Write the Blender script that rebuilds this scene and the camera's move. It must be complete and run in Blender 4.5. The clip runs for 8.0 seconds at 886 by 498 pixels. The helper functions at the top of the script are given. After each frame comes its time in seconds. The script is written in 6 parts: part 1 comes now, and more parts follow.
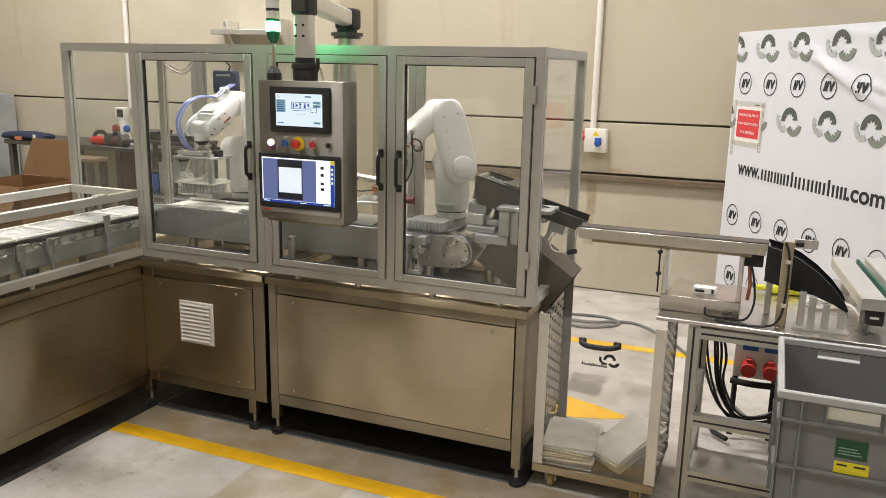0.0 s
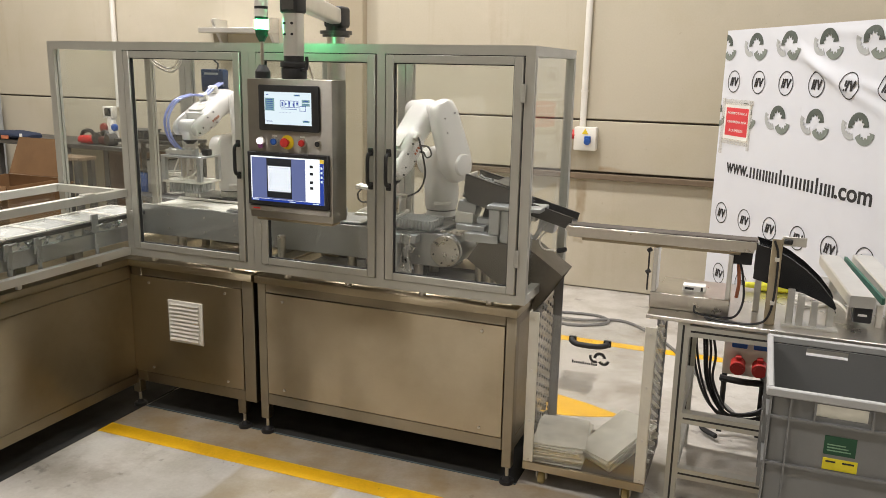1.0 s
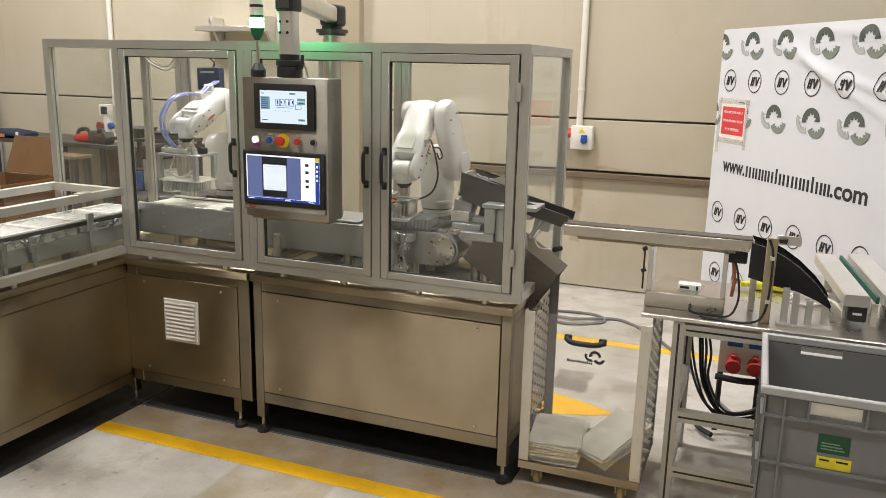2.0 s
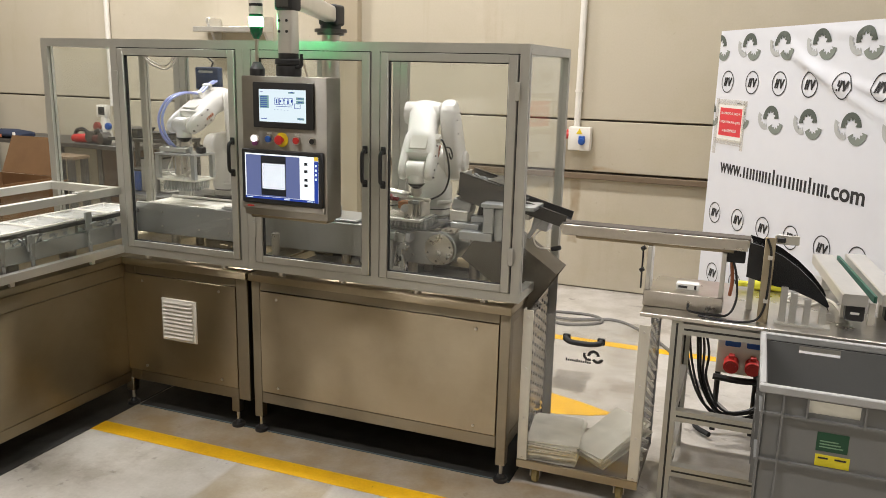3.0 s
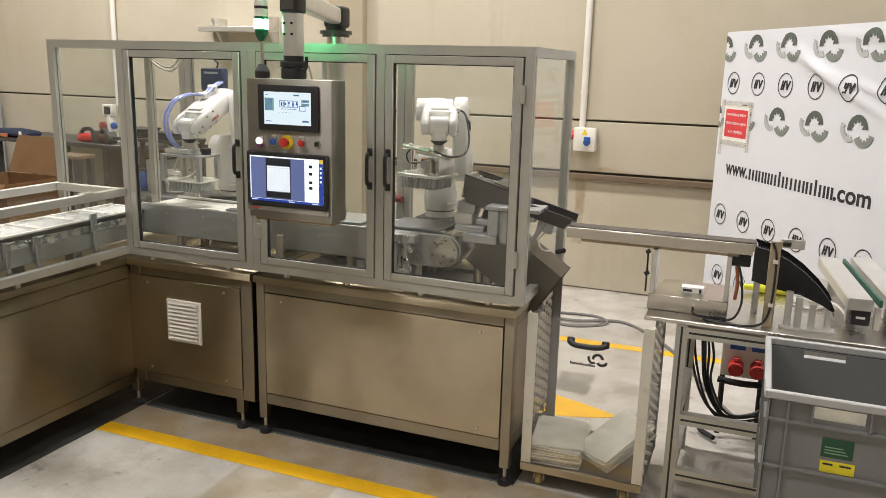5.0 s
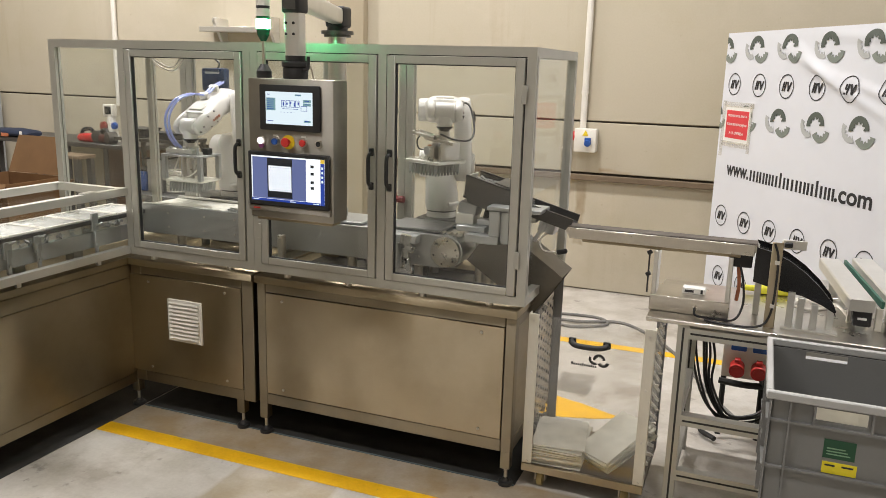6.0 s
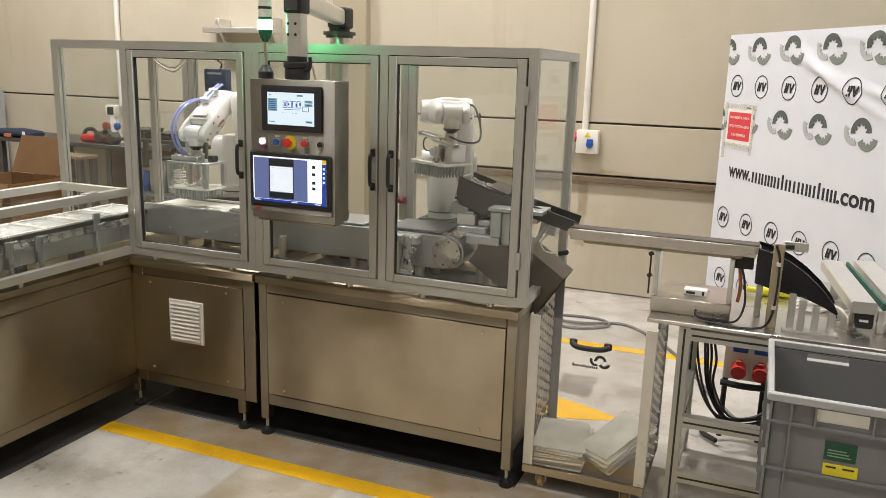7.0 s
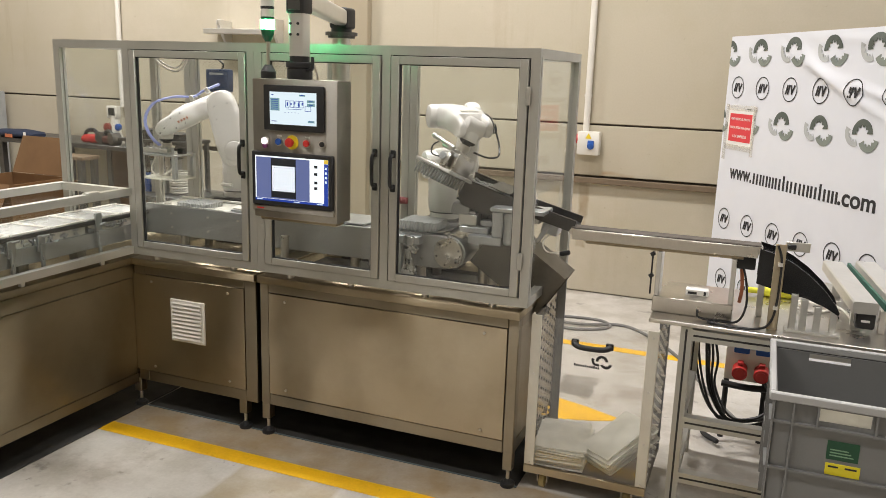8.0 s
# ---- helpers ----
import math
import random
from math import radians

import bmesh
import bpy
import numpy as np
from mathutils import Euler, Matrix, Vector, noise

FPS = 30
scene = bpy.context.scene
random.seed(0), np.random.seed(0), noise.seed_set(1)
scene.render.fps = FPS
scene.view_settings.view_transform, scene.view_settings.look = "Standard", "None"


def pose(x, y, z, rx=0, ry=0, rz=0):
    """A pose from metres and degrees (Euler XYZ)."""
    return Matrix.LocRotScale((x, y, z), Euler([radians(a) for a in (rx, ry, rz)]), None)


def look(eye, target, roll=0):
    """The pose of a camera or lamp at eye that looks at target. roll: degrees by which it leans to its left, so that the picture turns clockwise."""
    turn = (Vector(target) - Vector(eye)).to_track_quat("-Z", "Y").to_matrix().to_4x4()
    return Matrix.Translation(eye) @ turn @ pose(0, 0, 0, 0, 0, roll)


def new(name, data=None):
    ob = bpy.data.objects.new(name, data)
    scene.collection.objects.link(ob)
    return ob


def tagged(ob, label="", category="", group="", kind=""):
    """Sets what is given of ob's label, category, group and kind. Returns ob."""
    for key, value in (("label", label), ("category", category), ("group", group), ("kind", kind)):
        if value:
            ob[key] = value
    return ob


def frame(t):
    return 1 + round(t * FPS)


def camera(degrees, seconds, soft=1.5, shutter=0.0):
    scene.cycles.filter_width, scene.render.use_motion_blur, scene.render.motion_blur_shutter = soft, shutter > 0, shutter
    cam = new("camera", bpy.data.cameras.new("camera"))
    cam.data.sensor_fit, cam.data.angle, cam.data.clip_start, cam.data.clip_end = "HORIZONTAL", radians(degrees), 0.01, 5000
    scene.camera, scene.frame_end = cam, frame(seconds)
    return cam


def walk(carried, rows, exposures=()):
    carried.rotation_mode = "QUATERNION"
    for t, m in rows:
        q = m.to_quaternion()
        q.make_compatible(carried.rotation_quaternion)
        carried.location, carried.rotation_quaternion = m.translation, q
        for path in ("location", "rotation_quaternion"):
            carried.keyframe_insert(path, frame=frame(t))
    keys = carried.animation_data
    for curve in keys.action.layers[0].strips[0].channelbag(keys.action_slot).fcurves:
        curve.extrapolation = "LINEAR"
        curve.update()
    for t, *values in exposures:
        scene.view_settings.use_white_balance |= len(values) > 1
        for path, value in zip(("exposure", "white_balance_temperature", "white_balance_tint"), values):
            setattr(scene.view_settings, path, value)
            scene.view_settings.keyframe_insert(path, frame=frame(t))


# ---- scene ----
cam = camera(57.9, 8.0, soft=0.8)
PATH = [
    (0, (0.942, -3.385, 1.951), (0.204, -1.579, 1.513), 1.2),
    (0.5, (0.94, -3.386, 1.942), (0.216, -1.574, 1.507), 1.2),
    (1, (0.941, -3.38, 1.95), (0.226, -1.565, 1.509), 1.2),
    (1.5, (0.952, -3.374, 1.955), (0.239, -1.559, 1.509), 1.2),
    (3, (0.943, -3.385, 1.936), (0.241, -1.564, 1.498), 1.4),
    (3.5, (0.95, -3.377, 1.954), (0.241, -1.56, 1.51), 1.3),
    (4, (0.935, -3.393, 1.945), (0.232, -1.572, 1.508), 1.4),
    (4.5, (0.945, -3.379, 1.957), (0.233, -1.563, 1.514), 1.4),
    (6, (0.934, -3.381, 1.952), (0.222, -1.565, 1.512), 1.6),
    (6.5, (0.938, -3.377, 1.955), (0.221, -1.563, 1.515), 1.6),
    (7, (0.939, -3.38, 1.95), (0.221, -1.565, 1.513), 1.7),
    (7.5, (0.93, -3.395, 1.942), (0.216, -1.578, 1.51), 1.7),
    (8, (0.932, -3.387, 1.939), (0.214, -1.571, 1.508), 1.8),
]
walk(cam, [(t, look(eye, target, roll)) for t, eye, target, roll in PATH], exposures=[(0.0, 0.0), (8.0, 0.0)])

# ---------------------------------------------------------------- world and light
world = bpy.data.worlds.new("hall_air")
scene.world = world
world.use_nodes = True
world.node_tree.nodes["Background"].inputs[0].default_value = (1.0, 0.86, 0.66, 1)
world.node_tree.nodes["Background"].inputs[1].default_value = 0.02

LAMP_COLOUR = (1.0, 0.96, 0.945)


def bay_lamp(x, y, watts):
    data = bpy.data.lights.new("bay_lamp", "AREA")
    data.shape, data.size, data.size_y = "RECTANGLE", 1.3, 0.5
    data.energy, data.color = watts, LAMP_COLOUR
    ob = new("bay_lamp", data)
    ob.matrix_basis = pose(x, y, 5.83)
    return ob


BAYS = [(-5.4, 1.6, 270), (-1.4, 1.6, 208), (2.8, 1.6, 99), (-3.05, -2.6, 78), (-1.75, -2.6, 40), (2.0, -2.6, 64), (-3.2, -6.6, 10), (1.0, -6.6, 10)]
for bx, by, watts in BAYS:
    bay_lamp(bx, by, watts)


# ---------------------------------------------------------------- mesh tools
def box(bm, x0, x1, y0, y1, z0, z1, bevel=0.0, segs=1):
    r = bmesh.ops.create_cube(bm, size=1.0)
    vs = r["verts"]
    m = Matrix.LocRotScale(((x0 + x1) / 2, (y0 + y1) / 2, (z0 + z1) / 2), None, (abs(x1 - x0), abs(y1 - y0), abs(z1 - z0)))
    bmesh.ops.transform(bm, matrix=m, verts=vs)
    if bevel:
        edges = {e for v in vs for e in v.link_edges}
        bmesh.ops.bevel(bm, geom=list(edges), offset=bevel, segments=segs, affect="EDGES", profile=0.5)
    return bm


def tbox(bm, m, sx, sy, sz, bevel=0.0, segs=1):
    """A box of that size centred on the pose m."""
    tmp = bmesh.new()
    box(tmp, -sx / 2, sx / 2, -sy / 2, sy / 2, -sz / 2, sz / 2, bevel, segs)
    merge(bm, tmp, m)
    return bm


def merge(bm, other, m=None):
    if m is not None:
        bmesh.ops.transform(other, matrix=m, verts=other.verts)
    me = bpy.data.meshes.new("tmp")
    other.to_mesh(me)
    bm.from_mesh(me)
    bpy.data.meshes.remove(me)
    other.free()


def cyl(bm, p0, p1, r, seg=16, r2=None, bevel=0.0):
    p0, p1 = Vector(p0), Vector(p1)
    tmp = bmesh.new()
    bmesh.ops.create_cone(tmp, cap_ends=True, segments=seg, radius1=r, radius2=r if r2 is None else r2, depth=(p1 - p0).length)
    if bevel:
        caps = [e for e in tmp.edges if len([f for f in e.link_faces if len(f.verts) > 4]) == 1]
        bmesh.ops.bevel(tmp, geom=caps, offset=bevel, segments=2, affect="EDGES", profile=0.5)
    q = (p1 - p0).to_track_quat("Z", "Y").to_matrix().to_4x4()
    merge(bm, tmp, Matrix.Translation((p0 + p1) / 2) @ q)
    return bm


def smooth_path(points, n=6):
    pts = [Vector(p) for p in points]
    ext = [2 * pts[0] - pts[1]] + pts + [2 * pts[-1] - pts[-2]]
    out = []
    for i in range(1, len(ext) - 2):
        a, b, c, d = ext[i - 1:i + 3]
        for k in range(n):
            u = k / n
            out.append(0.5 * (2 * b + (c - a) * u + (2 * a - 5 * b + 4 * c - d) * u * u + (3 * b - a - 3 * c + d) * u ** 3))
    return out + [pts[-1]]


def sweep(bm, points, r, seg=8, n=6):
    pts = smooth_path(points, n) if len(points) > 2 else [Vector(p) for p in points]
    rings, up = [], Vector((0.3, 0.2, 1)).normalized()
    for i, p in enumerate(pts):
        d = (pts[min(i + 1, len(pts) - 1)] - pts[max(i - 1, 0)]).normalized()
        up = (up - d * up.dot(d))
        up = up.normalized() if up.length > 1e-4 else d.orthogonal().normalized()
        side = d.cross(up)
        rings.append([bm.verts.new(p + r * (math.cos(a) * up + math.sin(a) * side)) for a in [2 * math.pi * k / seg for k in range(seg)]])
    for a, b in zip(rings, rings[1:]):
        for k in range(seg):
            bm.faces.new((a[k], a[(k + 1) % seg], b[(k + 1) % seg], b[k]))
    bm.faces.new(rings[0][::-1]), bm.faces.new(rings[-1])
    return bm


def prism(bm, outline, p0, p1, up):
    """An outline of (u, v) pushed from p0 to p1; v goes along up."""
    p0, p1, up = Vector(p0), Vector(p1), Vector(up).normalized()
    d = (p1 - p0).normalized()
    side = d.cross(up).normalized()
    a = [bm.verts.new(p0 + side * u + up * v) for u, v in outline]
    b = [bm.verts.new(p1 + side * u + up * v) for u, v in outline]
    n = len(outline)
    for i in range(n):
        bm.faces.new((a[i], a[(i + 1) % n], b[(i + 1) % n], b[i]))
    bm.faces.new(a[::-1]), bm.faces.new(b)
    return bm


def loft(bm, sections, seg=20):
    """Rounded sections (centre, half width vector, half height vector, power), joined and closed."""
    rings = []
    for c, u, v, p in sections:
        c, u, v = Vector(c), Vector(u), Vector(v)
        ring = []
        for k in range(seg):
            a = 2 * math.pi * k / seg
            cu, sv = math.cos(a), math.sin(a)
            ring.append(bm.verts.new(c + u * math.copysign(abs(cu) ** (2 / p), cu) + v * math.copysign(abs(sv) ** (2 / p), sv)))
        rings.append(ring)
    for a, b in zip(rings, rings[1:]):
        for k in range(seg):
            bm.faces.new((a[k], a[(k + 1) % seg], b[(k + 1) % seg], b[k]))
    bm.faces.new(rings[0][::-1]), bm.faces.new(rings[-1])
    bmesh.ops.recalc_face_normals(bm, faces=bm.faces)
    return bm


def slot_outline(w, h, slots=(1, 1, 1, 1)):
    """The section of a slotted aluminium profile, w by h."""
    s, d = 0.0045, 0.007
    a, b = w / 2, h / 2
    pts = [(-a, -b)]
    if slots[0]:
        pts += [(-s, -b), (-s, -b + d), (s, -b + d), (s, -b)]
    pts += [(a, -b)]
    if slots[1]:
        pts += [(a, -s), (a - d, -s), (a - d, s), (a, s)]
    pts += [(a, b)]
    if slots[2]:
        pts += [(s, b), (s, b - d), (-s, b - d), (-s, b)]
    pts += [(-a, b)]
    if slots[3]:
        pts += [(-a, s), (-a + d, s), (-a + d, -s), (-a, -s)]
    return pts


def mesh_of(name, bm, material, smooth=False):
    me = bpy.data.meshes.new(name)
    bmesh.ops.recalc_face_normals(bm, faces=bm.faces)
    bm.to_mesh(me)
    bm.free()
    for m in material if isinstance(material, (list, tuple)) else [material]:
        me.materials.append(m)
    if smooth:
        for p in me.polygons:
            p.use_smooth = True
        me.set_sharp_from_angle(angle=radians(38))
    return me


def part(name, bm, material, parent, label="", smooth=True):
    ob = new(name, bm if isinstance(bm, bpy.types.Mesh) else mesh_of(name, bm, material, smooth))
    ob.parent = parent
    if label:
        tagged(ob, label)
    return ob


def thing(name, m, label, category, group="", kind=""):
    ob = new(name)
    ob.matrix_basis = m
    ob.empty_display_size = 0.1
    return tagged(ob, label, category, group, kind)


def single(name, bm, material, label, category, group="", kind="", m=None, smooth=True):
    ob = new(name, mesh_of(name, bm, material, smooth))
    if m is not None:
        ob.matrix_basis = m
    return tagged(ob, label, category, group, kind)


def bx(*a, **k):
    return box(bmesh.new(), *a, **k)


def cy(*a, **k):
    return cyl(bmesh.new(), *a, **k)


# ---------------------------------------------------------------- materials
def mat(name, base, rough=0.5, metal=0.0, vary=0.12, scale=6.0, grain=120.0, bump=0.15, stretch=(1, 1, 1), rough_vary=0.15, coat=0.0, second=None, stain=(0.45, 0.75), random_object=0.0, spec=0.5, brushed=0.0, layers=()):
    m = bpy.data.materials.new(name)
    m.use_nodes = True
    nt = m.node_tree
    n, l = nt.nodes, nt.links
    b = n["Principled BSDF"]
    tc = n.new("ShaderNodeTexCoord")
    mp = n.new("ShaderNodeMapping")
    mp.inputs["Scale"].default_value = stretch
    l.new(tc.outputs["Object"], mp.inputs["Vector"])
    big = n.new("ShaderNodeTexNoise")
    big.inputs["Scale"].default_value, big.inputs["Detail"].default_value, big.inputs["Roughness"].default_value = scale, 5, 0.6
    l.new(tc.outputs["Object"], big.inputs["Vector"])
    fine = n.new("ShaderNodeTexNoise")
    fine.inputs["Scale"].default_value, fine.inputs["Detail"].default_value = grain, 3
    l.new(mp.outputs["Vector"], fine.inputs["Vector"])
    ramp = n.new("ShaderNodeMapRange")
    ramp.inputs["From Min"].default_value, ramp.inputs["From Max"].default_value = stain
    l.new(big.outputs["Fac"], ramp.inputs["Value"])
    mix = n.new("ShaderNodeMix")
    mix.data_type = "RGBA"
    dark = second if second else tuple(c * (1 - 2 * vary) for c in base)
    mix.inputs["A"].default_value, mix.inputs["B"].default_value = (*base, 1), (*dark, 1)
    l.new(ramp.outputs["Result"], mix.inputs["Factor"])
    hv = n.new("ShaderNodeHueSaturation")
    add = n.new("ShaderNodeMath")
    add.operation = "MULTIPLY_ADD"
    add.inputs[1].default_value, add.inputs[2].default_value = 2 * vary, 1 - vary
    l.new(fine.outputs["Fac"], add.inputs[0])
    value = add.outputs[0]
    if random_object:
        info = n.new("ShaderNodeObjectInfo")
        ra = n.new("ShaderNodeMath")
        ra.operation = "MULTIPLY_ADD"
        ra.inputs[1].default_value = random_object
        l.new(info.outputs["Random"], ra.inputs[0])
        l.new(value, ra.inputs[2])
        value = ra.outputs[0]
    l.new(value, hv.inputs["Value"])
    colour = mix.outputs["Result"]
    for layer_colour, layer_scale, lo, hi, amount in layers:
        lm = n.new("ShaderNodeMapping")
        lm.inputs["Scale"].default_value = layer_scale
        lm.inputs["Location"].default_value = (3.1, 1.7, 0.4)
        l.new(tc.outputs["Object"], lm.inputs["Vector"])
        ln = n.new("ShaderNodeTexNoise")
        ln.inputs["Scale"].default_value, ln.inputs["Detail"].default_value, ln.inputs["Roughness"].default_value = 1.0, 7, 0.62
        l.new(lm.outputs["Vector"], ln.inputs["Vector"])
        lr = n.new("ShaderNodeMapRange")
        lr.inputs["From Min"].default_value, lr.inputs["From Max"].default_value, lr.inputs["To Max"].default_value = lo, hi, amount
        l.new(ln.outputs["Fac"], lr.inputs["Value"])
        lx = n.new("ShaderNodeMix")
        lx.data_type = "RGBA"
        lx.inputs["B"].default_value = (*layer_colour, 1)
        l.new(lr.outputs["Result"], lx.inputs["Factor"])
        l.new(colour, lx.inputs["A"])
        colour = lx.outputs["Result"]
    l.new(colour, hv.inputs["Color"])
    l.new(hv.outputs["Color"], b.inputs["Base Color"])
    rr = n.new("ShaderNodeMapRange")
    rr.inputs["To Min"].default_value, rr.inputs["To Max"].default_value = max(0.02, rough - rough_vary * rough), min(1, rough + rough_vary)
    l.new(big.outputs["Fac"], rr.inputs["Value"])
    l.new(rr.outputs["Result"], b.inputs["Roughness"])
    b.inputs["Metallic"].default_value = metal
    b.inputs["Specular IOR Level"].default_value = spec
    b.inputs["Coat Weight"].default_value = coat
    if brushed:
        b.inputs["Anisotropic"].default_value, b.inputs["Anisotropic Rotation"].default_value = brushed, 0.25
        tg = n.new("ShaderNodeTangent")
        tg.direction_type, tg.axis = "RADIAL", "Z"
        l.new(tg.outputs[0], b.inputs["Tangent"])
    if bump:
        bp = n.new("ShaderNodeBump")
        bp.inputs["Strength"].default_value, bp.inputs["Distance"].default_value = bump, 0.002
        l.new(fine.outputs["Fac"], bp.inputs["Height"])
        if brushed:
            wave = n.new("ShaderNodeTexNoise")
            wave.inputs["Scale"].default_value, wave.inputs["Detail"].default_value = 1.7, 1
            l.new(tc.outputs["Object"], wave.inputs["Vector"])
            wb = n.new("ShaderNodeBump")
            wb.inputs["Strength"].default_value, wb.inputs["Distance"].default_value = 0.7, 0.11
            l.new(wave.outputs["Fac"], wb.inputs["Height"])
            l.new(wb.outputs["Normal"], bp.inputs["Normal"])
        l.new(bp.outputs["Normal"], b.inputs["Normal"])
    return m


def clear_mat(name, tint, rough=0.02, haze=0.0, haze_colour=(0.8, 0.8, 0.8)):
    """A clear sheet: light goes straight through it, with a gloss that follows Fresnel, and a little haze."""
    m = bpy.data.materials.new(name)
    m.use_nodes = True
    nt = m.node_tree
    n, l = nt.nodes, nt.links
    n.remove(n["Principled BSDF"])
    out = n["Material Output"]
    tr = n.new("ShaderNodeBsdfTransparent")
    tr.inputs[0].default_value = (*tint, 1)
    gl = n.new("ShaderNodeBsdfGlossy")
    gl.inputs["Roughness"].default_value = rough
    fr = n.new("ShaderNodeLayerWeight")
    pw = n.new("ShaderNodeMath")
    pw.operation = "POWER"
    pw.inputs[1].default_value = 5.0
    l.new(fr.outputs["Facing"], pw.inputs[0])
    ma = n.new("ShaderNodeMath")
    ma.operation = "MULTIPLY_ADD"
    ma.inputs[1].default_value, ma.inputs[2].default_value = 0.14, 0.045
    l.new(pw.outputs[0], ma.inputs[0])
    mx = n.new("ShaderNodeMixShader")
    l.new(ma.outputs[0], mx.inputs[0])
    first = tr.outputs[0]
    if haze:
        df = n.new("ShaderNodeBsdfDiffuse")
        df.inputs[0].default_value = (*haze_colour, 1)
        tl = n.new("ShaderNodeBsdfTranslucent")
        tl.inputs[0].default_value = (*haze_colour, 1)
        both = n.new("ShaderNodeMixShader")
        both.inputs[0].default_value = 0.28
        l.new(df.outputs[0], both.inputs[1]), l.new(tl.outputs[0], both.inputs[2])
        hz = n.new("ShaderNodeMixShader")
        tx = n.new("ShaderNodeTexCoord")
        nz = n.new("ShaderNodeTexNoise")
        nz.inputs["Scale"].default_value = 9
        l.new(tx.outputs["Object"], nz.inputs["Vector"])
        mr = n.new("ShaderNodeMapRange")
        mr.inputs["To Min"].default_value, mr.inputs["To Max"].default_value = haze * 0.6, haze * 1.4
        l.new(nz.outputs["Fac"], mr.inputs["Value"])
        l.new(mr.outputs["Result"], hz.inputs[0])
        l.new(tr.outputs[0], hz.inputs[1]), l.new(both.outputs[0], hz.inputs[2])
        first = hz.outputs[0]
    l.new(first, mx.inputs[1]), l.new(gl.outputs[0], mx.inputs[2])
    l.new(mx.outputs[0], out.inputs["Surface"])
    return m


def glow_mat(name, colour, strength, base=(0.02, 0.02, 0.02)):
    m = bpy.data.materials.new(name)
    m.use_nodes = True
    b = m.node_tree.nodes["Principled BSDF"]
    b.inputs["Base Color"].default_value = (*base, 1)
    b.inputs["Roughness"].default_value = 0.15
    b.inputs["Emission Color"].default_value = (*colour, 1)
    b.inputs["Emission Strength"].default_value = strength
    return m


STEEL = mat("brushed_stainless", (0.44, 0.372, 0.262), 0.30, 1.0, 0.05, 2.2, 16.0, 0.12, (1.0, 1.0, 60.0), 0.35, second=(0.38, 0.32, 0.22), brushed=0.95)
# same brushed steel, darkened in colour for the shaded infeed and side faces
STEEL_SHADED = mat("brushed_stainless_shaded", (0.36, 0.305, 0.21), 0.28, 1.0, 0.05, 2.2, 16.0, 0.12, (1.0, 1.0, 60.0), 0.35, second=(0.29, 0.245, 0.165), brushed=0.95)
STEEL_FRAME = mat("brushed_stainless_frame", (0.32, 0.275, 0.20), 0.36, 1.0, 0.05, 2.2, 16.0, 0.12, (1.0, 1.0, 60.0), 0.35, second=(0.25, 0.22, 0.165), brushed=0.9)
STEEL_PANEL = mat("brushed_stainless_housing", (0.42, 0.40, 0.355), 0.34, 1.0, 0.05, 2.2, 16.0, 0.10, (1.0, 1.0, 60.0), 0.3, second=(0.30, 0.29, 0.26), brushed=0.9)
# duct steel, its reflection of dark surroundings put into the base colour
STEEL_DARK_REFLECTION = mat("stainless_dark_reflection", (0.19, 0.175, 0.15), 0.36, 1.0, 0.10, 4, 60, 0.10)
TIP_SHADE = mat("shaded_tube_tip", (0.20, 0.21, 0.21), 0.4, 0, 0.05, 9, 100, 0.0)
STEEL_BRIGHT = mat("satin_steel", (0.66, 0.63, 0.58), 0.24, 1.0, 0.05, 8, 90, 0.06)
ALU = mat("anodised_aluminium", (0.50, 0.492, 0.445), 0.40, 0.6, 0.04, 5, 200, 0.05)
ALU_PALE = mat("pale_aluminium", (0.72, 0.71, 0.67), 0.34, 0.8, 0.04, 5, 200, 0.05)
MACHINED = mat("machined_grey_aluminium", (0.55, 0.565, 0.575), 0.32, 0.85, 0.06, 9, 160, 0.08)
GREY_PAINT = mat("satin_grey_plate", (0.40, 0.40, 0.39), 0.34, 0.55, 0.05, 5, 220, 0.05)
BLACK = mat("black_plastic", (0.018, 0.018, 0.019), 0.42, 0, 0.1, 8, 200, 0.12)
RUBBER = mat("black_rubber", (0.02, 0.02, 0.02), 0.7, 0, 0.2, 8, 120, 0.2)
DARK_STEEL = mat("dark_steel", (0.13, 0.125, 0.12), 0.38, 0.8, 0.1, 8, 120, 0.1)
WHITE = mat("white_robot_paint", (0.80, 0.78, 0.74), 0.30, 0, 0.02, 5, 160, 0.02, coat=0.25)
OFFWHITE = mat("offwhite_plastic", (0.72, 0.69, 0.62), 0.4, 0, 0.04, 7, 160, 0.04)
CONCRETE = mat("smooth_floor_concrete", (0.53, 0.50, 0.45), 0.34, 0, 0.10, 3.0, 60, 0.12, second=(0.42, 0.39, 0.335), stain=(0.42, 0.62), rough_vary=0.25,
               layers=[((0.235, 0.195, 0.14), (1.1, 1.1, 1.1), 0.53, 0.60, 0.5), ((0.55, 0.53, 0.49), (2.3, 2.3, 2.3), 0.56, 0.63, 0.5), ((0.12, 0.10, 0.08), (9, 9, 9), 0.64, 0.70, 0.5), ((0.15, 0.13, 0.11), (3.4, 3.4, 3.4), 0.66, 0.70, 0.55)])


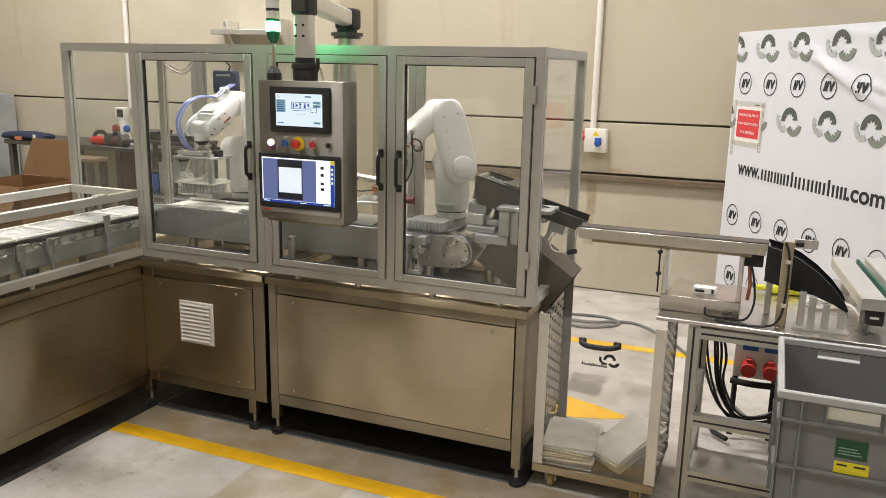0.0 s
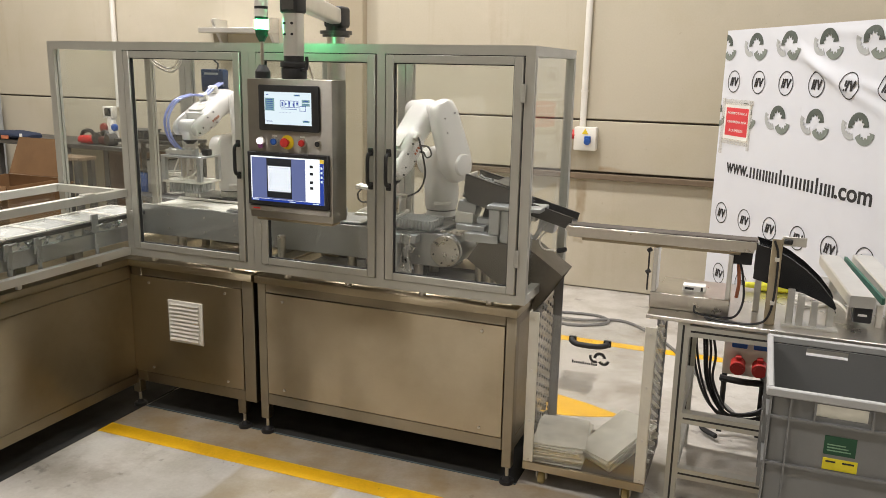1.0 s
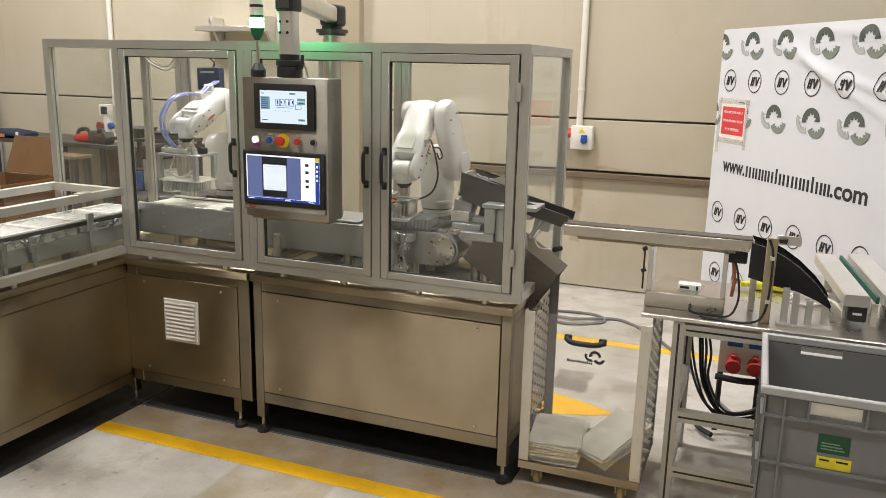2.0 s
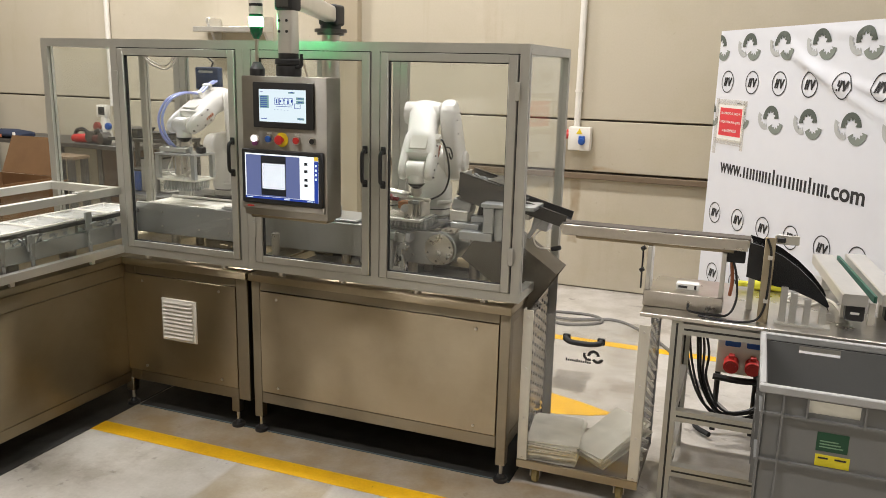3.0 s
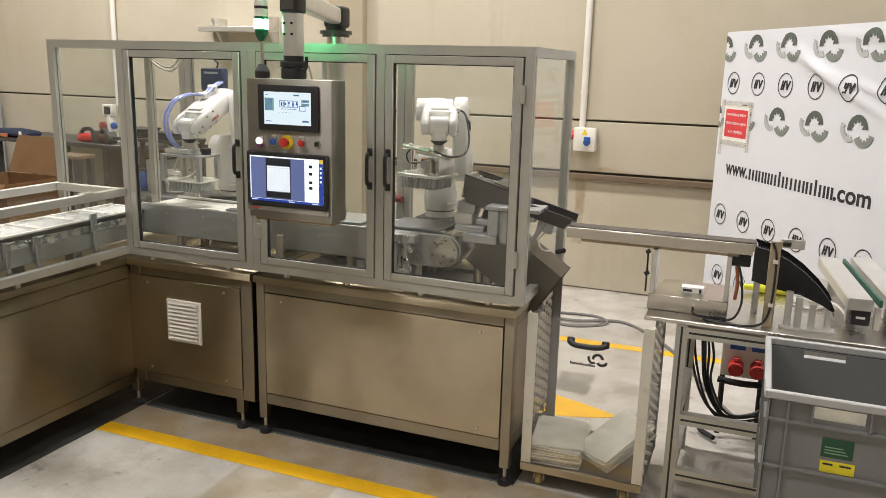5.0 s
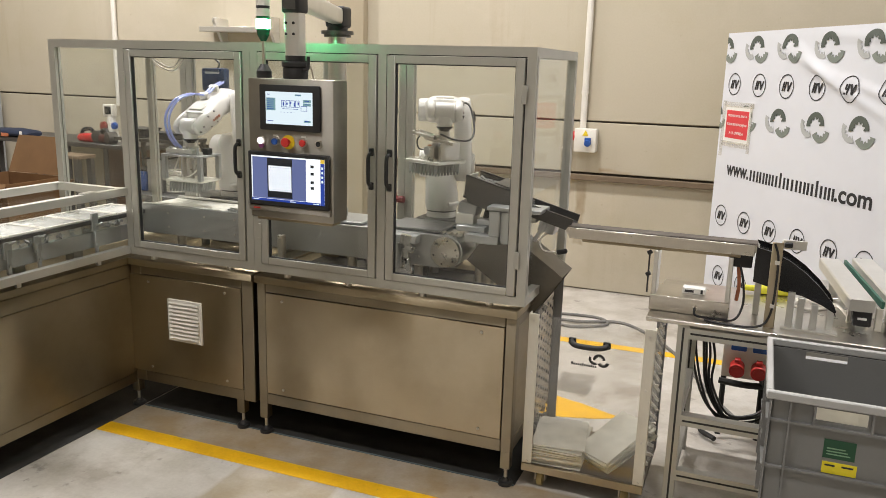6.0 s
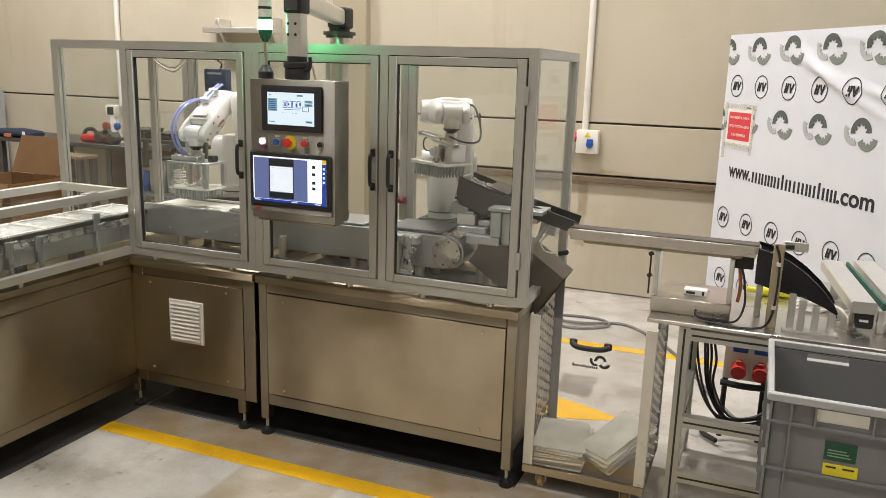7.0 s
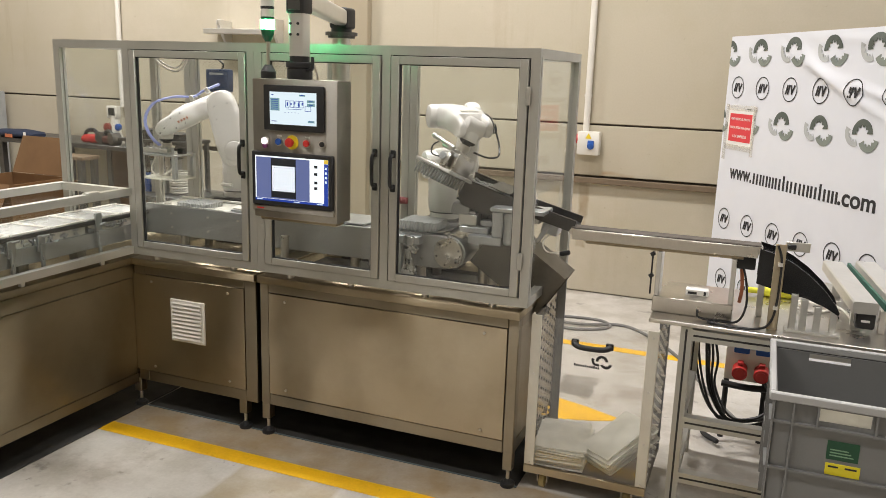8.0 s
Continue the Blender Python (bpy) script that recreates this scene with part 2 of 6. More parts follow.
def rect_stain_shade(m, x0, x1, y0, y1, colour, amount, axes="XY", ragged=(0.09, 0.09, 0.0)):
    """A patch with uneven edges in a material, for stains and painted shade, in the surface's own metres along two
    axes.
    """
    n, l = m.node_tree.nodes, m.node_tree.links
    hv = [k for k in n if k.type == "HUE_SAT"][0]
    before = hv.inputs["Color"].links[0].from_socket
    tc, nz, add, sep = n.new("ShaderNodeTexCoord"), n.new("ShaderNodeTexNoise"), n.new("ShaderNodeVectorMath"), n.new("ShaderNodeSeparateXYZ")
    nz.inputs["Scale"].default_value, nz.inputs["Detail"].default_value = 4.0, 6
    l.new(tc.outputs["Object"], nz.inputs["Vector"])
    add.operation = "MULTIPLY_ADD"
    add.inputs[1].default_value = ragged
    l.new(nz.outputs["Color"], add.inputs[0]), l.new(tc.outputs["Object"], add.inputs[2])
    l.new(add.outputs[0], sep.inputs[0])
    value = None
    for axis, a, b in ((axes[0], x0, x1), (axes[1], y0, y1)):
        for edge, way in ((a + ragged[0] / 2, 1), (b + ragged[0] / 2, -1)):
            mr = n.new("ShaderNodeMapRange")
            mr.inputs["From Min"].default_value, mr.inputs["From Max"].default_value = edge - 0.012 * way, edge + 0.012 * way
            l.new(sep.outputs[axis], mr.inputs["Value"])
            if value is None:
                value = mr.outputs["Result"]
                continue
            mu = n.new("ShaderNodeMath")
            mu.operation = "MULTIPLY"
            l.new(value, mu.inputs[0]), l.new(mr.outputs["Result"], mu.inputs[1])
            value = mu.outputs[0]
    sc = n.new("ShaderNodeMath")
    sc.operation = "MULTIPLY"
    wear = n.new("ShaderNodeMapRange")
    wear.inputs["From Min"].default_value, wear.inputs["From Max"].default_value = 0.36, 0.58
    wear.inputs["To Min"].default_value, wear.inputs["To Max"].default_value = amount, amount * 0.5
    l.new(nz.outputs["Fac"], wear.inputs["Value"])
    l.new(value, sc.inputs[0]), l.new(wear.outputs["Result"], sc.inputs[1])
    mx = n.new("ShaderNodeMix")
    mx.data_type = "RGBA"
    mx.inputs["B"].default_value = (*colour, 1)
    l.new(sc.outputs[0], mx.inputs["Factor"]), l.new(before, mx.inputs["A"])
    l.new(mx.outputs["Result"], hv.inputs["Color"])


# the machine's shadow up to the yellow line, painted brown into the concrete
rect_stain_shade(CONCRETE, -2.30, 0.55, -0.24, 0.05, (0.34, 0.245, 0.13), 0.9)
# brown patch beyond the yellow line
rect_stain_shade(CONCRETE, -1.30, -0.76, -0.95, -0.32, (0.33, 0.265, 0.165), 0.85)
rect_stain_shade(CONCRETE, -0.14, 0.09, 1.28, 1.62, (0.14, 0.125, 0.105), 0.85)
YELLOW = mat("worn_yellow_floor_paint", (0.88, 0.50, 0.008), 0.45, 0, 0.10, 6, 60, 0.1, second=(0.76, 0.42, 0.012), stain=(0.45, 0.75), layers=[((0.22, 0.15, 0.06), (16, 16, 16), 0.66, 0.72, 0.6)])
PANEL = mat("precast_wall_panel", (0.465, 0.418, 0.318), 0.85, 0, 0.045, 1.3, 70, 0.15, second=(0.435, 0.385, 0.275), stain=(0.5, 0.8), random_object=0.05,
            layers=[((0.37, 0.30, 0.205), (5.0, 5.0, 0.35), 0.58, 0.70, 0.3), ((0.28, 0.23, 0.17), (14, 14, 14), 0.68, 0.74, 0.5), ((0.54, 0.485, 0.385), (0.7, 0.7, 0.7), 0.50, 0.62, 0.5)])
rect_stain_shade(PANEL, 8.62, 8.70, 0.42, 1.05, (0.26, 0.185, 0.10), 0.8, "XZ", (0.08, 0.0, 0.08))
rect_stain_shade(PANEL, 8.80, 9.10, 1.075, 1.11, (0.34, 0.21, 0.10), 0.6, "XZ", (0.08, 0.0, 0.08))
JOINT = mat("dark_joint_sealant", (0.09, 0.075, 0.06), 0.8, 0, 0.1, 6, 60, 0.1)
COLUMN = mat("concrete_column", (0.37, 0.315, 0.22), 0.85, 0, 0.04, 1.0, 60, 0.12)
CEIL = mat("grey_roof_sheet", (0.42, 0.41, 0.39), 0.6, 0, 0.05, 1.0, 30, 0.05)
CLEAR = clear_mat("clear_guard_sheet", (0.975, 0.985, 0.98), 0.02, 0.003)
CLEAR_CART = clear_mat("clear_acrylic", (0.96, 0.96, 0.95), 0.03, 0.05)
FROST = clear_mat("milky_plastic_sheet", (0.95, 0.94, 0.88), 0.2, 0.78, (0.98, 0.965, 0.89))
TUBEMAT = clear_mat("translucent_tube_plastic", (0.88, 0.88, 0.87), 0.10, 0.40, (0.72, 0.73, 0.72))
RED = mat("red_plastic", (0.55, 0.03, 0.025), 0.35, 0, 0.08, 8, 160, 0.05)
BLUE = mat("blue_plastic", (0.02, 0.09, 0.36), 0.35, 0, 0.08, 8, 160, 0.05)
YEL = mat("yellow_plastic", (0.75, 0.55, 0.02), 0.4, 0, 0.08, 8, 160, 0.05)
ORANGE = mat("orange_print", (0.50, 0.17, 0.08), 0.5, 0, 0.05, 8, 160, 0.0)
BIN = mat("grey_bin_plastic", (0.20, 0.20, 0.195), 0.45, 0, 0.05, 4, 240, 0.08)
BANNER = mat("white_banner_cloth", (0.66, 0.672, 0.71), 0.6, 0, 0.02, 3, 300, 0.05)
PRINT_MID = mat("mid_green_grey_print", (0.20, 0.225, 0.195), 0.6, 0, 0.05, 5, 200, 0.02)
PRINT_DARK = mat("dark_green_grey_print", (0.085, 0.10, 0.085), 0.6, 0, 0.05, 5, 200, 0.02)
PRINT_PALE = mat("pale_grey_print", (0.42, 0.43, 0.42), 0.6, 0, 0.05, 5, 200, 0.02)
PRINT_BLACK = mat("black_print", (0.02, 0.02, 0.022), 0.55, 0, 0.05, 5, 200, 0.02)
PAPER = mat("white_paper", (0.75, 0.74, 0.70), 0.6, 0, 0.03, 9, 150, 0.05)
SIGN_RED = mat("red_sign_print", (0.66, 0.05, 0.06), 0.5, 0, 0.05, 9, 150, 0.03)
CARD = mat("brown_cardboard", (0.165, 0.088, 0.034), 0.8, 0, 0.08, 4, 90, 0.15)
WOOD = mat("worn_bench_wood", (0.22, 0.155, 0.095), 0.55, 0, 0.1, 5, 30, 0.1, (1, 12, 1))
NAVY = mat("navy_fabric", (0.012, 0.02, 0.045), 0.8, 0, 0.1, 9, 200, 0.2)
GREEN_BELT = mat("green_belt", (0.03, 0.11, 0.075), 0.5, 0, 0.08, 9, 120, 0.1)
HOSE_BLUE = mat("blue_air_hose", (0.33, 0.38, 0.72), 0.2, 0, 0.05, 9, 120, 0.02)
GREEN_LABEL = mat("dark_green_label", (0.01, 0.07, 0.03), 0.45, 0, 0.05, 9, 120, 0.02)
YELLOW_LABEL = mat("yellow_label", (0.80, 0.68, 0.02), 0.45, 0, 0.05, 9, 120, 0.02)
COPPER = mat("copper_fitting", (0.55, 0.25, 0.12), 0.35, 0.9, 0.08, 9, 120, 0.05)
LAMP_GLASS = glow_mat("lamp_diffuser", LAMP_COLOUR, 9.0, (0.8, 0.8, 0.8))
GREEN_LIT = glow_mat("lit_green_lens", (0.10, 1.0, 0.38), 75.0, (0.02, 0.3, 0.1))
GREEN_DIM = mat("dark_green_lens", (0.01, 0.12, 0.05), 0.15, 0, 0.03, 8, 100, 0.0)
SCREEN_PALE = glow_mat("pale_screen", (0.80, 0.93, 1.0), 0.95)
SCREEN_TEAL = glow_mat("teal_screen_area", (0.30, 0.55, 0.58), 0.6)
SCREEN_BLUE = glow_mat("blue_grey_screen", (0.15, 0.19, 0.42), 0.75)
SCREEN_DEEP = glow_mat("deep_blue_screen", (0.015, 0.06, 0.42), 0.8)
SCREEN_DARK = glow_mat("dark_screen_area", (0.015, 0.02, 0.03), 0.4)
SCREEN_WHITE = glow_mat("white_screen_area", (0.93, 0.97, 1.0), 1.1)
BUTTON_WHITE = glow_mat("lit_white_button", (1.0, 0.93, 1.0), 1.3, (0.8, 0.8, 0.8))

# ---------------------------------------------------------------- hall
W_Y = 3.74
single("floor", bx(-9.2, 7.2, -9.2, W_Y + 0.3, -0.12, 0.0), CONCRETE, "smooth grey concrete hall floor with stains and a painted shadow band", "floor", kind="structure")


def wall_of(name, label, length, m, joints, rows):
    """A wall of precast panels along local x, its face at y = 0; the joints are real gaps."""
    wall = single(name, bx(0, length, 0.03, 0.25, 0, 6.3), JOINT, label, "wall", kind="structure", m=m)
    for z0, z1 in rows:
        seams = joints if z0 > 0.5 else [joints[0], joints[-1]]
        for x0, x1 in zip(seams, seams[1:]):
            part("panel", bx(x0 + 0.006, x1 - 0.006, 0, 0.05, z0 + 0.008, z1 - 0.008, bevel=0.006), PANEL, wall)
    return wall


ROWS = [(0.0, 1.04), (1.07, 1.53), (1.53, 2.95), (2.95, 4.4), (4.4, 6.3)]
wall_of("wall_north", "beige precast concrete panel wall with dark joints", 16.4, pose(-9.2, W_Y, 0), [0, 11.2, 13.6, 16.4], ROWS)
wall_of("wall_south", "beige precast concrete panel wall of the hall", 16.4, pose(7.2, -9.2, 0, 0, 0, 180), [0, 2.4, 4.8, 7.2, 9.6, 12, 14.4, 16.4], ROWS)
wall_of("wall_west", "beige precast concrete panel wall at the hall's end", 12.94, pose(-9.2, -9.2, 0, 0, 0, 90), [0, 2.4, 4.8, 7.2, 9.6, 12.94], ROWS)
wall_of("wall_east", "beige precast concrete panel wall near the banner", 12.94, pose(7.2, W_Y, 0, 0, 0, -90), [0, 2.4, 4.8, 7.2, 9.6, 12.94], ROWS)
cb = bx(-9.2, 7.2, -9.2, W_Y + 0.25, 6.0, 6.2)
for i in range(12):
    box(cb, -9.2, 7.2, -9 + i * 1.1, -8.88 + i * 1.1, 5.9, 6.0)
single("ceiling", cb, CEIL, "grey ribbed sheet roof on beams", "ceiling", kind="structure")
single("column", bx(-3.06, -2.69, W_Y - 0.09, W_Y - 0.002, 0, 5.9, bevel=0.01), COLUMN, "tan concrete wall column", "column", kind="structure")
tr = bx(-2.66, 7.1, W_Y - 0.05, W_Y - 0.002, 1.012, 1.062, bevel=0.004)
single("trim", tr, mat("brown_rail_wood", (0.16, 0.115, 0.072), 0.6, 0, 0.1, 4, 60, 0.1), "dark brown rail along the wall", "wall rail", kind="structure")
for i, (bx_, by_, w_) in enumerate(BAYS):
    lamp = thing("ceiling_light", pose(bx_, by_, 5.9), "flat white high-bay ceiling light under the roof", "lamp", "hall lights")
    part("housing", bx(-0.7, 0.7, -0.3, 0.3, -0.04, 0.0, bevel=0.008), OFFWHITE, lamp)
    for x in (-0.5, 0.5):
        part("hanger", bx(x - 0.01, x + 0.01, -0.01, 0.01, 0.0, 0.11), DARK_STEEL, lamp)
    part("diffuser", bx(-0.65, 0.65, -0.25, 0.25, -0.052, -0.041), LAMP_GLASS, lamp)


def stripe(x0, x1, y0, y1):
    single("floor_line", bx(x0, x1, y0, y1, -0.002, 0.002), YELLOW, "worn yellow painted line on the concrete floor", "floor marking", "floor lines", "structure")


stripe(-2.9, 5.0, -0.335, -0.228)
stripe(-2.4, 5.0, 2.215, 2.31)
worn = prism(bmesh.new(), [(-1.6, 0.97), (0.02, 0.90), (0.20, 0.955), (0.345, 1.03), (0.10, 1.135), (-0.08, 1.19), (-1.6, 1.24)], (0, 0, -0.002), (0, 0, 0.002), (0, 1, 0))
bmesh.ops.scale(worn, vec=(-1, 1, 1), verts=worn.verts)
single("floor_line", worn, YELLOW, "worn end of a yellow painted floor line", "floor marking", "floor lines", "structure")


def conduit(x, z0, z1, r=0.028):
    c = thing("conduit", pose(x, W_Y - r - 0.004, z0), "white plastic cable conduit on the wall", "conduit", "wall conduits")
    part("pipe", cy((0, 0, 0), (0, 0, z1 - z0), r, 12), OFFWHITE, c)
    z = 0.3
    while z < z1 - z0:
        part("clip", cy((0, 0, z), (0, 0, z + 0.02), r + 0.006, 12), OFFWHITE, c)
        z += 0.85


conduit(-0.55, 1.47, 5.9)
conduit(-5.775, 1.45, 5.9)

# ---------------------------------------------------------------- black sheets that stand in for shade under the machines
UNDER_SHADE = mat("black_under_shade", (0.028, 0.027, 0.024), 0.8, 0, 0.15, 8, 90, 0.3)
SHEET_EDGE = mat("blue_grey_sheet_edge", (0.10, 0.13, 0.14), 0.6, 0, 0.1, 8, 90, 0.1)
# near-black colour replaces the deep shadow on the floor below the cabinets
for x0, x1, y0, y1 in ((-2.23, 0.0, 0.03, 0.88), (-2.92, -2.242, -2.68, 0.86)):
    mt = thing("shade_sheet", pose(0, 0, 0), "thin black sheet standing in for the shade under the machine cabinets", "mat", "rubber mats")
    part("sheet", bx(x0, x1, y0, y1, 0.0, 0.004), UNDER_SHADE, mt)
    if y0 > 0:
        part("edge_strip", bx(x0, x1, y0 - 0.008, y0, 0.0, 0.005), SHEET_EDGE, mt)

# ---------------------------------------------------------------- base cabinets of the cell
BD = 0.89


def levelling_foot(parent, x, y):
    b = cy((x, y, 0.0), (x, y, 0.022), 0.036, 18, bevel=0.005)
    cyl(b, (x, y, 0.022), (x, y, 0.04), 0.022, 14, 0.013)
    f = part("levelling_foot", b, BLACK, parent, "black levelling foot")
    part("rod", cy((x, y, 0.035), (x, y, 0.10), 0.009, 10), STEEL_BRIGHT, f)


def base_cabinet(x0, x1, label, lg=0.052, zb=0.176, zp=0.24, feet=(), bolt_x=(), corner=False):
    """A framed cabinet: its stiles end at the bottom rail, shorter legs with feet carry it."""
    c = thing("base_cabinet", pose(0, 0, 0), label, "cabinet", "base cabinets")
    zt = 0.795
    for x in (x0, x1 - lg):
        for y in (0.0, BD - lg):
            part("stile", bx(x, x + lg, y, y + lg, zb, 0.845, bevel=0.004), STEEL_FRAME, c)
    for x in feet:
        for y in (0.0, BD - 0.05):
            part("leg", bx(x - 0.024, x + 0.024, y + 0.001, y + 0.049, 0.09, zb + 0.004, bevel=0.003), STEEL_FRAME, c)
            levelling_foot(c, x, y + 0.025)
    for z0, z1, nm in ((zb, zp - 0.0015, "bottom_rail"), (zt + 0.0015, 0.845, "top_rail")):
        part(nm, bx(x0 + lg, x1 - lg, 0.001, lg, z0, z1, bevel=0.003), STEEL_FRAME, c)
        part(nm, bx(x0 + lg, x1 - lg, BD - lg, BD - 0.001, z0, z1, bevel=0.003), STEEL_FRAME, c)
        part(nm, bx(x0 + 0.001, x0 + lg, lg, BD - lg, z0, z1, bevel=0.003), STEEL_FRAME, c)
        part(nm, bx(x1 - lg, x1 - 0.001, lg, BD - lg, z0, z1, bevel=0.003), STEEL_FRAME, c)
    p = part("front_panel", bx(x0 - 0.0065 if corner else x0 + lg + 0.0025, x1 - lg - 0.0025, -0.003, 0.02, zp + 0.001, zt - 0.001, bevel=0.0015), STEEL, c)
    part("panel_gap", bx(x0 + lg, x1 - lg, 0.008, 0.012, zp - 0.001, zt + 0.001), RUBBER, c)
    for x in bolt_x:
        for z in (zp + 0.035, zt - 0.035):
            part("bolt", cy((x, -0.010, z), (x, -0.003, z), 0.0075, 12, bevel=0.002), STEEL_BRIGHT, p)
    part("side_panel", bx(x0 + 0.004, x0 + 0.02, lg, BD - lg, zp, zt), STEEL_SHADED, c)
    part("side_panel", bx(x1 - 0.02, x1 - 0.004, lg, BD - lg, zp, zt), STEEL_SHADED, c)
    part("back_panel", bx(x0 + lg, x1 - lg, BD - 0.02, BD - 0.003, zp, zt), STEEL, c)
    # unseen skirt, added to keep light from behind out of the floor gap
    part("back_skirt", bx(x0 + lg, x1 - lg, BD - 0.03, BD - 0.015, 0.03, zb - 0.002), STEEL, c)
    part("floor_panel", bx(x0 + lg, x1 - lg, lg, BD - lg, zb + 0.01, zb + 0.025), STEEL, c)
    part("worktop", bx(x0 - 0.004, x1 + 0.006, -0.022, BD + 0.006, 0.847, 0.886, bevel=0.006, segs=2), STEEL, c)
    return c


main_base = base_cabinet(-1.425, -0.02, "brushed stainless steel machine base cabinet on levelling feet", feet=(-1.40, -0.046), bolt_x=(-1.27, -0.185))
left_base = base_cabinet(-2.255, -1.45, "brushed stainless steel base cabinet with a louvred vent", lg=0.072, zb=0.168, zp=0.23, feet=(-2.27, -1.548), bolt_x=(-2.13, -1.625), corner=True)
vent = part("vent", bx(-2.0, -1.772, -0.016, -0.004, 0.445, 0.685, bevel=0.004), OFFWHITE, left_base, "cream plastic louvred vent")
for k in range(10):
    z = 0.466 + k * 0.022
    s = bmesh.new()
    tbox(s, pose(-1.886, -0.019, z, -28), 0.19, 0.014, 0.011)
    part("louvre", s, OFFWHITE, vent)

# ---------------------------------------------------------------- guard enclosure
Z0, Z1, ED, PR = 0.905, 2.05, 0.785, 0.042
cell = thing("guard_enclosure", pose(0, 0, 0), "aluminium profile guard enclosure with clear panes and doors", "machine guard")


def profile(parent, p0, p1, w=PR, h=PR, up=None, name="profile", material=None):
    """A slotted profile; its front and upper faces are plain."""
    p0, p1 = Vector(p0), Vector(p1)
    slots = (0, 1, 1, 1) if abs((p1 - p0).normalized().z) > 0.5 else (1, 0, 0, 1)
    if up is None:
        up = (0, 1, 0) if abs((p1 - p0).normalized().z) > 0.5 else (0, 0, 1)
    return part(name, prism(bmesh.new(), slot_outline(w, h, slots), p0, p1, up), material or ALU, parent, smooth=False)


h = PR / 2
FRONT_POSTS = [-2.737 + h, -2.26 + h, -1.455, -1.412, -0.714, 0.012 - h]
for x in FRONT_POSTS:
    profile(cell, (x, h, Z0 if x > -2.5 else 0.886), (x, h, Z1 - PR), name="post")
BACK_POSTS = [-2.737 + h, -2.45, -2.405, -1.43, -0.95, -0.905, 0.012 - h]
for x in BACK_POSTS:
    profile(cell, (x, ED - h, Z0), (x, ED - h, Z1 - PR), name="post")
for y in (h, ED - h):
    profile(cell, (-2.737, y, Z1 - h), (0.012, y, Z1 - h), name="top_rail")
    stops = FRONT_POSTS[1:] if y < 0.1 else BACK_POSTS
    for a, b in zip(stops, stops[1:]):
        if b - a > 0.06:
            profile(cell, (a + h, y, Z0 + h), (b - h, y, Z0 + h), name="bottom_rail")
for x in (-2.737 + h, -1.43, 0.012 - h):
    profile(cell, (x, PR, Z1 - h), (x, ED - PR, Z1 - h), name="top_rail")
    profile(cell, (x, PR + 0.002, Z0 + h), (x, ED - PR - 0.002, Z0 + h), name="bottom_rail")
for x in (-2.1, -1.6, -1.25, -0.9, -0.5, -0.16):
    for y in (h, ED - h):
        part("spacer", cy((x, y, 0.884), (x, y, Z0 + 0.002), 0.018, 12), STEEL_BRIGHT, cell)


def pane(parent, *b, material=None):
    return part("pane", bx(*b), material or CLEAR, parent, smooth=False)


pane(cell, -2.69, -2.265, 0.018, 0.023, 1.275, 2.005)
pane(cell, -2.69, -0.04, ED - 0.024, ED - 0.019, Z0 + PR, 2.005)
pane(cell, -2.718, -2.713, PR, ED - PR, Z0 + PR, 2.005)
# the side sheet is open round the outfeed chute
pane(cell, -0.012, -0.007, PR, ED - PR, 1.40, 2.005)
pane(cell, -0.012, -0.007, PR, 0.16, Z0 + PR, 1.40)
pane(cell, -0.012, -0.007, 0.56, ED - PR, Z0 + PR, 1.40)


def door(x0, x1, handle_left, hinge_left):
    g0, g1 = x0 - 0.002, x1 + 0.002
    x0, x1 = x0 + 0.003, x1 - 0.003
    d = part("door", bx(x0, x0 + 0.04, -0.008, 0.03, 0.95, 2.004, bevel=0.003), ALU, cell, "aluminium framed clear door")
    part("stile", bx(x1 - 0.04, x1, -0.008, 0.03, 0.95, 2.004, bevel=0.003), ALU, d)
    part("rail", bx(x0 + 0.04, x1 - 0.04, -0.007, 0.03, 0.95, 0.985, bevel=0.002), ALU, d)
    part("rail", bx(x0 + 0.04, x1 - 0.04, -0.007, 0.03, 1.968, 2.004, bevel=0.002), ALU, d)
    part("pane", bx(x0 + 0.04, x1 - 0.04, 0.008, 0.013, 0.985, 1.968), CLEAR, d, smooth=False)
    for a, b in ((g0, x0), (x1, g1)):
        part("seal", bx(a, b, 0.012, 0.026, 0.955, 2.0), RUBBER, d)
    for a in (x0 + 0.04, x1 - 0.044):
        part("seal", bx(a, a + 0.004, 0.002, 0.02, 0.985, 1.968), RUBBER, d)
    for a, b, z0, z1, y0 in ((x0 + 0.044, x1 - 0.044, 0.985, 0.989, 0.002), (x0 + 0.044, x1 - 0.044, 1.964, 1.968, 0.002), (x0, x1, 2.004, 2.009, 0.012), (x0, x1, 0.946, 0.95, 0.012)):
        part("seal", bx(a, b, y0, y0 + 0.014, z0, z1), RUBBER, d)
    hx = x0 + 0.02 if handle_left else x1 - 0.02
    hb = sweep(bmesh.new(), [(hx, -0.006, 1.405), (hx, -0.034, 1.41), (hx, -0.043, 1.43), (hx, -0.044, 1.48), (hx, -0.043, 1.53), (hx, -0.034, 1.55), (hx, -0.006, 1.555)], 0.009, 8)
    for z in (1.40, 1.56):
        box(hb, hx - 0.013, hx + 0.013, -0.016, -0.008, z - 0.018, z + 0.018, bevel=0.003)
    part("handle", hb, BLACK, d, "black plastic door handle")
    kx = x0 - 0.004 if hinge_left else x1 + 0.004
    for z in (1.12, 1.85):
        part("hinge", bx(kx - 0.012, kx + 0.012, -0.014, -0.0085, z - 0.04, z + 0.04, bevel=0.002), ALU, d)
    return d


door(-2.214, -1.48, False, True)
door(-1.388, -0.738, False, True)
door(-0.69, -0.034, True, False)

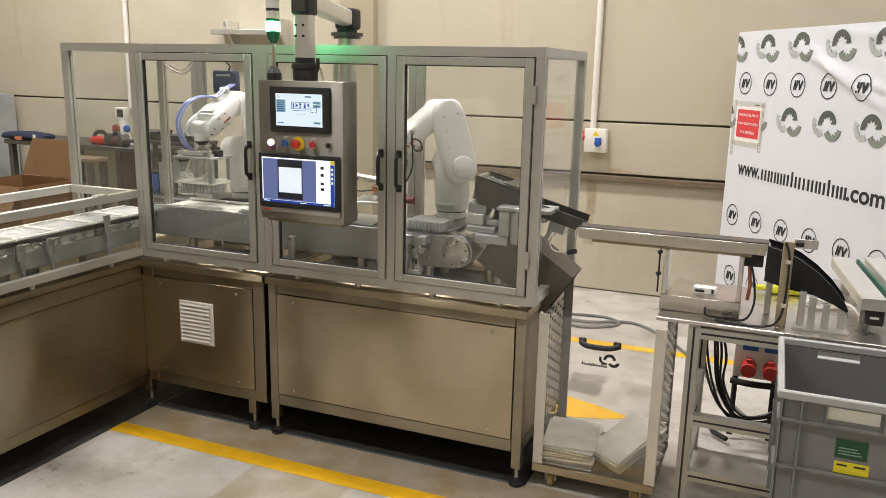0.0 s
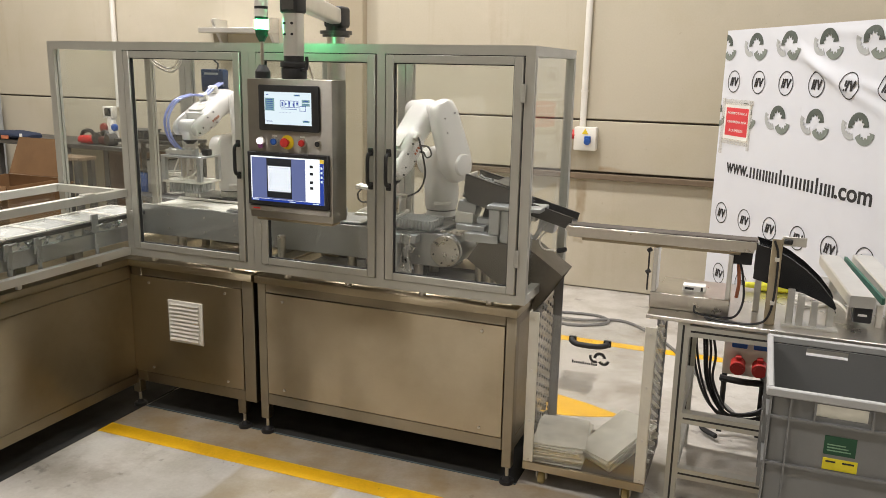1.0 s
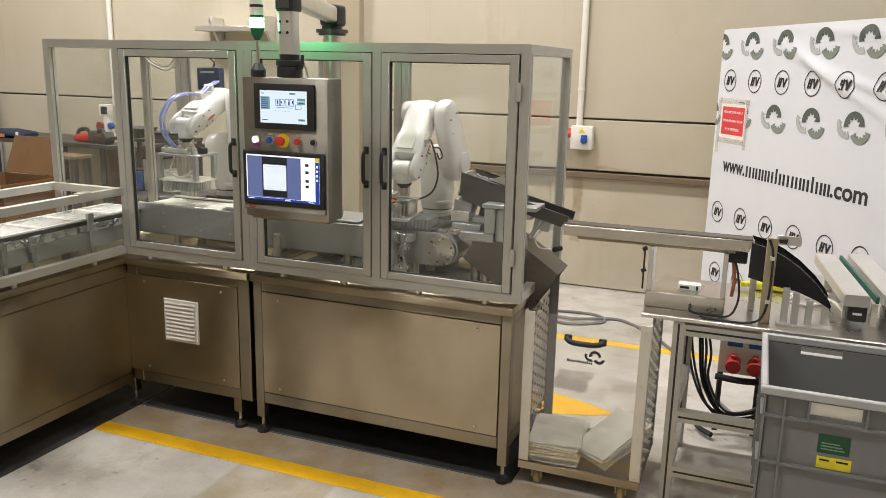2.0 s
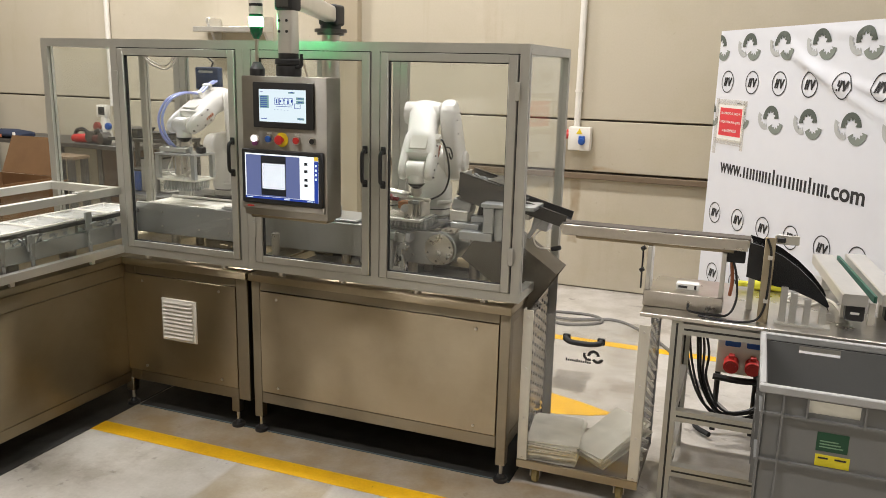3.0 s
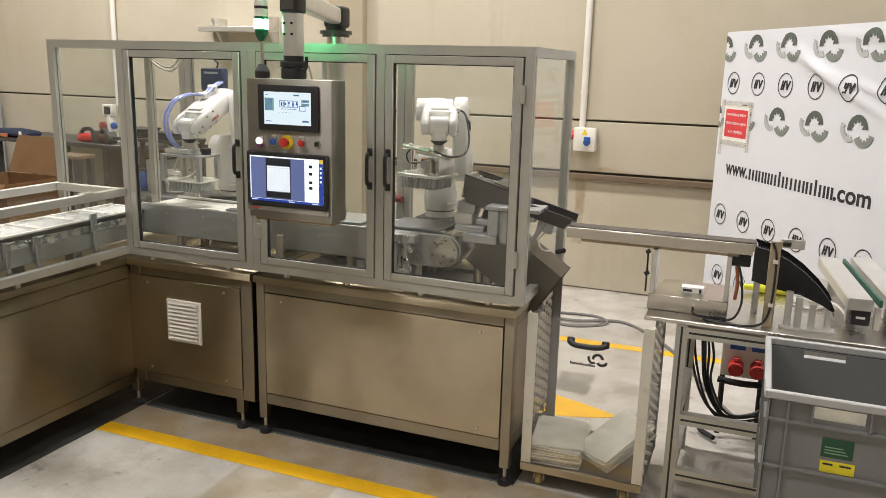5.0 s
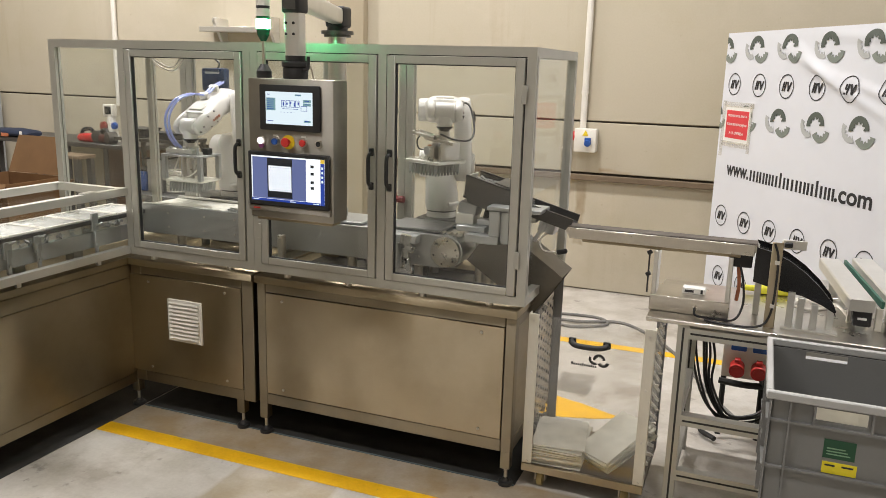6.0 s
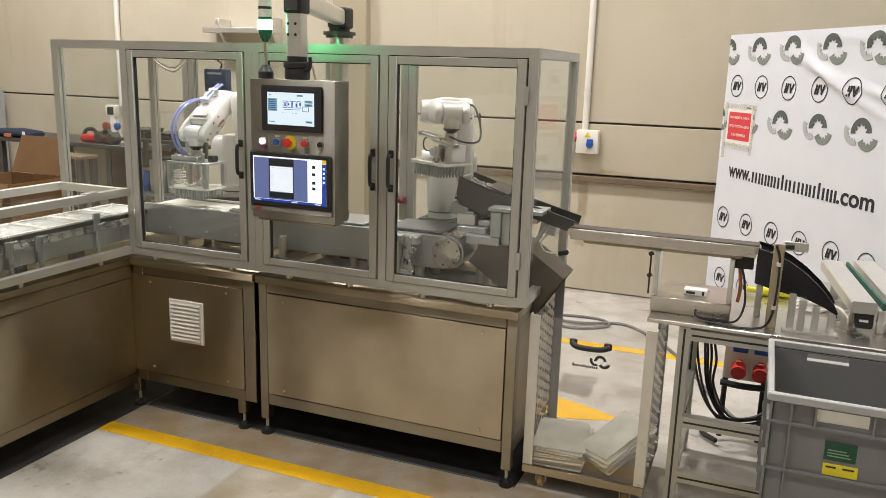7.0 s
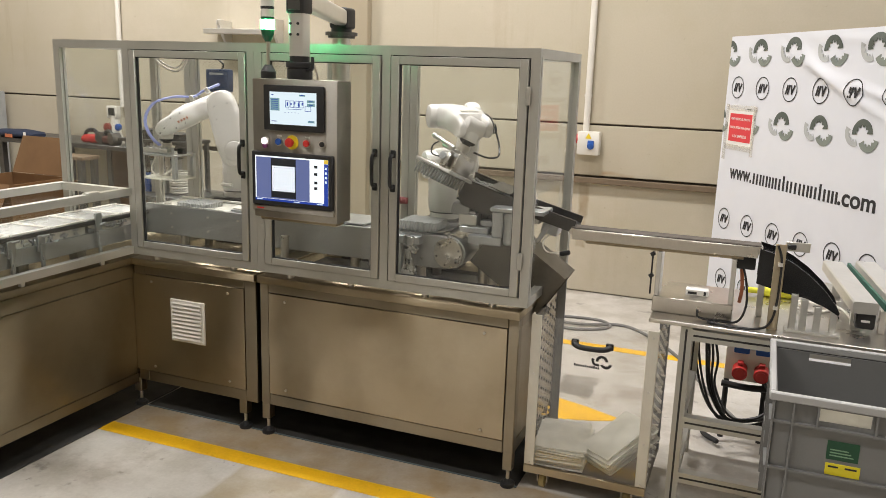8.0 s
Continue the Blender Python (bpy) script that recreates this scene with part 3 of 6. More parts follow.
# ---------------------------------------------------------------- operator panel on its arm
panel = thing("operator_panel", pose(-1.018, -0.30, 1.26), "stainless operator panel with two lit screens on a swivel arm", "control panel")
PW, PH, PDP = 0.218, 0.628, 0.128


def screen_area(parent, name, x0, x1, z0, z1, y, material):
    return part(name, bx(x0, x1, y - 0.0008, y, z0, z1), material, parent, smooth=False)


part("housing", bx(-PW, PW, 0.0, PDP, 0.0, PH, bevel=0.006, segs=2), STEEL_PANEL, panel)
touch = part("touchscreen", bx(-0.152, 0.158, -0.012, 0.0, 0.402, 0.602, bevel=0.006, segs=2), BLACK, panel, "black framed touchscreen with a pale display")
screen_area(touch, "display", -0.117, 0.122, 0.43, 0.572, -0.0125, SCREEN_PALE)
screen_area(touch, "menu", -0.113, -0.066, 0.49, 0.545, -0.0135, SCREEN_TEAL)
for z in (0.535, 0.52):
    screen_area(touch, "menu", 0.075, 0.114, z - 0.006, z + 0.006, -0.0135, SCREEN_TEAL)
screen_area(touch, "menu", 0.079, 0.112, 0.443, 0.452, -0.0135, SCREEN_TEAL)
screen_area(touch, "menu", 0.035, 0.066, 0.556, 0.563, -0.0135, SCREEN_TEAL)
dg = bmesh.new()
for k in range(4):
    x = -0.036 + k * 0.024
    for a, b_, c, d in ((x, x + 0.021, 0.506, 0.508), (x, x + 0.021, 0.534, 0.536), (x, x + 0.002, 0.508, 0.534), (x + 0.019, x + 0.021, 0.508, 0.534)):
        box(dg, a, b_, -0.0141, -0.0133, c, d)
for a, b_, c, d in ((0.064, 0.095, 0.492, 0.494), (0.064, 0.095, 0.512, 0.514), (0.064, 0.066, 0.494, 0.512), (0.093, 0.095, 0.494, 0.512), (-0.03, 0.05, 0.498, 0.5)):
    box(dg, a, b_, -0.0141, -0.0133, c, d)
for k in range(6):
    part("menu_bar", bx(-0.109, -0.074, -0.0145, -0.0136, 0.4945 + k * 0.0085, 0.4975 + k * 0.0085), SCREEN_DEEP, touch, smooth=False)
for k in range(5):
    box(dg, -0.028 + k * 0.019, -0.022 + k * 0.019, -0.0141, -0.0133, 0.512 + (k % 3) * 0.005, 0.53 - (k % 2) * 0.004)
    part("menu_bar", bx(-0.04 + k * 0.017, -0.034 + k * 0.017, -0.0141, -0.0133, 0.483, 0.4845), SCREEN_DEEP, touch, smooth=False)
for x, z, w_ in ((-0.108, 0.558, 0.012), (0.042, 0.559, 0.018), (0.084, 0.534, 0.022), (0.084, 0.519, 0.022), (0.085, 0.447, 0.02), (-0.108, 0.442, 0.03)):
    part("menu_bar", bx(x, x + w_, -0.0145, -0.0136, z, z + 0.003), SCREEN_DEEP, touch, smooth=False)
part("machine_diagram", dg, SCREEN_DEEP, touch, smooth=False)
mon = part("monitor", bx(-0.213, 0.205, -0.022, 0.0, 0.048, 0.292, bevel=0.004), BLACK, panel, "dark framed monitor showing a camera image")
mon.location.z = 0.013
part("bezel_edge", bx(-0.217, 0.209, -0.016, 0.0, 0.02, 0.0475, bevel=0.003), STEEL_PANEL, mon)
screen_area(mon, "display", -0.193, 0.186, 0.07, 0.274, -0.0225, SCREEN_WHITE)
screen_area(mon, "image_area", -0.187, 0.092, 0.082, 0.268, -0.0235, SCREEN_BLUE)
screen_area(mon, "dark_area", -0.108, 0.022, 0.088, 0.266, -0.0245, SCREEN_DARK)
screen_area(mon, "tray_image", -0.101, 0.018, 0.118, 0.232, -0.0255, SCREEN_WHITE)
dots = bmesh.new()
for i in range(9):
    for j in range(8):
        cyl(dots, (-0.094 + i * 0.0133 + (j % 2) * 0.006, -0.0274, 0.125 + j * 0.0142), (-0.094 + i * 0.0133 + (j % 2) * 0.006, -0.0264, 0.125 + j * 0.0142), 0.0032, 6)
tagged(part("tray_dots", dots, SCREEN_BLUE, mon), kind="stuff")
screen_area(mon, "side_bar", 0.166, 0.186, 0.07, 0.256, -0.0235, SCREEN_DEEP)
screen_area(mon, "side_tab", 0.166, 0.186, 0.257, 0.274, -0.0235, glow_mat("yellow_tab", (0.9, 0.62, 0.05), 0.8))
screen_area(mon, "status_bar", -0.193, 0.165, 0.07, 0.0805, -0.0235, SCREEN_DEEP)
for z in (0.24, 0.208, 0.17, 0.145):
    screen_area(mon, "icon", 0.116, 0.132, z - 0.006, z + 0.006, -0.0235, SCREEN_DARK)
for z in (0.236, 0.216, 0.196, 0.176):
    screen_area(mon, "icon", 0.171, 0.18, z - 0.005, z + 0.005, -0.0245, SCREEN_PALE)
for x in (-0.185, 0.01, 0.13):
    screen_area(mon, "status_mark", x, x + 0.03, 0.073, 0.077, -0.0245, SCREEN_PALE)
part("maker_mark", bx(-0.19, -0.155, -0.0175, -0.016, 0.03, 0.036), RED, mon)
BZ = 0.352


def button(x, material, r=0.015, depth=0.018, label=""):
    b = part("button", cy((x, 0, BZ), (x, -0.008, BZ), r + 0.004, 18), STEEL_BRIGHT, panel, label)
    part("cap", cy((x, -0.008, BZ), (x, -depth, BZ), r, 18, bevel=0.003), material, b)
    return b


button(-0.15, BUTTON_WHITE, label="lit white push button")
part("lamp_cap", cy((-0.15, -0.001, BZ - 0.021), (-0.15, -0.01, BZ - 0.021), 0.012, 14), mat("violet_cap", (0.25, 0.06, 0.2), 0.4, 0), panel)
button(-0.076, BLUE, label="blue push button")
es = part("emergency_stop", cy((-0.01, 0, BZ), (-0.01, -0.003, BZ), 0.032, 24), YEL, panel, "red mushroom stop button on a yellow ring")
part("mushroom", cyl(cy((-0.01, -0.02, BZ), (-0.01, -0.034, BZ), 0.021, 20, bevel=0.005), (-0.01, -0.003, BZ), (-0.01, -0.021, BZ), 0.012, 14), RED, es)
button(0.068, RED, label="red push button")
button(0.146, BLACK, 0.012, 0.012, label="black key switch")
for x in (-0.076, 0.068):
    part("button_plate", bx(x - 0.012, x + 0.012, -0.002, 0.0, BZ + 0.022, BZ + 0.03), ALU_PALE, panel)
part("bracket", bx(-0.2, 0.2, 0.02, 0.1, -0.016, 0.001, bevel=0.004), STEEL, panel)
mk = sweep(bmesh.new(), [(0.10, 0.04, PH), (0.085, 0.04, PH + 0.05), (0.08, 0.035, PH + 0.065)], 0.004, 6)
part("cable_gland", mk, STEEL_BRIGHT, panel)

arm = thing("support_arm", pose(-1.022, -0.243, 1.888), "grey aluminium swivel arm that carries the operator panel", "support arm")
part("coupling", cyl(cyl(cy((0, 0, 0), (0, 0, 0.05), 0.056, 24, bevel=0.006), (0, 0, 0.05), (0, 0, 0.075), 0.061, 24, bevel=0.004), (0, 0, 0.075), (0, 0, 0.10), 0.044, 24), BLACK, arm, "black tilt coupling")
part("clamp_lever", sweep(bmesh.new(), [(0.05, -0.02, 0.04), (0.078, -0.03, 0.045), (0.083, -0.03, 0.065), (0.083, -0.03, 0.098)], 0.008, 8), BLACK, arm)
tube_b = bmesh.new()
loft(tube_b, [((0, 0, 0.10), (0.038, 0, 0), (0, 0.037, 0), 5), ((0, 0, 0.285), (0.038, 0, 0), (0, 0.037, 0), 5)], 24)
up = part("vertical_tube", tube_b, ALU_PALE, arm)
for x in (-0.022, 0.016):
    for z in (0.192, 0.238):
        part("screw", cy((x, -0.041, z), (x, -0.036, z), 0.006, 10), BLACK, up)
elbow = part("elbow", bx(-0.044, 0.044, -0.044, 0.044, 0.28, 0.40, bevel=0.012, segs=3), BLACK, arm, "black elbow joint")
part("cover", bx(-0.03, 0.03, -0.0465, -0.043, 0.295, 0.385, bevel=0.001), DARK_STEEL, elbow)
PX, PY = -0.258, 0.843
hb = bmesh.new()
loft(hb, [((0.0, 0.03, 0.345), (0.04, 0, 0), (0, 0, 0.042), 5), ((PX + 0.02, PY - 0.05, 0.322), (0.04, 0, 0), (0, 0, 0.042), 5)], 24)
part("cross_tube", hb, ALU_PALE, arm)
part("swivel_joint", cyl(bx(PX - 0.05, PX + 0.062, PY - 0.055, PY + 0.055, 0.262, 0.375, bevel=0.018, segs=3), (PX, PY, 0.244), (PX, PY, 0.275), 0.056, 24), BLACK, arm, "black swivel joint")
part("flange", cyl(cy((PX, PY, 0.228), (PX, PY, 0.246), 0.088, 28), (PX, PY, 0.214), (PX, PY, 0.228), 0.074, 28), DARK_STEEL, arm)
part("stand_pipe", cy((PX, PY, -1.0), (PX, PY, 0.216), 0.05, 28), STEEL_BRIGHT, arm)
part("foot_plate", cy((PX, PY, -1.002), (PX, PY, -0.985), 0.10, 28), STEEL, arm)

beacon = thing("stack_light", pose(-1.182, -0.25, 1.888), "signal tower with a lit green lens on the panel", "signal lamp")
part("foot", cyl(cy((0, 0, 0), (0, 0, 0.03), 0.034, 20), (0, 0, 0.03), (0, 0, 0.06), 0.034, 20, 0.016), BLACK, beacon)
part("pole", cy((0, 0, 0.055), (0, 0, 0.16), 0.008, 12), STEEL_BRIGHT, beacon)
part("taper", cyl(cy((0, 0, 0.16), (0, 0, 0.185), 0.012, 20, 0.026), (0, 0, 0.185), (0, 0, 0.213), 0.026, 20, 0.031), GREEN_DIM, beacon, "dark green tapered base")
part("lens", cy((0, 0, 0.213), (0, 0, 0.255), 0.031, 24), GREEN_LIT, beacon, "lit green lens")
for k, m_ in enumerate((GREEN_DIM, OFFWHITE, BLACK, OFFWHITE, BLACK)):
    z = 0.255 + (0, 0.012, 0.045, 0.057, 0.09)[k]
    z2 = 0.255 + (0.012, 0.045, 0.057, 0.09, 0.11)[k]
    part("segment", cy((0, 0, z), (0, 0, z2), 0.03, 24), m_, beacon)

# ---------------------------------------------------------------- infeed line that meets the cell at a right angle
LX0, LX1, LY = -2.93, -2.262, -2.7
line = thing("infeed_cabinet", pose(0, 0, 0), "long brushed stainless base cabinet of the infeed line", "cabinet")
part("side_panel", bx(LX1 - 0.03, LX1, LY, 0.10, 0.2045, 0.768, bevel=0.0015), STEEL_SHADED, line)
part("top_rail", bx(LX1 - 0.06, LX1 + 0.003, LY, 0.10, 0.769, 0.845, bevel=0.003), STEEL_SHADED, line)
part("worktop", bx(LX0, LX1 + 0.012, LY, 0.86, 0.847, 0.886, bevel=0.006, segs=2), STEEL_SHADED, line)
part("side_panel", bx(LX0, LX0 + 0.03, LY, 0.85, 0.225, 0.845), STEEL_SHADED, line)
part("bottom_rail", bx(LX1 - 0.06, LX1 + 0.002, LY, 0.10, 0.145, 0.204, bevel=0.003), STEEL_SHADED, line)
part("end_panel", bx(LX0, LX1, LY - 0.02, LY, 0.145, 0.845), STEEL, line)
part("floor_panel", bx(LX0 + 0.03, LX1 - 0.06, LY, -0.02, 0.15, 0.17), STEEL, line)
for y in (-0.06, -1.3, -2.6):
    for x in (LX0 + 0.05, LX1 - 0.04)[:1 if y > -0.1 else 2]:
        part("leg", bx(x - 0.03, x + 0.03, y - 0.03, y + 0.03, 0.09, 0.15), STEEL, line)
        levelling_foot(line, x, y)

guard = thing("infeed_guard", pose(0, 0, 0), "low aluminium guard frame with clear sides over the infeed", "machine guard")
for x, z in ((-2.262, 1.252), (-2.716, 1.252), (-2.262, 0.928), (-2.716, 0.928)):
    profile(guard, (x, LY, z), (x, -0.004, z), 0.04, 0.04, name="rail", material=ALU_PALE)
profile(guard, (-2.694, -0.026, 1.252), (-2.284, -0.026, 1.252), 0.04, 0.04, name="rail", material=ALU_PALE)
for y in (-1.25, -2.5):
    profile(guard, (-2.694, y, 1.252), (-2.284, y, 1.252), 0.04, 0.04, name="rail", material=ALU_PALE)
    for x in (-2.262, -2.716):
        profile(guard, (x, y, 0.95), (x, y, 1.232), 0.04, 0.04, name="post", material=ALU_PALE)
for x in (-2.262, -2.716):
    part("pane", bx(x - 0.003, x + 0.003, LY, -0.05, 0.949, 1.231), CLEAR, guard, smooth=False)
    for y in (-0.22, -0.72, -1.5, -2.3):
        part("spacer", bx(x - 0.008, x + 0.008, y - 0.012, y + 0.012, 0.884, 0.91), ALU_PALE, guard)
part("catch", bx(-2.285, -2.245, -0.30, -0.22, 1.268, 1.28, bevel=0.003), ALU_PALE, guard)

tline = thing("tray_conveyor", pose(0, 0, 0), "grey tray conveyor with side plates and clamps", "conveyor")
part("side_plate", bx(-2.345, -2.325, LY, 0.20, 0.965, 1.05, bevel=0.003), MACHINED, tline)
part("side_plate", bx(-2.62, -2.60, LY, 0.62, 0.965, 1.05, bevel=0.003), MACHINED, tline)
part("bed", bx(-2.60, -2.345, LY, 0.62, 1.03, 1.048), STEEL_BRIGHT, tline)
part("guide_rail", bx(-2.322, -2.31, LY, 0.2, 1.095, 1.118, bevel=0.002), DARK_STEEL, tline)
for y in (-0.18, -0.55, -0.72, -1.2, -1.7):
    cl = bmesh.new()
    box(cl, -2.318, -2.304, y - 0.022, y + 0.022, 1.02 if y < -0.3 else 1.06, 1.10 if y < -0.3 else 1.155, bevel=0.002)
    box(cl, -2.312, -2.300, y - 0.010, y + 0.010, 0.90, 1.06, bevel=0.002)
    cyl(cl, (-2.30, y, 0.985), (-2.292, y, 0.985), 0.009, 8)
    cyl(cl, (-2.304, y + 0.006, 1.09), (-2.285, y + 0.03, 1.10), 0.006, 6)
    part("clamp", cl, GREY_PAINT if y < -0.3 else MACHINED, tline)
    part("support", bx(-2.50, -2.44, y - 0.03, y + 0.03, 0.884, 1.03), MACHINED, tline)
bits = bmesh.new()
rb = random.Random(5)
for k in range(150):
    y, z = rb.uniform(-2.4, 0.05), rb.uniform(1.045, 1.085)
    tbox(bits, pose(-2.335 + rb.uniform(-0.008, 0.008), y, z, rb.uniform(0, 360), rb.uniform(0, 360), 0), 0.012, 0.03, 0.01)
tagged(part("chain_links", bits, MACHINED, tline), kind="stuff")


TRAY_FILM = clear_mat("cloudy_tray_film", (0.95, 0.95, 0.94), 0.06, 0.3, (0.9, 0.9, 0.88))
PALE_INSERT = mat("pale_grey_insert", (0.76, 0.76, 0.74), 0.45, 0, 0.06, 9, 140, 0.06)


def tray(y):
    t = thing("parts_tray", pose(-2.465, y, 1.049), "white rimmed tray under a clear film on the conveyor", "tray", "infeed trays")
    rim = bmesh.new()
    w, d = 0.135, 0.115
    for a in ((-w, w, -d, -d + 0.012), (-w, w, d - 0.012, d), (-w, -w + 0.014, -d + 0.012, d - 0.012), (w - 0.014, w, -d + 0.012, d - 0.012)):
        box(rim, a[0], a[1], a[2], a[3], 0.045, 0.075, bevel=0.003)
    part("rim", rim, OFFWHITE, t)
    part("body", bx(-w + 0.008, w - 0.008, -d + 0.008, d - 0.008, 0.0, 0.046), FROST, t)
    part("insert", bx(-w + 0.014, w - 0.014, -d + 0.012, d - 0.012, 0.046, 0.058), PALE_INSERT, t)
    part("film", bx(-w + 0.014, w - 0.014, -d + 0.012, d - 0.012, 0.066, 0.069), TRAY_FILM, t, smooth=False)


for k in range(11):
    tray(0.12 - k * 0.236)

# ---------------------------------------------------------------- transfer conveyor inside the cell
CZ = 1.152
tc_ = thing("transfer_conveyor", pose(0, 0, 0), "grey aluminium transfer conveyor through the cell", "conveyor")
part("front_plate", bx(-2.343, -0.47, 0.204, 0.222, 0.985, CZ, bevel=0.003), GREY_PAINT, tc_)
part("back_plate", bx(-2.318, -0.47, 0.47, 0.49, 0.985, CZ, bevel=0.003), GREY_PAINT, tc_)
part("belt", bx(-1.80, -0.47, 0.222, 0.47, CZ - 0.03, CZ - 0.006, bevel=0.004), MACHINED, tc_)
part("trough", bx(-2.29, -1.80, 0.222, 0.47, CZ - 0.09, CZ - 0.07), OFFWHITE, tc_, "white open trough for finished trays")
part("nest_tray", bx(-2.30, -1.80, 0.223, 0.469, CZ - 0.014, CZ - 0.005), FROST, tc_, "milky plastic nest tray with holes")
for x in (-2.25, -2.20, -1.94, -1.90):
    part("tray_clip", bx(x - 0.018, x + 0.018, 0.226, 0.25, CZ - 0.005, CZ + 0.006, bevel=0.003), STEEL_BRIGHT, tc_)
part("trough_end", bx(-1.815, -1.80, 0.224, 0.468, CZ - 0.07, CZ - 0.015), MACHINED, tc_)
part("trough_edge", bx(-2.33, -1.80, 0.207, 0.219, CZ, CZ + 0.006, bevel=0.002), ALU_PALE, tc_)
part("trough_edge", bx(-2.29, -1.80, 0.46, 0.476, CZ, CZ + 0.012, bevel=0.002), ALU_PALE, tc_)
part("under_plate", bx(-2.29, -0.47, 0.222, 0.47, 0.99, 1.0), GREY_PAINT, tc_)
part("end_drum", cy((-0.46, 0.225, 1.068), (-0.46, 0.487, 1.068), 0.083, 40, bevel=0.006), MACHINED, tc_, "turned aluminium end drum")
part("drum_cover", cy((-0.46, 0.196, 1.068), (-0.46, 0.224, 1.068), 0.076, 40, bevel=0.003), STEEL_BRIGHT, tc_)
for a in range(6):
    q = a * math.pi / 3 + 0.3
    part("screw", cy((-0.46 + 0.06 * math.cos(q), 0.192, 1.068 + 0.06 * math.sin(q)), (-0.46 + 0.06 * math.cos(q), 0.196, 1.068 + 0.06 * math.sin(q)), 0.005, 8), DARK_STEEL, tc_)
for x in (-2.1, -1.55, -1.0, -0.62):
    for y in (0.25, 0.46):
        part("leg", cy((x, y, 0.884), (x, y, 0.99), 0.024, 16), STEEL_BRIGHT, tc_)
for x in (-2.15, -1.9, -1.7, -0.7, -0.6):
    for z in (1.11, 1.03):
        part("screw", cy((x, 0.198, z), (x, 0.204, z), 0.006, 8), STEEL_BRIGHT, tc_)
for x in (-1.66, -1.28, -1.05):
    part("carrier_plate", bx(x - 0.11, x + 0.11, 0.235, 0.48, CZ + 0.001, CZ + 0.011, bevel=0.002), MACHINED, tc_)
for x in (-1.66, -1.28):
    part("tray_sheet", bx(x - 0.10, x + 0.10, 0.245, 0.47, CZ + 0.011, CZ + 0.019, bevel=0.002), OFFWHITE, tc_)
part("nest", bx(-0.80, -0.50, 0.235, 0.48, CZ + 0.001, CZ + 0.016, bevel=0.003), mat("dull_grey_nest", (0.20, 0.195, 0.19), 0.4, 0.4, 0.08, 12, 160, 0.2), tc_, "dull grey nest plate with rows of holes")
part("edge_strip", bx(-0.47, -0.40, 0.25, 0.47, CZ - 0.012, CZ + 0.004, bevel=0.002), STEEL_BRIGHT, tc_)
sl = bmesh.new()
for k in range(5):
    box(sl, -0.49 + k * 0.03, -0.475 + k * 0.03, 0.225, 0.26, CZ + 0.004, CZ + 0.012)
part("stop_fingers", sl, STEEL_BRIGHT, tc_)

# added black plate: darkens the worktop where the conveyor shades it
shade_pl = thing("shade_plate", pose(0, 0, 0.8865), "shallow black plate added as shade on the worktop under the conveyor", "tray")
part("sheet", bx(-1.32, -0.36, 0.28, 0.52, 0, 0.004), BLACK, shade_pl)
for y in (0.28, 0.515):
    part("rim", bx(-1.32, -0.36, y, y + 0.005, 0.004, 0.022), DARK_STEEL, shade_pl)

post_ = thing("steel_post", pose(-1.36, 0.14, 0.886), "short turned steel post on the cell's worktop", "post")
part("shaft", cy((0, 0, 0), (0, 0, 0.19), 0.022, 20, bevel=0.004), STEEL_BRIGHT, post_)
part("foot", cy((0, 0, 0), (0, 0, 0.012), 0.034, 20), MACHINED, post_)
for x, y, w_ in ((-1.86, 0.17, 0.15), (-1.07, 0.15, 0.17)):
    sbx = thing("sensor_bar", pose(x, y, 0.8865), "black sensor bar lying on the worktop", "sensor", "sensor bars")
    part("body", bx(-w_ / 2, w_ / 2, -0.014, 0.014, 0, 0.022, bevel=0.003), BLACK, sbx)
    part("end_cap", bx(-w_ / 2 - 0.012, -w_ / 2, -0.016, 0.016, 0, 0.026, bevel=0.003), STEEL_BRIGHT, sbx)
    part("lead", sweep(bmesh.new(), [(w_ / 2, 0, 0.01), (w_ / 2 + 0.05, 0.01, 0.008), (w_ / 2 + 0.08, 0.06, 0.006), (w_ / 2 + 0.05, 0.12, 0.006)], 0.004, 6), BLACK, sbx)

clampu = thing("toggle_clamp", pose(-0.66, 0.188, 0.886), "steel toggle clamp in front of the conveyor", "clamp")
part("post", cy((-0.05, -0.03, 0), (-0.05, -0.03, 0.22), 0.03, 20, bevel=0.004), MACHINED, clampu)
part("bracket", bx(-0.09, 0.07, -0.05, 0.012, 0.22, 0.262, bevel=0.004), MACHINED, clampu)
kb = bmesh.new()
for (x, z, sx, sz, a) in ((0.02, 0.24, 0.035, 0.05, 10), (0.02, 0.16, 0.02, 0.08, 0), (0.035, 0.12, 0.016, 0.07, -15), (0.005, 0.13, 0.014, 0.06, 12), (0.02, 0.08, 0.045, 0.03, 8), (0.045, 0.2, 0.03, 0.03, 30)):
    tbox(kb, pose(x, -0.055, z, 0, a, 0), sx * 1.6, 0.03, sz, 0.003)
cyl(kb, (0.02, -0.06, 0.05), (0.02, -0.06, 0.22), 0.006, 8)
part("linkage", kb, mat("chromed_steel", (0.80, 0.79, 0.77), 0.12, 1.0, 0.04, 9, 120, 0.03), clampu)
part("foot", bx(-0.02, 0.05, -0.06, -0.02, 0.0, 0.06, bevel=0.003), MACHINED, clampu)

# ---------------------------------------------------------------- robots
L1, L2, L3, L3Z, LF = 0.455, 0.285, 0.365, 0.02, 0.09
R_BASE, L_BASE = Vector((-0.651, 0.62, 1.0)), Vector((-2.03, 0.66, 0.995))


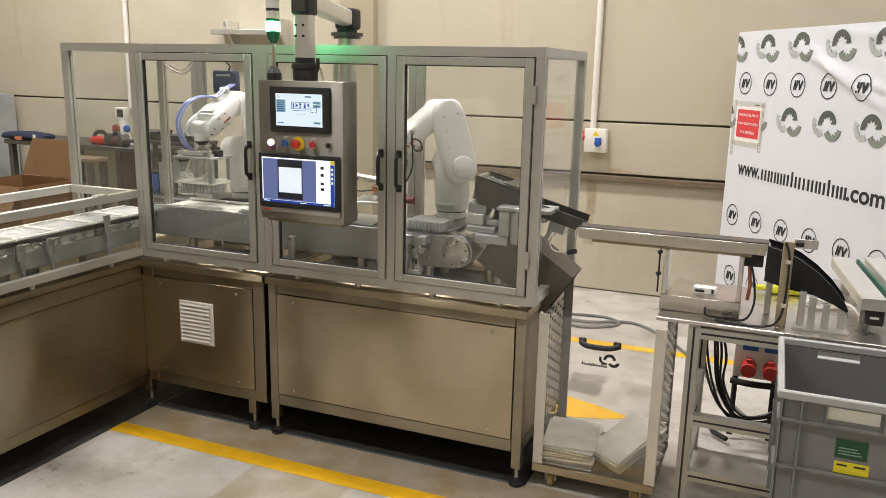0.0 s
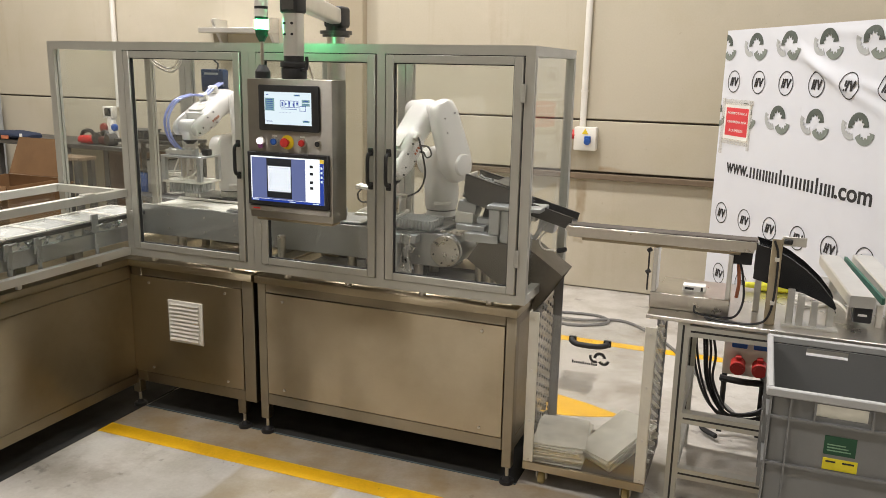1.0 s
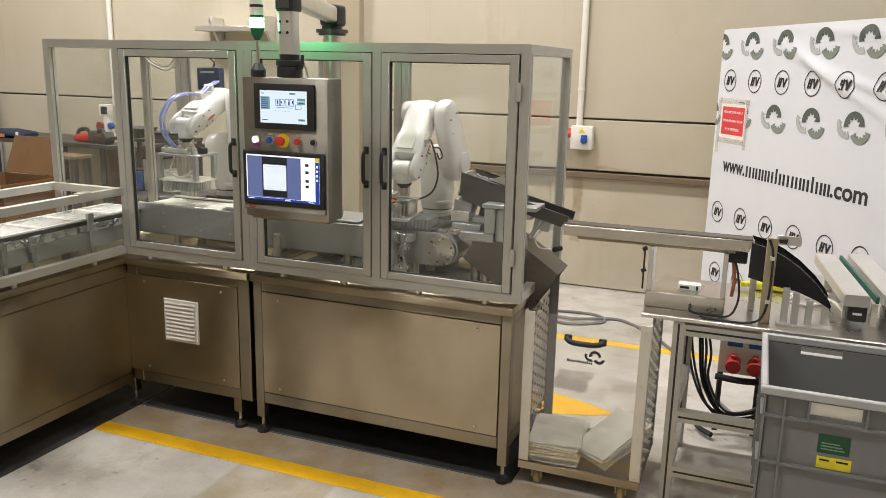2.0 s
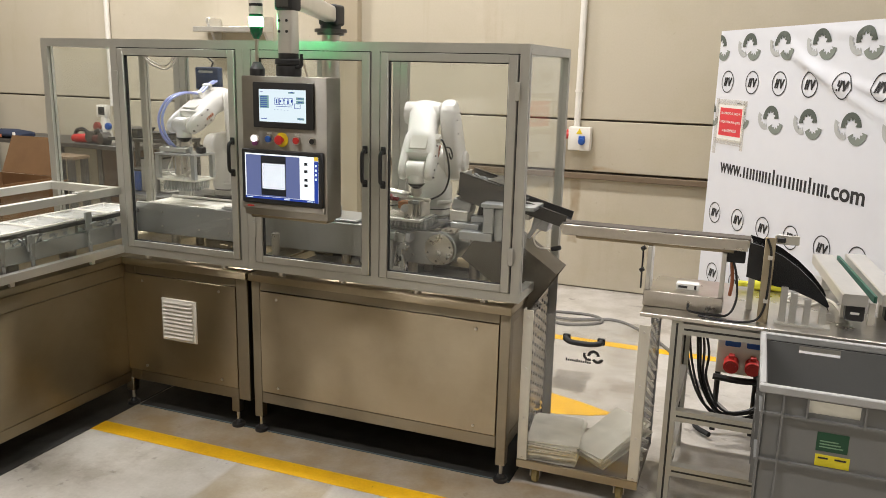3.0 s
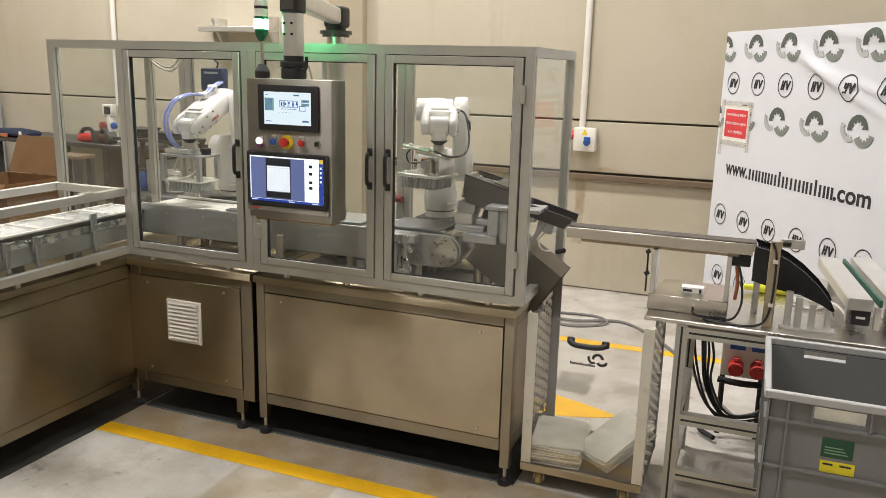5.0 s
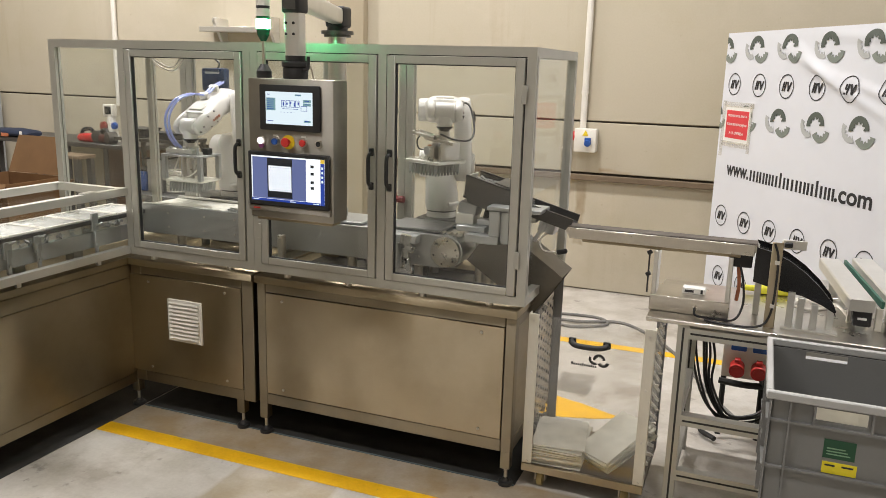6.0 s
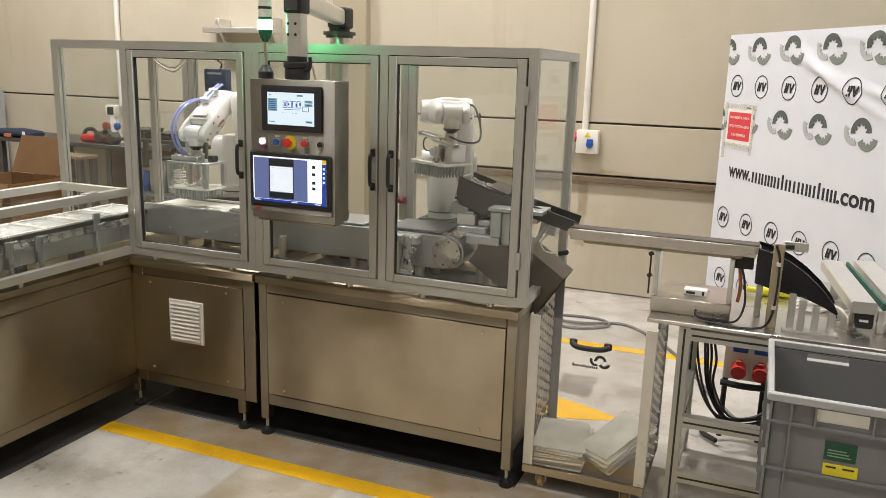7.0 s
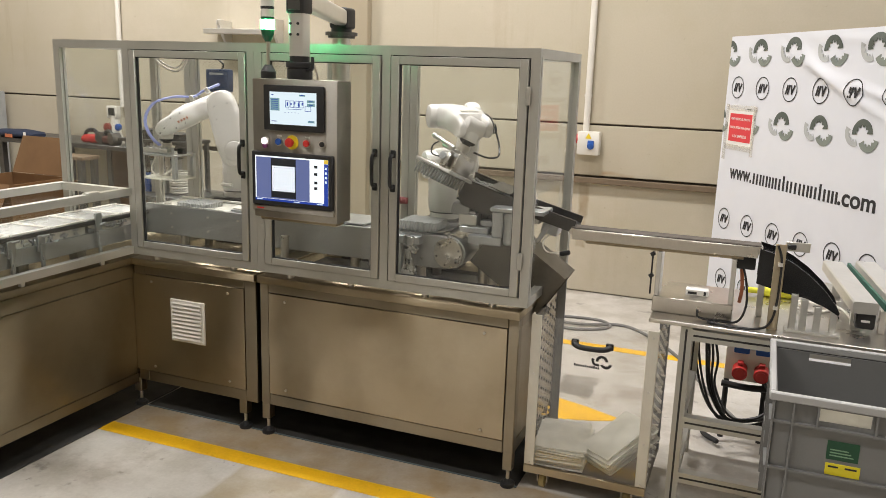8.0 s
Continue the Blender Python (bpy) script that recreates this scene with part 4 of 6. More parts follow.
def robot(base, label):
    r = thing("robot_arm", pose(*base), label, "robot", "cell robots")
    b = bmesh.new()
    loft(b, [((0, 0, 0.0), (0.09, 0, 0), (0, 0.09, 0), 6), ((0, 0, 0.02), (0.09, 0, 0), (0, 0.09, 0), 6), ((0, 0, 0.035), (0.08, 0, 0), (0, 0.08, 0), 4), ((0, 0, 0.15), (0.078, 0, 0), (0, 0.078, 0), 2.5), ((0, 0, 0.20), (0.078, 0, 0), (0, 0.078, 0), 2)], 28)
    part("base", b, WHITE, r)
    part("mount", bx(-0.1, 0.1, -0.1, 0.1, 0.886 - base.z, 0.0, bevel=0.004), DARK_STEEL, r, "dark steel mounting block")
    part("base_plate", bx(-0.105, 0.105, -0.105, 0.098, 0.148, 0.168, bevel=0.006), DARK_STEEL, r, "dark base plate round the foot")
    t = bmesh.new()
    loft(t, [((0, 0, 0.205), (0.082, 0, 0), (0, 0.082, 0), 2), ((0, 0, 0.225), (0.088, 0, 0), (0, 0.088, 0), 2), ((-0.005, 0, 0.29), (0.092, 0, 0), (0, 0.088, 0), 2.3), ((0.0, -0.01, 0.40), (0.088, 0, 0), (0, 0.08, 0), 2.6), ((0.0, -0.012, 0.49), (0.08, 0, 0), (0, 0.068, 0), 2.6), ((0.0, -0.012, 0.535), (0.055, 0, 0), (0, 0.05, 0), 2.4), ((0.0, -0.012, 0.543), (0.02, 0, 0), (0, 0.02, 0), 2)], 28)
    cyl(t, (0, -0.125, L1), (0, 0.075, L1), 0.076, 32, bevel=0.016)
    turret = part("turret", t, WHITE, r)
    part("seam", cy((0, 0, 0.199), (0, 0, 0.207), 0.08, 28), BLACK, turret)
    g = bmesh.new()
    sweep(g, [(0.02, 0.09, 0.245), (0.06, 0.074, 0.243), (0.088, 0.035, 0.243)], 0.012, 8)
    part("cover_lip", g, WHITE, turret)
    u = bmesh.new()
    loft(u, [((0, 0.105, -0.088), (0.03, 0, 0), (0, 0.03, 0), 3), ((0, 0.105, -0.082), (0.056, 0, 0), (0, 0.04, 0), 3), ((0, 0.105, -0.045), (0.088, 0, 0), (0, 0.048, 0), 3.2), ((0, 0.105, 0.03), (0.096, 0, 0), (0, 0.05, 0), 3.4), ((0, 0.103, 0.17), (0.092, 0, 0), (0, 0.046, 0), 3.4), ((0, 0.10, 0.275), (0.086, 0, 0), (0, 0.044, 0), 3.4), ((0, 0.10, 0.328), (0.070, 0, 0), (0, 0.04, 0), 2.8), ((0, 0.10, 0.349), (0.042, 0, 0), (0, 0.034, 0), 2.6), ((0, 0.10, 0.355), (0.014, 0, 0), (0, 0.02, 0), 2)], 24)
    cyl(u, (0, 0.11, 0), (0, 0.172, 0), 0.06, 28, bevel=0.016)
    upper = part("upper_arm", u, WHITE, r)
    for x, z in ((0.05, 0.275), (0.06, 0.20), (0.066, 0.12), (0.068, 0.03), (-0.05, 0.275), (-0.058, 0.12)):
        part("plug", cy((x * 0.75, 0.140, z), (x * 0.75, 0.1495, z), 0.004, 8), DARK_STEEL, upper)
    f = bmesh.new()
    cyl(f, (0, -0.135, 0), (0, 0.058, 0), 0.06, 32, bevel=0.014)
    loft(f, [((-0.067, -0.03, 0.0), (0, 0.04, 0), (0, 0, 0.014), 2.5), ((-0.06, -0.03, 0.0), (0, 0.06, 0), (0, 0, 0.034), 2.8), ((-0.035, -0.03, 0.0), (0, 0.075, 0), (0, 0, 0.058), 3), ((0.0, -0.03, 0.0), (0, 0.078, 0), (0, 0, 0.066), 3), ((0.06, -0.025, 0.008), (0, 0.076, 0), (0, 0, 0.066), 3.2), ((0.135, -0.014, 0.018), (0, 0.074, 0), (0, 0, 0.062), 3.4), ((0.172, -0.008, 0.022), (0, 0.076, 0), (0, 0, 0.061), 3.4), ((0.19, -0.004, 0.022), (0, 0.086, 0), (0, 0, 0.066), 3.6), ((0.27, 0, 0.022), (0, 0.092, 0), (0, 0, 0.062), 3.6), ((0.30, 0, 0.022), (0, 0.09, 0), (0, 0, 0.054), 3.4), ((0.312, 0, 0.022), (0, 0.06, 0), (0, 0, 0.034), 3)], 28)
    for s in (-1, 1):
        loft(f, [((0.27, s * 0.068, 0.022), (0, 0.021, 0), (0, 0, 0.05), 3.5), ((0.34, s * 0.068, 0.021), (0, 0.022, 0), (0, 0, 0.05), 3.4), ((0.385, s * 0.067, 0.02), (0, 0.021, 0), (0, 0, 0.042), 3), ((0.41, s * 0.066, 0.02), (0, 0.017, 0), (0, 0, 0.026), 2.6), ((0.416, s * 0.066, 0.02), (0, 0.009, 0), (0, 0, 0.01), 2)], 20)
    fore = part("forearm", f, WHITE, r)
    part("cover_lid", bx(0.20, 0.285, -0.045, 0.045, 0.078, 0.0875, bevel=0.004), OFFWHITE, fore, "slightly darker cover on the forearm")
    for x, z in ((0.36, 0.02), (0.30, 0.052), (0.30, -0.01), (0.24, 0.055), (0.24, -0.01), (0.395, 0.005)):
        part("plug", cy((x, 0.08, z), (x, 0.0935 if x > 0.25 else 0.0915, z), 0.0045, 8), DARK_STEEL, fore)
    lg = bmesh.new()
    for k in range(4):
        tbox(lg, pose(0.215 + k * 0.018, 0.0905, 0.014, 0, 8, 0), 0.009, 0.006, 0.013)
    part("maker_mark", lg, ORANGE, fore, "orange maker's mark in plain bars")
    w = bmesh.new()
    cyl(w, (0, -0.046, 0), (0, 0.046, 0), 0.046, 28, bevel=0.006)
    loft(w, [((-0.02, 0, 0), (0, 0.037, 0), (0, 0, 0.04), 3.4), ((0.03, 0, 0), (0, 0.037, 0), (0, 0, 0.042), 3.2), ((0.066, 0, 0), (0, 0.036, 0), (0, 0, 0.037), 2.4), ((0.07, 0, 0), (0, 0.03, 0), (0, 0, 0.03), 2)], 24)
    wrist = part("wrist", w, WHITE, r)
    part("flange", cyl(cy((0.068, 0, 0), (0.082, 0, 0), 0.044, 28, 0.03), (0.082, 0, 0), (LF + 0.004, 0, 0), 0.022, 20), BLACK, wrist, "black tool flange")
    return r, turret, upper, fore, wrist


robot_r = robot(R_BASE, "white six-axis robot arm holding a flat tube gripper")
robot_l = robot(L_BASE, "white six-axis robot arm with blue air hoses and a cage gripper")
# cable of one robot
cbl = sweep(bmesh.new(), [(0.20, 0.08, 0.05), (0.205, 0.105, 0.055), (0.235, 0.125, 0.04), (0.28, 0.14, -0.01), (0.34, 0.145, -0.07), (0.41, 0.12, -0.105), (0.46, 0.05, -0.10), (0.46, -0.02, -0.075)], 0.0048, 8)
sweep(cbl, [(0.235, 0.125, 0.04), (0.215, 0.14, 0.005), (0.235, 0.15, -0.03), (0.265, 0.15, -0.015), (0.255, 0.145, 0.02)], 0.004, 8)
part("cable", cbl, BLACK, robot_r[3], "black cable looped beside the forearm")
part("gland", bx(0.175, 0.215, 0.06, 0.098, 0.04, 0.07, bevel=0.004), OFFWHITE, robot_r[3])
hs = bmesh.new()
for dy in (-0.012, 0.012):
    sweep(hs, [(-0.03, -0.03 + dy, 0.10), (0.06, -0.03 + dy, 0.108), (0.14, -0.03 + dy, 0.105), (0.24, -0.035 + dy, 0.155), (0.36, -0.04 + dy, 0.175), (0.455, -0.05 + dy, 0.12), (0.48, -0.05 + dy, 0.02), (0.45, -0.04 + dy, -0.08), (0.42, -0.03 + dy, -0.13)], 0.007, 8)
part("air_hose", hs, HOSE_BLUE, robot_l[3], "translucent blue air hoses")
for x in (0.05, 0.15):
    part("hose_clip", bx(x - 0.012, x + 0.012, -0.058, -0.002, 0.082, 0.118, bevel=0.003), ALU_PALE, robot_l[3])


def tube_mesh():
    b = cy((0, 0, 0), (0, 0, 0.038), 0.0075, 8)
    cyl(b, (0, 0, 0.038), (0, 0, 0.041), 0.0095, 8)
    first = len(b.faces)
    cyl(b, (0, 0, -0.014), (0, 0, 0.0), 0.0035, 8, 0.0065)
    b.faces.ensure_lookup_table()
    # tip faces take a dark grey for the shadow between the tubes
    for f in b.faces[first:]:
        f.material_index = 1
    return mesh_of("tube", b, [TUBEMAT, TIP_SHADE], True)


TUBE = tube_mesh()


def tube_batch(label, m):
    """Its origin lies on the upper face of the tubes."""
    t = thing("tube_batch", m, label, "plastic tubes", "tube batches")
    for i in range(10):
        for j in range(8):
            o = part("tube", TUBE, None, t)
            o.matrix_basis = pose(-0.09 + i * 0.02, -0.075 + j * 0.0215, -0.041, 2.5 * math.sin(i * 2.1 + j), 5 + 3 * math.cos(i + 1.7 * j), 0)
    return t


# gripper of the robot that feeds the chute: its origin is the flange, z up
grip_r = part("gripper", cyl(cy((0, 0, -0.03), (0, 0, 0.0), 0.028, 20), (0, 0, -0.055), (0, 0, -0.03), 0.02, 16), STEEL_BRIGHT, robot_r[0], "flat vacuum gripper plate with cylinders")
part("arm_bar", tbox(bmesh.new(), pose(-0.02, -0.01, -0.048, 0, 5, 0), 0.20, 0.025, 0.018, 0.003), STEEL_BRIGHT, grip_r)
cb2 = bmesh.new()
for dy in (-0.022, 0.022):
    cyl(cb2, (-0.17, dy - 0.01, -0.018), (-0.03, dy - 0.01, -0.034), 0.009, 14)
    cyl(cb2, (-0.185, dy - 0.01, -0.016), (-0.165, dy - 0.01, -0.018), 0.013, 10)
part("cylinder", cb2, STEEL_BRIGHT, grip_r)
part("valve_block", bx(-0.085, -0.03, -0.03, 0.03, -0.105, -0.07, bevel=0.003), COPPER, grip_r)
for x in (-0.008, 0.05):
    part("bracket", tbox(bmesh.new(), pose(x, -0.01, -0.095), 0.010, 0.13, 0.085, 0.004, 2), STEEL_BRIGHT, grip_r)
part("bracket", tbox(bmesh.new(), pose(0.0, -0.088, -0.105), 0.045, 0.012, 0.075, 0.005, 2), STEEL_BRIGHT, grip_r)
part("cross_block", bx(-0.003, 0.045, -0.05, 0.05, -0.075, -0.055, bevel=0.003), MACHINED, grip_r)
for y in (-0.045, 0.0, 0.045):
    part("piston", cy((0.021, y, -0.14), (0.021, y, -0.075), 0.010, 12), STEEL_BRIGHT, grip_r)
part("hub", cy((-0.02, -0.098, -0.09), (-0.02, -0.086, -0.09), 0.02, 16), MACHINED, grip_r)
part("plate", bx(-0.175, 0.06, -0.095, 0.095, -0.156, -0.14, bevel=0.003), ALU_PALE, grip_r, "pale aluminium gripper plate")
nz = bmesh.new()
for i in range(10):
    for j in range(8):
        cyl(nz, (-0.157 + i * 0.02, -0.075 + j * 0.0215, -0.14), (-0.157 + i * 0.02, -0.075 + j * 0.0215, -0.133), 0.006, 6)
tagged(part("nozzles", nz, OFFWHITE, grip_r), kind="stuff")
gh = sweep(bmesh.new(), [(-0.16, 0.0, -0.025), (-0.19, 0.0, -0.06), (-0.17, 0.0, -0.10), (-0.08, 0.0, -0.09)], 0.004, 6)
part("air_line", gh, BLACK, grip_r)
# cage gripper of the other robot
grip_l = part("gripper", cyl(cy((0, 0, -0.03), (0, 0, 0.0), 0.03, 20), (0, 0, -0.03), (0, 0, -0.02), 0.045, 20), STEEL_BRIGHT, robot_l[0], "aluminium cage gripper with clear posts")
part("valve_bar", bx(-0.12, 0.06, -0.07, -0.02, -0.055, -0.03, bevel=0.003), ALU_PALE, grip_l)
part("top_plate", bx(-0.135, 0.135, -0.095, 0.095, -0.072, -0.06, bevel=0.002), MACHINED, grip_l)
for x in (-0.12, 0.12):
    for y in (-0.08, 0.08):
        part("post", bx(x - 0.012, x + 0.012, y - 0.012, y + 0.012, -0.20, -0.072), MACHINED, grip_l)
part("bottom_plate", bx(-0.13, 0.13, -0.09, 0.09, -0.212, -0.20, bevel=0.002), FROST, grip_l)
for x in (-0.05, 0.0, 0.05):
    part("actuator", cy((x, 0.0, -0.20), (x, 0.0, -0.072), 0.014, 12), STEEL_BRIGHT, grip_l)
ft = bmesh.new()
for x in (-0.09, -0.045, 0.0, 0.045, 0.09):
    cyl(ft, (x, -0.06, -0.06), (x, -0.06, -0.02), 0.009, 10)
part("fittings", ft, MACHINED, grip_l)
part("sensor", bx(0.09, 0.13, -0.02, 0.02, -0.06, -0.025, bevel=0.003), BLACK, grip_l)
part("air_line", sweep(bmesh.new(), [(-0.06, -0.03, -0.08), (-0.07, -0.06, -0.16), (0.0, -0.07, -0.19), (0.07, -0.05, -0.15), (0.06, 0, -0.08)], 0.005, 6), OFFWHITE, grip_l)
batch_a = tube_batch("small translucent plastic tubes lifted from the conveyor nest", pose(-0.63, 0.355, CZ + 0.058))
batch_b = tube_batch("small translucent plastic tubes arriving on the transfer conveyor", pose(-1.15, 0.355, CZ + 0.058))
batch_c = tube_batch("small translucent plastic tubes under the cage gripper", pose(-2.0, 0.30, CZ + 0.058))

# ---------------------------------------------------------------- outlet of the cell
stand = thing("outlet_stand", pose(0, 0, 0), "grey cast bracket on a steel post beside the conveyor end", "bracket")
part("post", cy((-0.33, 0.37, 0.886), (-0.33, 0.37, 1.13), 0.027, 22), STEEL_BRIGHT, stand)
part("lower_arm", bx(-0.36, -0.19, 0.20, 0.40, 1.13, 1.172, bevel=0.006, segs=2), MACHINED, stand)
part("upright", bx(-0.24, -0.185, 0.20, 0.33, 1.172, 1.298, bevel=0.005), MACHINED, stand)
part("top_plate", bx(-0.25, 0.015, 0.195, 0.36, 1.298, 1.318, bevel=0.003), MACHINED, stand)
part("gusset", bx(-0.189, -0.13, 0.205, 0.32, 1.133, 1.298, bevel=0.02, segs=2), MACHINED, stand)
part("post", cy((-0.17, 0.30, 0.886), (-0.17, 0.30, 1.135), 0.03, 20), STEEL, stand)
part("post", cy((-0.25, 0.28, 0.886), (-0.25, 0.28, 1.13), 0.022, 20), STEEL_BRIGHT, stand)
slide = thing("slide_unit", pose(-0.365, 0.30, 1.172), "machined aluminium slide unit with a stepped cover", "slide unit")
part("carriage", bx(-0.06, 0.09, -0.05, 0.06, 0.0, 0.03, bevel=0.004), MACHINED, slide)
part("cover", bx(-0.075, 0.02, -0.02, 0.09, 0.03, 0.085, bevel=0.004), ALU_PALE, slide)
part("cap", bx(-0.065, 0.01, -0.005, 0.085, 0.085, 0.10, bevel=0.004), MACHINED, slide)
part("end_block", bx(0.03, 0.10, 0.0, 0.08, 0.03, 0.06, bevel=0.004), MACHINED, slide)

# feeding hopper, a tilted open channel that swings a little
HOP = pose(-0.285, 0.40, 1.362, 0, 14.5, 0)
hopper = thing("feed_hopper", HOP, "dark grey sheet-metal hopper tilted towards the outlet", "hopper")
part("floor_sheet", bx(-0.115, 0.13, -0.10, 0.10, -0.06, -0.052), BLACK, hopper)
for s in (-1, 1):
    side = prism(bmesh.new(), [(-0.125, 0.05), (0.13, 0.05), (0.13, -0.03), (0.06, -0.075), (-0.08, -0.075), (-0.11, -0.03)], (0, s * 0.108 - 0.004, 0), (0, s * 0.108 + 0.004, 0), (0, 0, 1))
    part("side_sheet", side, DARK_STEEL, hopper, smooth=False)
part("lip", bx(-0.125, 0.13, -0.112, -0.098, 0.05, 0.056), BLACK, hopper)
part("lip", bx(-0.125, 0.13, 0.098, 0.112, 0.05, 0.056), BLACK, hopper)
part("cover_sheet", bx(0.02, 0.13, -0.09, 0.112, 0.057, 0.062), DARK_STEEL, hopper)
part("end_plate", bx(-0.13, -0.122, -0.07, 0.07, -0.06, 0.05, bevel=0.002), OFFWHITE, hopper)
part("scoop", tbox(bmesh.new(), pose(-0.075, -0.06, -0.105, 0, -4, 0), 0.10, 0.10, 0.06, 0.012, 2), GREY_PAINT, hopper, "grey scoop below the hopper")
part("hinge_block", bx(0.0, 0.06, -0.06, 0.06, -0.14, -0.055, bevel=0.004), BLACK, hopper)
bk = bmesh.new()
rr_ = random.Random(3)
for k in range(60):
    tbox(bk, pose(rr_.uniform(-0.10, 0.11), rr_.uniform(-0.08, 0.08), 0.03, rr_.uniform(0, 90), 90, rr_.uniform(0, 180)), 0.012, 0.012, 0.035)
tagged(part("loose_tubes", bk, TUBEMAT, hopper), kind="stuff")

chute = thing("outlet_chute", pose(0.012, 0.36, 1.282, 0, 15, 0), "dark tilted outlet channel that leaves the cell", "chute")
part("channel", bx(-0.22, 0.135, -0.07, 0.07, -0.012, -0.004), BLACK, chute)
for s in (-1, 1):
    part("side_sheet", bx(-0.22, 0.135, s * 0.074 - 0.004, s * 0.074 + 0.004, -0.03, 0.03, bevel=0.001), DARK_STEEL, chute)
part("drive", bx(-0.02, 0.06, -0.05, 0.05, -0.085, -0.03, bevel=0.004), MACHINED, chute)
part("sensor_arm", tbox(bmesh.new(), pose(0.0, -0.06, -0.085, 0, 15, 0), 0.02, 0.02, 0.11, 0.003), MACHINED, chute)
part("mount", tbox(bmesh.new(), pose(-0.09, 0.0, -0.045, 0, -15, 0), 0.10, 0.10, 0.05, 0.004), ALU_PALE, chute)
part("cable", sweep(bmesh.new(), [(0.03, -0.04, -0.08), (0.01, -0.05, -0.13), (0.045, -0.06, -0.165), (0.11, -0.06, -0.15)], 0.004, 6), OFFWHITE, chute)
part("plug", tbox(bmesh.new(), pose(0.13, -0.06, -0.14, 0, -30, 0), 0.05, 0.022, 0.022, 0.005), BLACK, chute)

reject = thing("reject_duct", pose(0.053, 0.36, 0.896, 0, 34, 0), "stainless steel reject duct that slopes out of the cell", "duct")
for s in (-1, 1):
    part("side_sheet", bx(-0.42, 0.0, s * 0.1 - 0.003, s * 0.1 + 0.003, -0.122, 0.122), STEEL_DARK_REFLECTION, reject, smooth=False)
part("top_sheet", bx(-0.42, 0.0, -0.097, 0.097, 0.117, 0.122), STEEL_DARK_REFLECTION, reject, smooth=False)
part("bottom_sheet", bx(-0.42, 0.03, -0.097, 0.097, -0.122, -0.117), STEEL_DARK_REFLECTION, reject, smooth=False)
part("fold", bx(-0.03, 0.0, -0.107, -0.1035, -0.122, 0.122), STEEL_DARK_REFLECTION, reject, smooth=False)

outfeed = thing("outfeed_conveyor", pose(0, 0, 0), "narrow stainless outfeed conveyor with a dark belt", "conveyor")
part("side_plate", bx(0.14, 0.955, 0.25, 0.262, 1.195, 1.244, bevel=0.002), STEEL_BRIGHT, outfeed)
part("side_plate", bx(0.14, 0.955, 0.352, 0.364, 1.195, 1.244, bevel=0.002), STEEL_BRIGHT, outfeed)
part("bed", bx(0.145, 0.95, 0.262, 0.352, 1.215, 1.24), STEEL_BRIGHT, outfeed)
part("belt", bx(0.13, 0.965, 0.266, 0.348, 1.24, 1.25, bevel=0.004), mat("brown_belt", (0.10, 0.085, 0.07), 0.6, 0), outfeed)
for x in (0.14, 0.955):
    part("roller", cy((x, 0.266, 1.226), (x, 0.35, 1.226), 0.018, 16), STEEL_BRIGHT, outfeed)
part("motor", bx(0.86, 0.95, 0.28, 0.36, 1.135, 1.195, bevel=0.005), BLACK, outfeed)
part("under_rail", bx(0.2, 0.9, 0.27, 0.345, 1.178, 1.196, bevel=0.003), STEEL, outfeed)
for x in (0.535, 0.853):
    part("upright", bx(x, x + 0.02, 0.25, 0.36, 0.976, 1.178, bevel=0.002), ALU_PALE, outfeed)
part("base_box", bx(0.53, 0.875, 0.246, 0.45, 0.9015, 0.975, bevel=0.003), STEEL_BRIGHT, outfeed)
part("rod", cy((0.515, 0.255, 0.98), (0.515, 0.255, 1.175), 0.004, 8), BLACK, outfeed)
for z in (1.16, 1.06):
    part("knob", cy((0.507, 0.255, z), (0.523, 0.255, z + 0.012), 0.010, 10), BLACK, outfeed)
part("gland", cy((0.73, 0.238, 0.935), (0.73, 0.247, 0.935), 0.012, 12), STEEL_BRIGHT, outfeed)
part("cable", sweep(bmesh.new(), [(0.73, 0.235, 0.935), (0.74, 0.21, 0.912), (0.82, 0.20, 0.908), (0.9, 0.22, 0.912), (0.93, 0.25, 0.98), (0.92, 0.27, 1.08), (0.90, 0.285, 1.15)], 0.005, 8), BLACK, outfeed)
part("orange_lead", sweep(bmesh.new(), [(0.895, 0.3, 1.14), (0.905, 0.29, 1.05), (0.90, 0.30, 0.98)], 0.008, 8), ORANGE, outfeed)
label_b = thing("small_carton", pose(0.715, 0.36, 0.9755), "small white carton with a black bar label", "carton")
part("body", bx(-0.05, 0.05, -0.03, 0.03, 0, 0.027, bevel=0.002), PAPER, label_b)
part("bar_label", bx(-0.04, 0.0, -0.0312, -0.030, 0.007, 0.018), PRINT_BLACK, label_b)
part("mark", bx(0.03, 0.04, -0.0312, -0.030, 0.004, 0.023), PRINT_BLACK, label_b)

# ---------------------------------------------------------------- packing table
table = thing("packing_table", pose(0, 0, 0), "steel topped packing table on aluminium profile legs", "table")
part("tabletop", bx(0.535, 2.35, 0.13, 0.86, 0.882, 0.90, bevel=0.003), STEEL_BRIGHT, table)
part("back_leaf", bx(1.27, 2.35, 0.862, 1.25, 0.882, 0.90, bevel=0.003), STEEL_BRIGHT, table)
BLACKSLOT = [(0.70, 0.165), (2.25, 0.165), (0.70, 0.80), (2.25, 0.80)]
for x, y in BLACKSLOT:
    profile(table, (x, y, 0.0), (x, y, 0.882), 0.05, 0.05, name="leg")
    part("slot_strip", bx(x - 0.0045, x + 0.0045, y - 0.0258, y - 0.018, 0.02, 0.87), BLACK, table)
